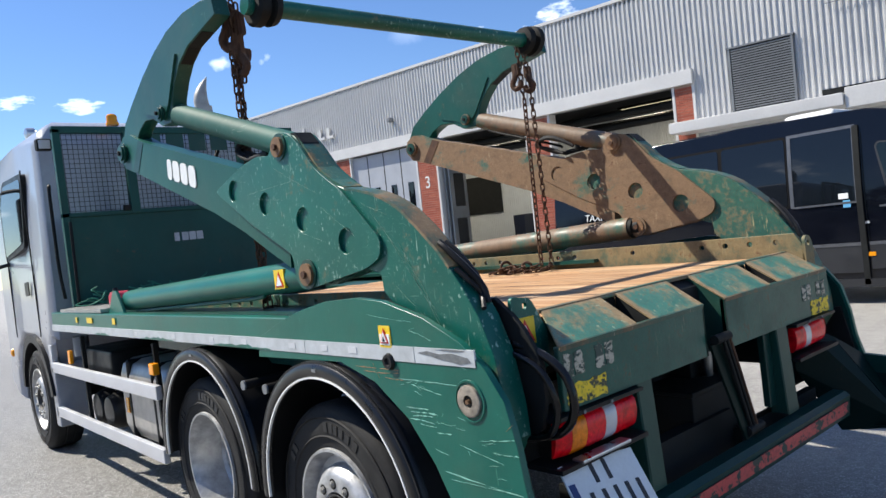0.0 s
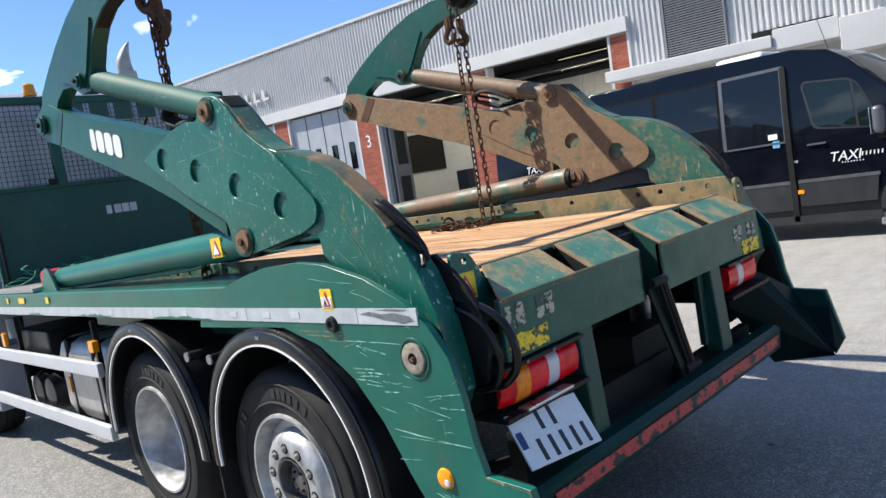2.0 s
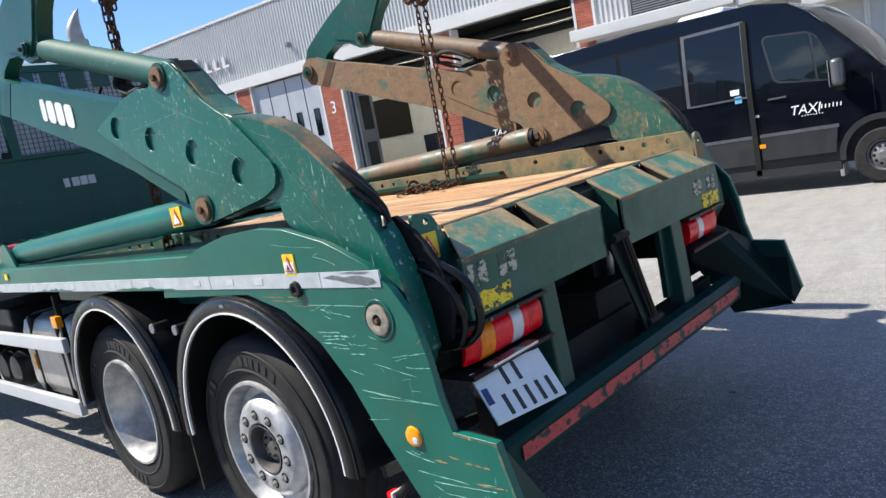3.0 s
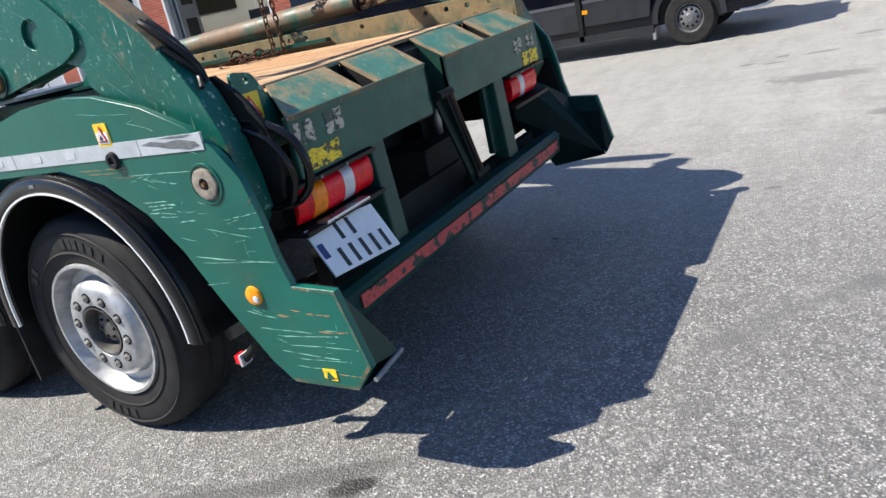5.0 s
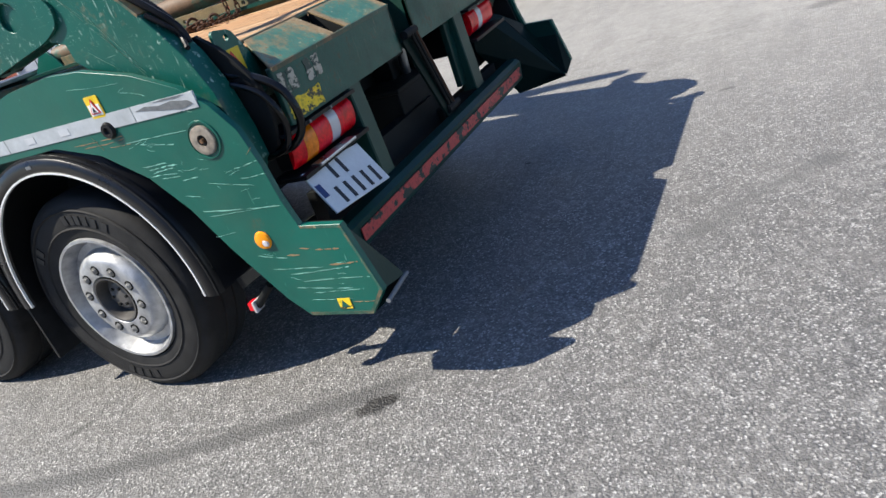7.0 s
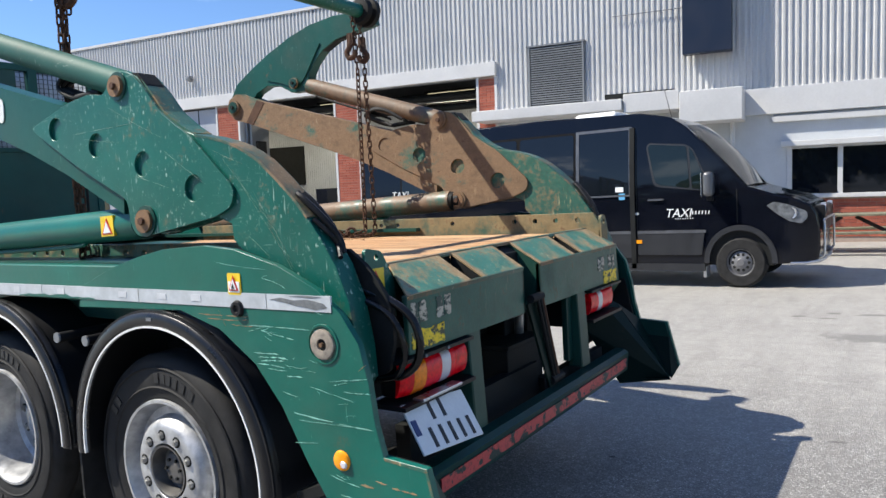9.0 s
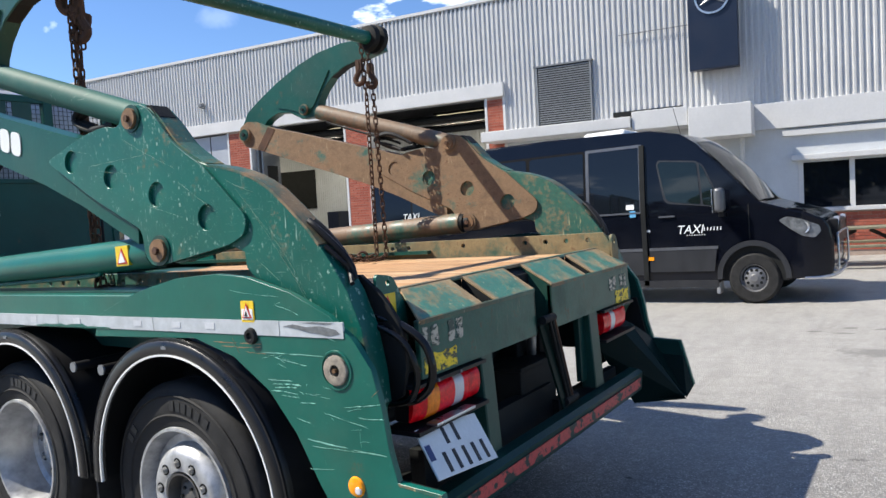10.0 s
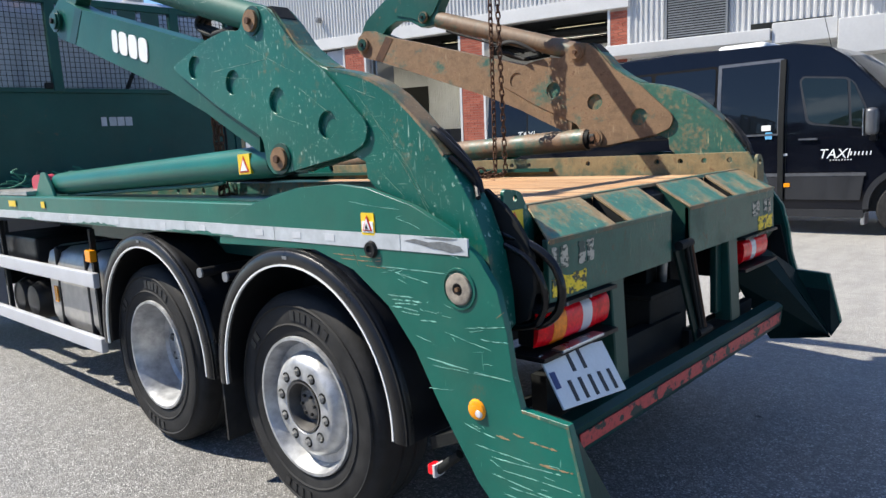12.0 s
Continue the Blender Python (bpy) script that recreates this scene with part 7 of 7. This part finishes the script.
def ribs(u0, u1, z0, z1, pitch=0.135, depth=0.028):
    """Ribbed sheet in front of the plane x = 0."""
    bm = bmesh.new()
    n = int((u1 - u0) / pitch)
    prof = []
    for k in range(n + 1):
        u = u0 + (u1 - u0) * k / (n + 1)
        w = (u1 - u0) / (n + 1)
        prof += [(0.0, u), (0.0, u + w * 0.42), (-depth, u + w * 0.54), (-depth, u + w * 0.88)]
    prof.append((0.0, u1))
    lo = [bm.verts.new((x, u, z0)) for x, u in prof]
    hi = [bm.verts.new((x, u, z1)) for x, u in prof]
    for i in range(len(prof) - 1):
        bm.faces.new((lo[i], lo[i + 1], hi[i + 1], hi[i]))
    return bm


TOP, FB, FT = 6.80, 4.26, 4.62
part("wall_core", boxes((0.02, 0.25, -12.0, 1.25, 3.30, TOP - 0.02), (0.02, 0.25, 1.25, 7.40, 3.1, TOP - 0.02), (0.02, 0.25, 7.40, 36.0, FB, TOP - 0.02), (0.02, 0.25, 28.0, 36.0, 0.0, FB)), GREY, hall)
part("ribbed_cladding", ribs(7.40, 36.0, FT - 0.05, TOP), CLAD, hall, "pale grey ribbed metal cladding", smooth=None)
part("ribbed_cladding", ribs(-12.0, 7.40, 3.12, TOP), CLAD, hall, "pale grey ribbed metal cladding", smooth=None)
part("eaves_trim", boxes((-0.06, 0.30, -12.0, 36.0, TOP - 0.02, TOP + 0.06)), TRIM, hall)
part("door_fascia", boxes((-0.14, 0.02, 7.38, 36.0, FB, FT), bevel=0.008), TRIM, hall, "white metal fascia over the gates")
part("roof", boxes((0.0, 24.0, -12.0, 36.0, TOP - 0.12, TOP - 0.03)), GREY, hall)
piers = []
for u0, u1 in ((7.44, 7.90), (11.80, 12.56), (16.36, 17.22), (20.75, 21.5), (25.2, 26.0)):
    pier = part("brick_pier", boxes((-0.03, 0.32, u0, u1, 0.0, FB), bevel=0.004), MORTAR, hall, "red brick pier")
    piers.append((u0, u1, pier))
    part("pier_trim", boxes((-0.05, 0.30, u1, u1 + 0.07, 0.0, FB), (-0.05, 0.30, u0 - 0.07, u0, 0.0, FB)), TRIM, pier)
nm = Matrix.Translation((-0.049, 16.96, 2.72)) @ Matrix(((0, 0, -1, 0), (-1, 0, 0, 0), (0, 1, 0, 0), (0, 0, 0, 1)))
lettering("bay_number", "3", 0.56, nm, WHITE, hall, 0.006, 0.0, "white painted bay number")
part("brick_base", boxes((-0.02, 0.25, 7.97, 11.73, 0.0, 0.02)), BRICK, hall)
# inside of the hall behind the open gates
part("hall_floor", boxes((0.25, 14.0, 7.0, 36.0, -0.02, 0.015)), CEMENT, hall)
part("hall_back", boxes((13.8, 14.0, 7.0, 36.0, 0.0, 6.0)), HALLWALL, hall)
part("hall_end", boxes((0.25, 14.0, 6.6, 6.8, 0.0, 6.6)), HALLWALL, hall)
part("back_partition", ribs(8.0, 21.0, 0.0, 4.4, 0.10, 0.02), PLASTER, hall, "pale ribbed inner wall", smooth=None).matrix_local = Matrix.Translation((5.0, 0, 0))
part("partition_core", boxes((5.02, 5.2, 7.0, 21.0, 0.0, 4.5)), HALLWALL, hall)
part("inner_window", boxes((4.93, 4.99, 17.6, 19.6, 1.7, 3.2), bevel=0.01), GRIME_SHADE, hall)
part("inner_window", boxes((4.93, 4.99, 10.2, 11.6, 1.7, 3.2), bevel=0.01), GRIME_SHADE, hall)
part("hall_end", boxes((0.25, 14.0, 28.0, 28.2, 0.0, 6.6)), HALLWALL, hall)
for z, x in ((4.0, 1.0), (3.75, 1.5), (3.9, 2.3)):
    part("duct", rod(bmesh.new(), (x, 7.9, z), (x, 16.3, z), 0.11, n=14), GRIME_SHADE, hall)
for x in (3.0, 7.0, 11.0):
    part("roof_beam", boxes((x, x + 0.15, 6.8, 36.0, 5.0, 5.4)), GREY, hall)
part("white_duct", rod(bmesh.new(), (4.5, 19.9, 0.0), (4.5, 19.9, 4.6), 0.22, n=18), PLASTER, hall)
# strip lights under the hall roof
TUBE, tnt, tb = nodes_of("strip_light_tube")
tb.inputs["Emission Color"].default_value = (1.0, 0.86, 0.55, 1)
tb.inputs["Emission Strength"].default_value = 0.35
for x, u in ((2.6, 9.2), (2.6, 13.4), (2.6, 17.6), (3.8, 9.2)):
    fx = part("strip_light", boxes((x - 0.08, x + 0.08, u - 0.1, u + 1.7, 4.36, 4.42)), GRIME_SHADE, hall)
    part("tube", rod(bmesh.new(), (x, u, 4.33), (x, u + 1.6, 4.33), 0.03, n=8), TUBE, fx)
for u in (10.0, 15.5, 20.0):
    lamp = new("hall_lamp", bpy.data.lights.new("hall_lamp", "AREA"))
    lamp.data.shape, lamp.data.size, lamp.data.size_y, lamp.data.energy, lamp.data.color = "RECTANGLE", 1.6, 0.3, 50.0, (1.0, 0.9, 0.72)
    lamp.parent = hall
    lamp.matrix_local = Matrix.Translation((2.6, u, 4.28)) @ Matrix.Rotation(radians(90), 4, "Z")
# folding gate leaves
LEAFPAINT = plain("grey_gate_paint", (0.34, 0.36, 0.40), 0.5, 0.0, 0.08, 2, 0.02)


def leaf(u0, u1, x, parent):
    g = part("gate_leaf", boxes((x, x + 0.06, u0, u1, 0.02, FB - 0.05), bevel=0.006), LEAFPAINT, parent, "pale grey folding gate leaf")
    part("leaf_window", boxes((x - 0.006, x + 0.01, u0 + 0.28, u1 - 0.28, 2.10, 3.02), bevel=0.02), GLASS, g)
    part("leaf_window", boxes((x - 0.006, x + 0.01, u0 + 0.28, u1 - 0.28, 0.8, 1.75), bevel=0.02), GLASS, g)
    part("leaf_seal", boxes((x - 0.004, x + 0.064, u1 - 0.02, u1 + 0.02, 0.02, FB - 0.05)), GRIME_SHADE, g)


for k in range(4):
    leaf(17.30 + k * 0.86, 18.14 + k * 0.86, 0.06, hall)
for k in range(4):
    leaf(21.6 + k * 0.9, 22.48 + k * 0.9, 0.06, hall)
part("folded_leaf", boxes((0.10, 1.0, 16.12, 16.20, 0.02, FB - 0.1), (0.12, 0.95, 15.96, 16.03, 0.02, FB - 0.1)), GREY, hall, "open gate leaf folded back")
part("leaf_window", boxes((0.3, 0.8, 15.95, 15.97, 2.0, 3.1), (0.3, 0.8, 15.95, 15.97, 0.6, 1.6)), GLASS, hall)
# louvre
lv = part("louvre_frame", boxes((-0.10, 0.02, 6.42, 6.47, 3.10, 4.88), (-0.10, 0.02, 5.0, 5.05, 3.10, 4.88), (-0.11, 0.02, 4.97, 6.51, 4.85, 4.89)), GREY, hall, "grey slatted louvre")
part("louvre_back", boxes((-0.05, -0.04, 5.05, 6.42, 3.1, 4.85)), GRIME_SHADE, lv)
for k in range(30):
    z = 3.12 + k * 0.0575
    part("slat", plate(bmesh.new(), [(5.06, z), (6.40, z), (6.40, z + 0.03), (5.06, z + 0.03)], -0.09, -0.06), GREY, lv, smooth=None)
# canopy, boxed shutter and windows at the low end
part("canopy", boxes((-0.9, 0.0, 3.9, 7.75, 3.02, 3.28), bevel=0.02), TRIM, hall, "white canopy edge")
part("high_window", boxes((-0.05, 0.03, 2.85, 4.5, 3.36, 3.50)), GRIME_SHADE, hall)
part("shutter_box", boxes((-0.85, 0.0, 2.62, 3.88, 2.95, 3.38), (-0.95, 0.0, 1.28, 2.60, 2.62, 3.32), bevel=0.02), TRIM, hall, "white boxed canopy end")
part("low_wall", boxes((0.0, 0.25, 1.25, 7.45, 0.0, 3.1)), PLASTER, hall, "pale plaster wall")
part("low_wall", boxes((0.0, 0.25, 0.42, 1.25, 0.0, 3.3), (0.0, 0.25, -12.0, 0.42, 1.95, 3.3), (0.0, 0.25, -12.0, -2.92, 0.95, 1.95)), PLASTER, hall, "pale plaster wall")
part("low_fascia", boxes((-0.12, 0.0, -12.0, 1.28, 2.74, 3.32), bevel=0.01), TRIM, hall)
part("awning", plate(bmesh.new(), [(0.72, 2.56), (-12.0, 2.50), (-12.0, 2.62), (0.72, 2.68)], -0.10, 0.0), TRIM, hall)
part("awning_fascia", boxes((-0.22, -0.002, -12.0, 0.54, 2.00, 2.12), bevel=0.01), TRIM, hall)
part("plinth", boxes((0.0, 0.25, 0.42, 7.44, -0.5, -0.002), (0.0, 0.25, 26.0, 36.0, -0.5, -0.002)), CEMENT, hall, "concrete plinth under the wall")
base_wall = part("brick_base", boxes((-0.02, 0.25, -12.0, 0.42, -0.5, 0.86), bevel=0.004), MORTAR, hall, "red brick base wall")
part("window_sill", boxes((-0.12, 0.05, -12.0, 0.46, 0.86, 0.95), bevel=0.008), TRIM, hall)
for u in (0.42, -0.58, -1.68, -2.80):
    part("window_frame", boxes((-0.03, 0.10, u - 0.10, u, 0.95, 2.0), bevel=0.006), TRIM, hall)
for u in (0.32, -0.68, -1.78):
    part("pane", boxes((0.04, 0.06, u - 1.0, u, 0.95, 2.0)), GLASS, hall, "dark window pane")
part("drainpipe", rod(bmesh.new(), (-0.12, 1.55, 0.0), (-0.12, 1.55, 2.7), 0.05, n=12), TRIM, hall)
# signs
sign = part("sign_box", boxes((-0.42, -0.12, 1.54, 2.60, 4.20, 6.35), bevel=0.015), NAVY, hall, "dark navy sign box with a silver ring")
ring = lathe(bmesh.new(), [(0.33, 0.0), (0.37, 0.0), (0.37, 0.03), (0.33, 0.03), (0.33, 0.0)], 48, -0.422, 2.07, 5.78, -1)
for a in (90, 210, 330):
    d = Vector((0, math.cos(radians(a)), math.sin(radians(a))))
    n = Vector((0, -d.z, d.y))
    c = Vector((-0.44, 2.07, 5.78))
    vs = [ring.verts.new(p) for p in (c + n * 0.04, c + d * 0.34, c - n * 0.04, c + Vector((-0.03, 0, 0)))]
    ring.faces.new((vs[0], vs[1], vs[3]))
    ring.faces.new((vs[1], vs[2], vs[3]))
part("sign_ring", ring, ALU, sign)
for k, h in enumerate((0.62, 0.40, 0.40, 0.40)):
    u = 23.35 - k * 0.52
    part("wall_letter", boxes((-0.12, -0.06, u - 0.13, u, 5.15, 5.15 + h), (-0.12, -0.06, u - 0.34, u - 0.13, 5.15, 5.24)), TRIM, hall, "raised white letter shape")
part("cable_tray", rod(bmesh.new(), (-0.10, 2.65, 5.32), (-0.10, 4.28, 5.33), 0.012, n=8), GREY, hall)
part("wall_lamp", lathe(bmesh.new(), [(0.0, 0.22), (0.08, 0.20), (0.10, 0.05), (0.04, 0.0)], 14, -0.02, 18.25, 5.24, -1), GREY, hall)

# ---- workshop furniture inside the gates ----
cabinet = thing("tool_cabinet", "tall dark blue tool cabinet inside the open gate", "cabinet", (17.55, 16.2, 0.32), 6.4)
part("body", boxes((-0.35, 0.35, -0.25, 0.25, 0.0, 1.7), bevel=0.01), NAVY, cabinet)
for y0 in (-0.24, 0.005):
    door = part("door", boxes((-0.365, -0.352, y0, y0 + 0.235, 0.06, 1.66), bevel=0.003), NAVY, cabinet)
    part("handle", boxes((-0.38, -0.366, y0 + 0.10, y0 + 0.12, 0.85, 1.0)), GREY, door)
bench = thing("workbench", "grey steel workbench inside the open gate", "workbench", (17.6, 15.3, 0.30), 6.4)
part("worktop", boxes((-0.38, 0.38, -0.55, 0.55, 0.90, 0.95), bevel=0.006), GREY, bench)
for sx in (-0.32, 0.32):
    for sy in (-0.48, 0.48):
        part("leg", boxes((sx - 0.025, sx + 0.025, sy - 0.025, sy + 0.025, 0.0, 0.90)), GREY, bench)

# ---- picnic table by the wall ----
table = thing("picnic_table", "weathered timber picnic table with dark legs by the brick wall", "table", (12.78, -1.30, 0), 3.0)
LEGWOOD = plain("dark_stained_timber", (0.030, 0.018, 0.014), 0.8, 0.0, 0.35, 9, 0.2)


def beam(a, b, half, material, name):
    """A square timber between two points of the table."""
    a, b = Vector(a), Vector(b)
    m = Matrix.Translation((a + b) / 2) @ (b - a).to_track_quat("Z", "Y").to_matrix().to_4x4()
    bm = box(bmesh.new(), -half, half, -half, half, -(b - a).length / 2, (b - a).length / 2, 0.004)
    bm.transform(m)
    return part(name, bm, material, table)


for k in range(4):
    part("board", boxes((-0.37 + k * 0.187, -0.19 + k * 0.187, -1.1, 1.1, 0.71, 0.745), bevel=0.004), TIMBER, table)
for x in (-0.78, 0.56):
    part("bench_board", boxes((x, x + 0.22, -1.1, 1.1, 0.40, 0.44), bevel=0.004), TIMBER, table)
for y in (-0.75, 0.75):
    for sx in (-1, 1):
        beam((sx * 0.50, y, 0.0), (sx * 0.26, y, 0.71), 0.042, LEGWOOD, "leg")
    beam((-0.76, y + 0.07, 0.37), (0.76, y + 0.07, 0.37), 0.035, LEGWOOD, "cross_bar")
    beam((-0.36, y + 0.07, 0.675), (0.36, y + 0.07, 0.675), 0.034, LEGWOOD, "cross_bar")
    beam((0.0, y * 0.9, 0.36), (0.0, y * 0.15, 0.69), 0.034, LEGWOOD, "brace")

# ---- bricks of the piers and of the base wall ----
def brick_courses(u0, u1, z0, z1):
    """Running bond: the (start, end, height) of every brick of a face."""
    out, row, z = [], 0, z0
    while z + 0.068 <= z1 + 1e-6:
        u = u0 + (0.0 if row % 2 == 0 else -0.12)
        while u < u1 - 0.03:
            a, b = max(u, u0) + 0.004, min(u + 0.24, u1) - 0.004
            if b - a > 0.03:
                out.append((a, b, z + 0.004))
            u += 0.24
        z += 0.075
        row += 1
    return out


brick_meshes = {}


def brick_mesh(length):
    key = round(length, 3)
    if key not in brick_meshes:
        me = mesh_of("brick", box(bmesh.new(), -0.012, 0.006, 0.0, length, 0.0, 0.066, 0.003))
        me.materials.append(BRICKS)
        brick_meshes[key] = me
    return brick_meshes[key]


for u0, u1, pier in piers:
    rows = brick_courses(u0, u1, 0.0, FB)
    near = [r for r in rows if u0 in (11.80, 16.36) and r[2] > 0.9]
    for a, b, z in near:
        ob = new("brick", brick_mesh(b - a))
        ob.parent = pier
        ob.location = (-0.03, a, z)
    rest = [r for r in rows if r not in near]
    bm = bmesh.new()
    for a, b, z in rest:
        box(bm, -0.042, -0.024, a, b, z, z + 0.066)
    tagged(part("brickwork", bm, BRICKS, pier, smooth=None), kind="stuff")
bm = bmesh.new()
for a, b, z in brick_courses(-6.0, 0.42, 0.0, 0.86):
    box(bm, -0.034, -0.016, a, b, z, z + 0.066)
tagged(part("brickwork", bm, BRICKS, base_wall, smooth=None), kind="stuff")
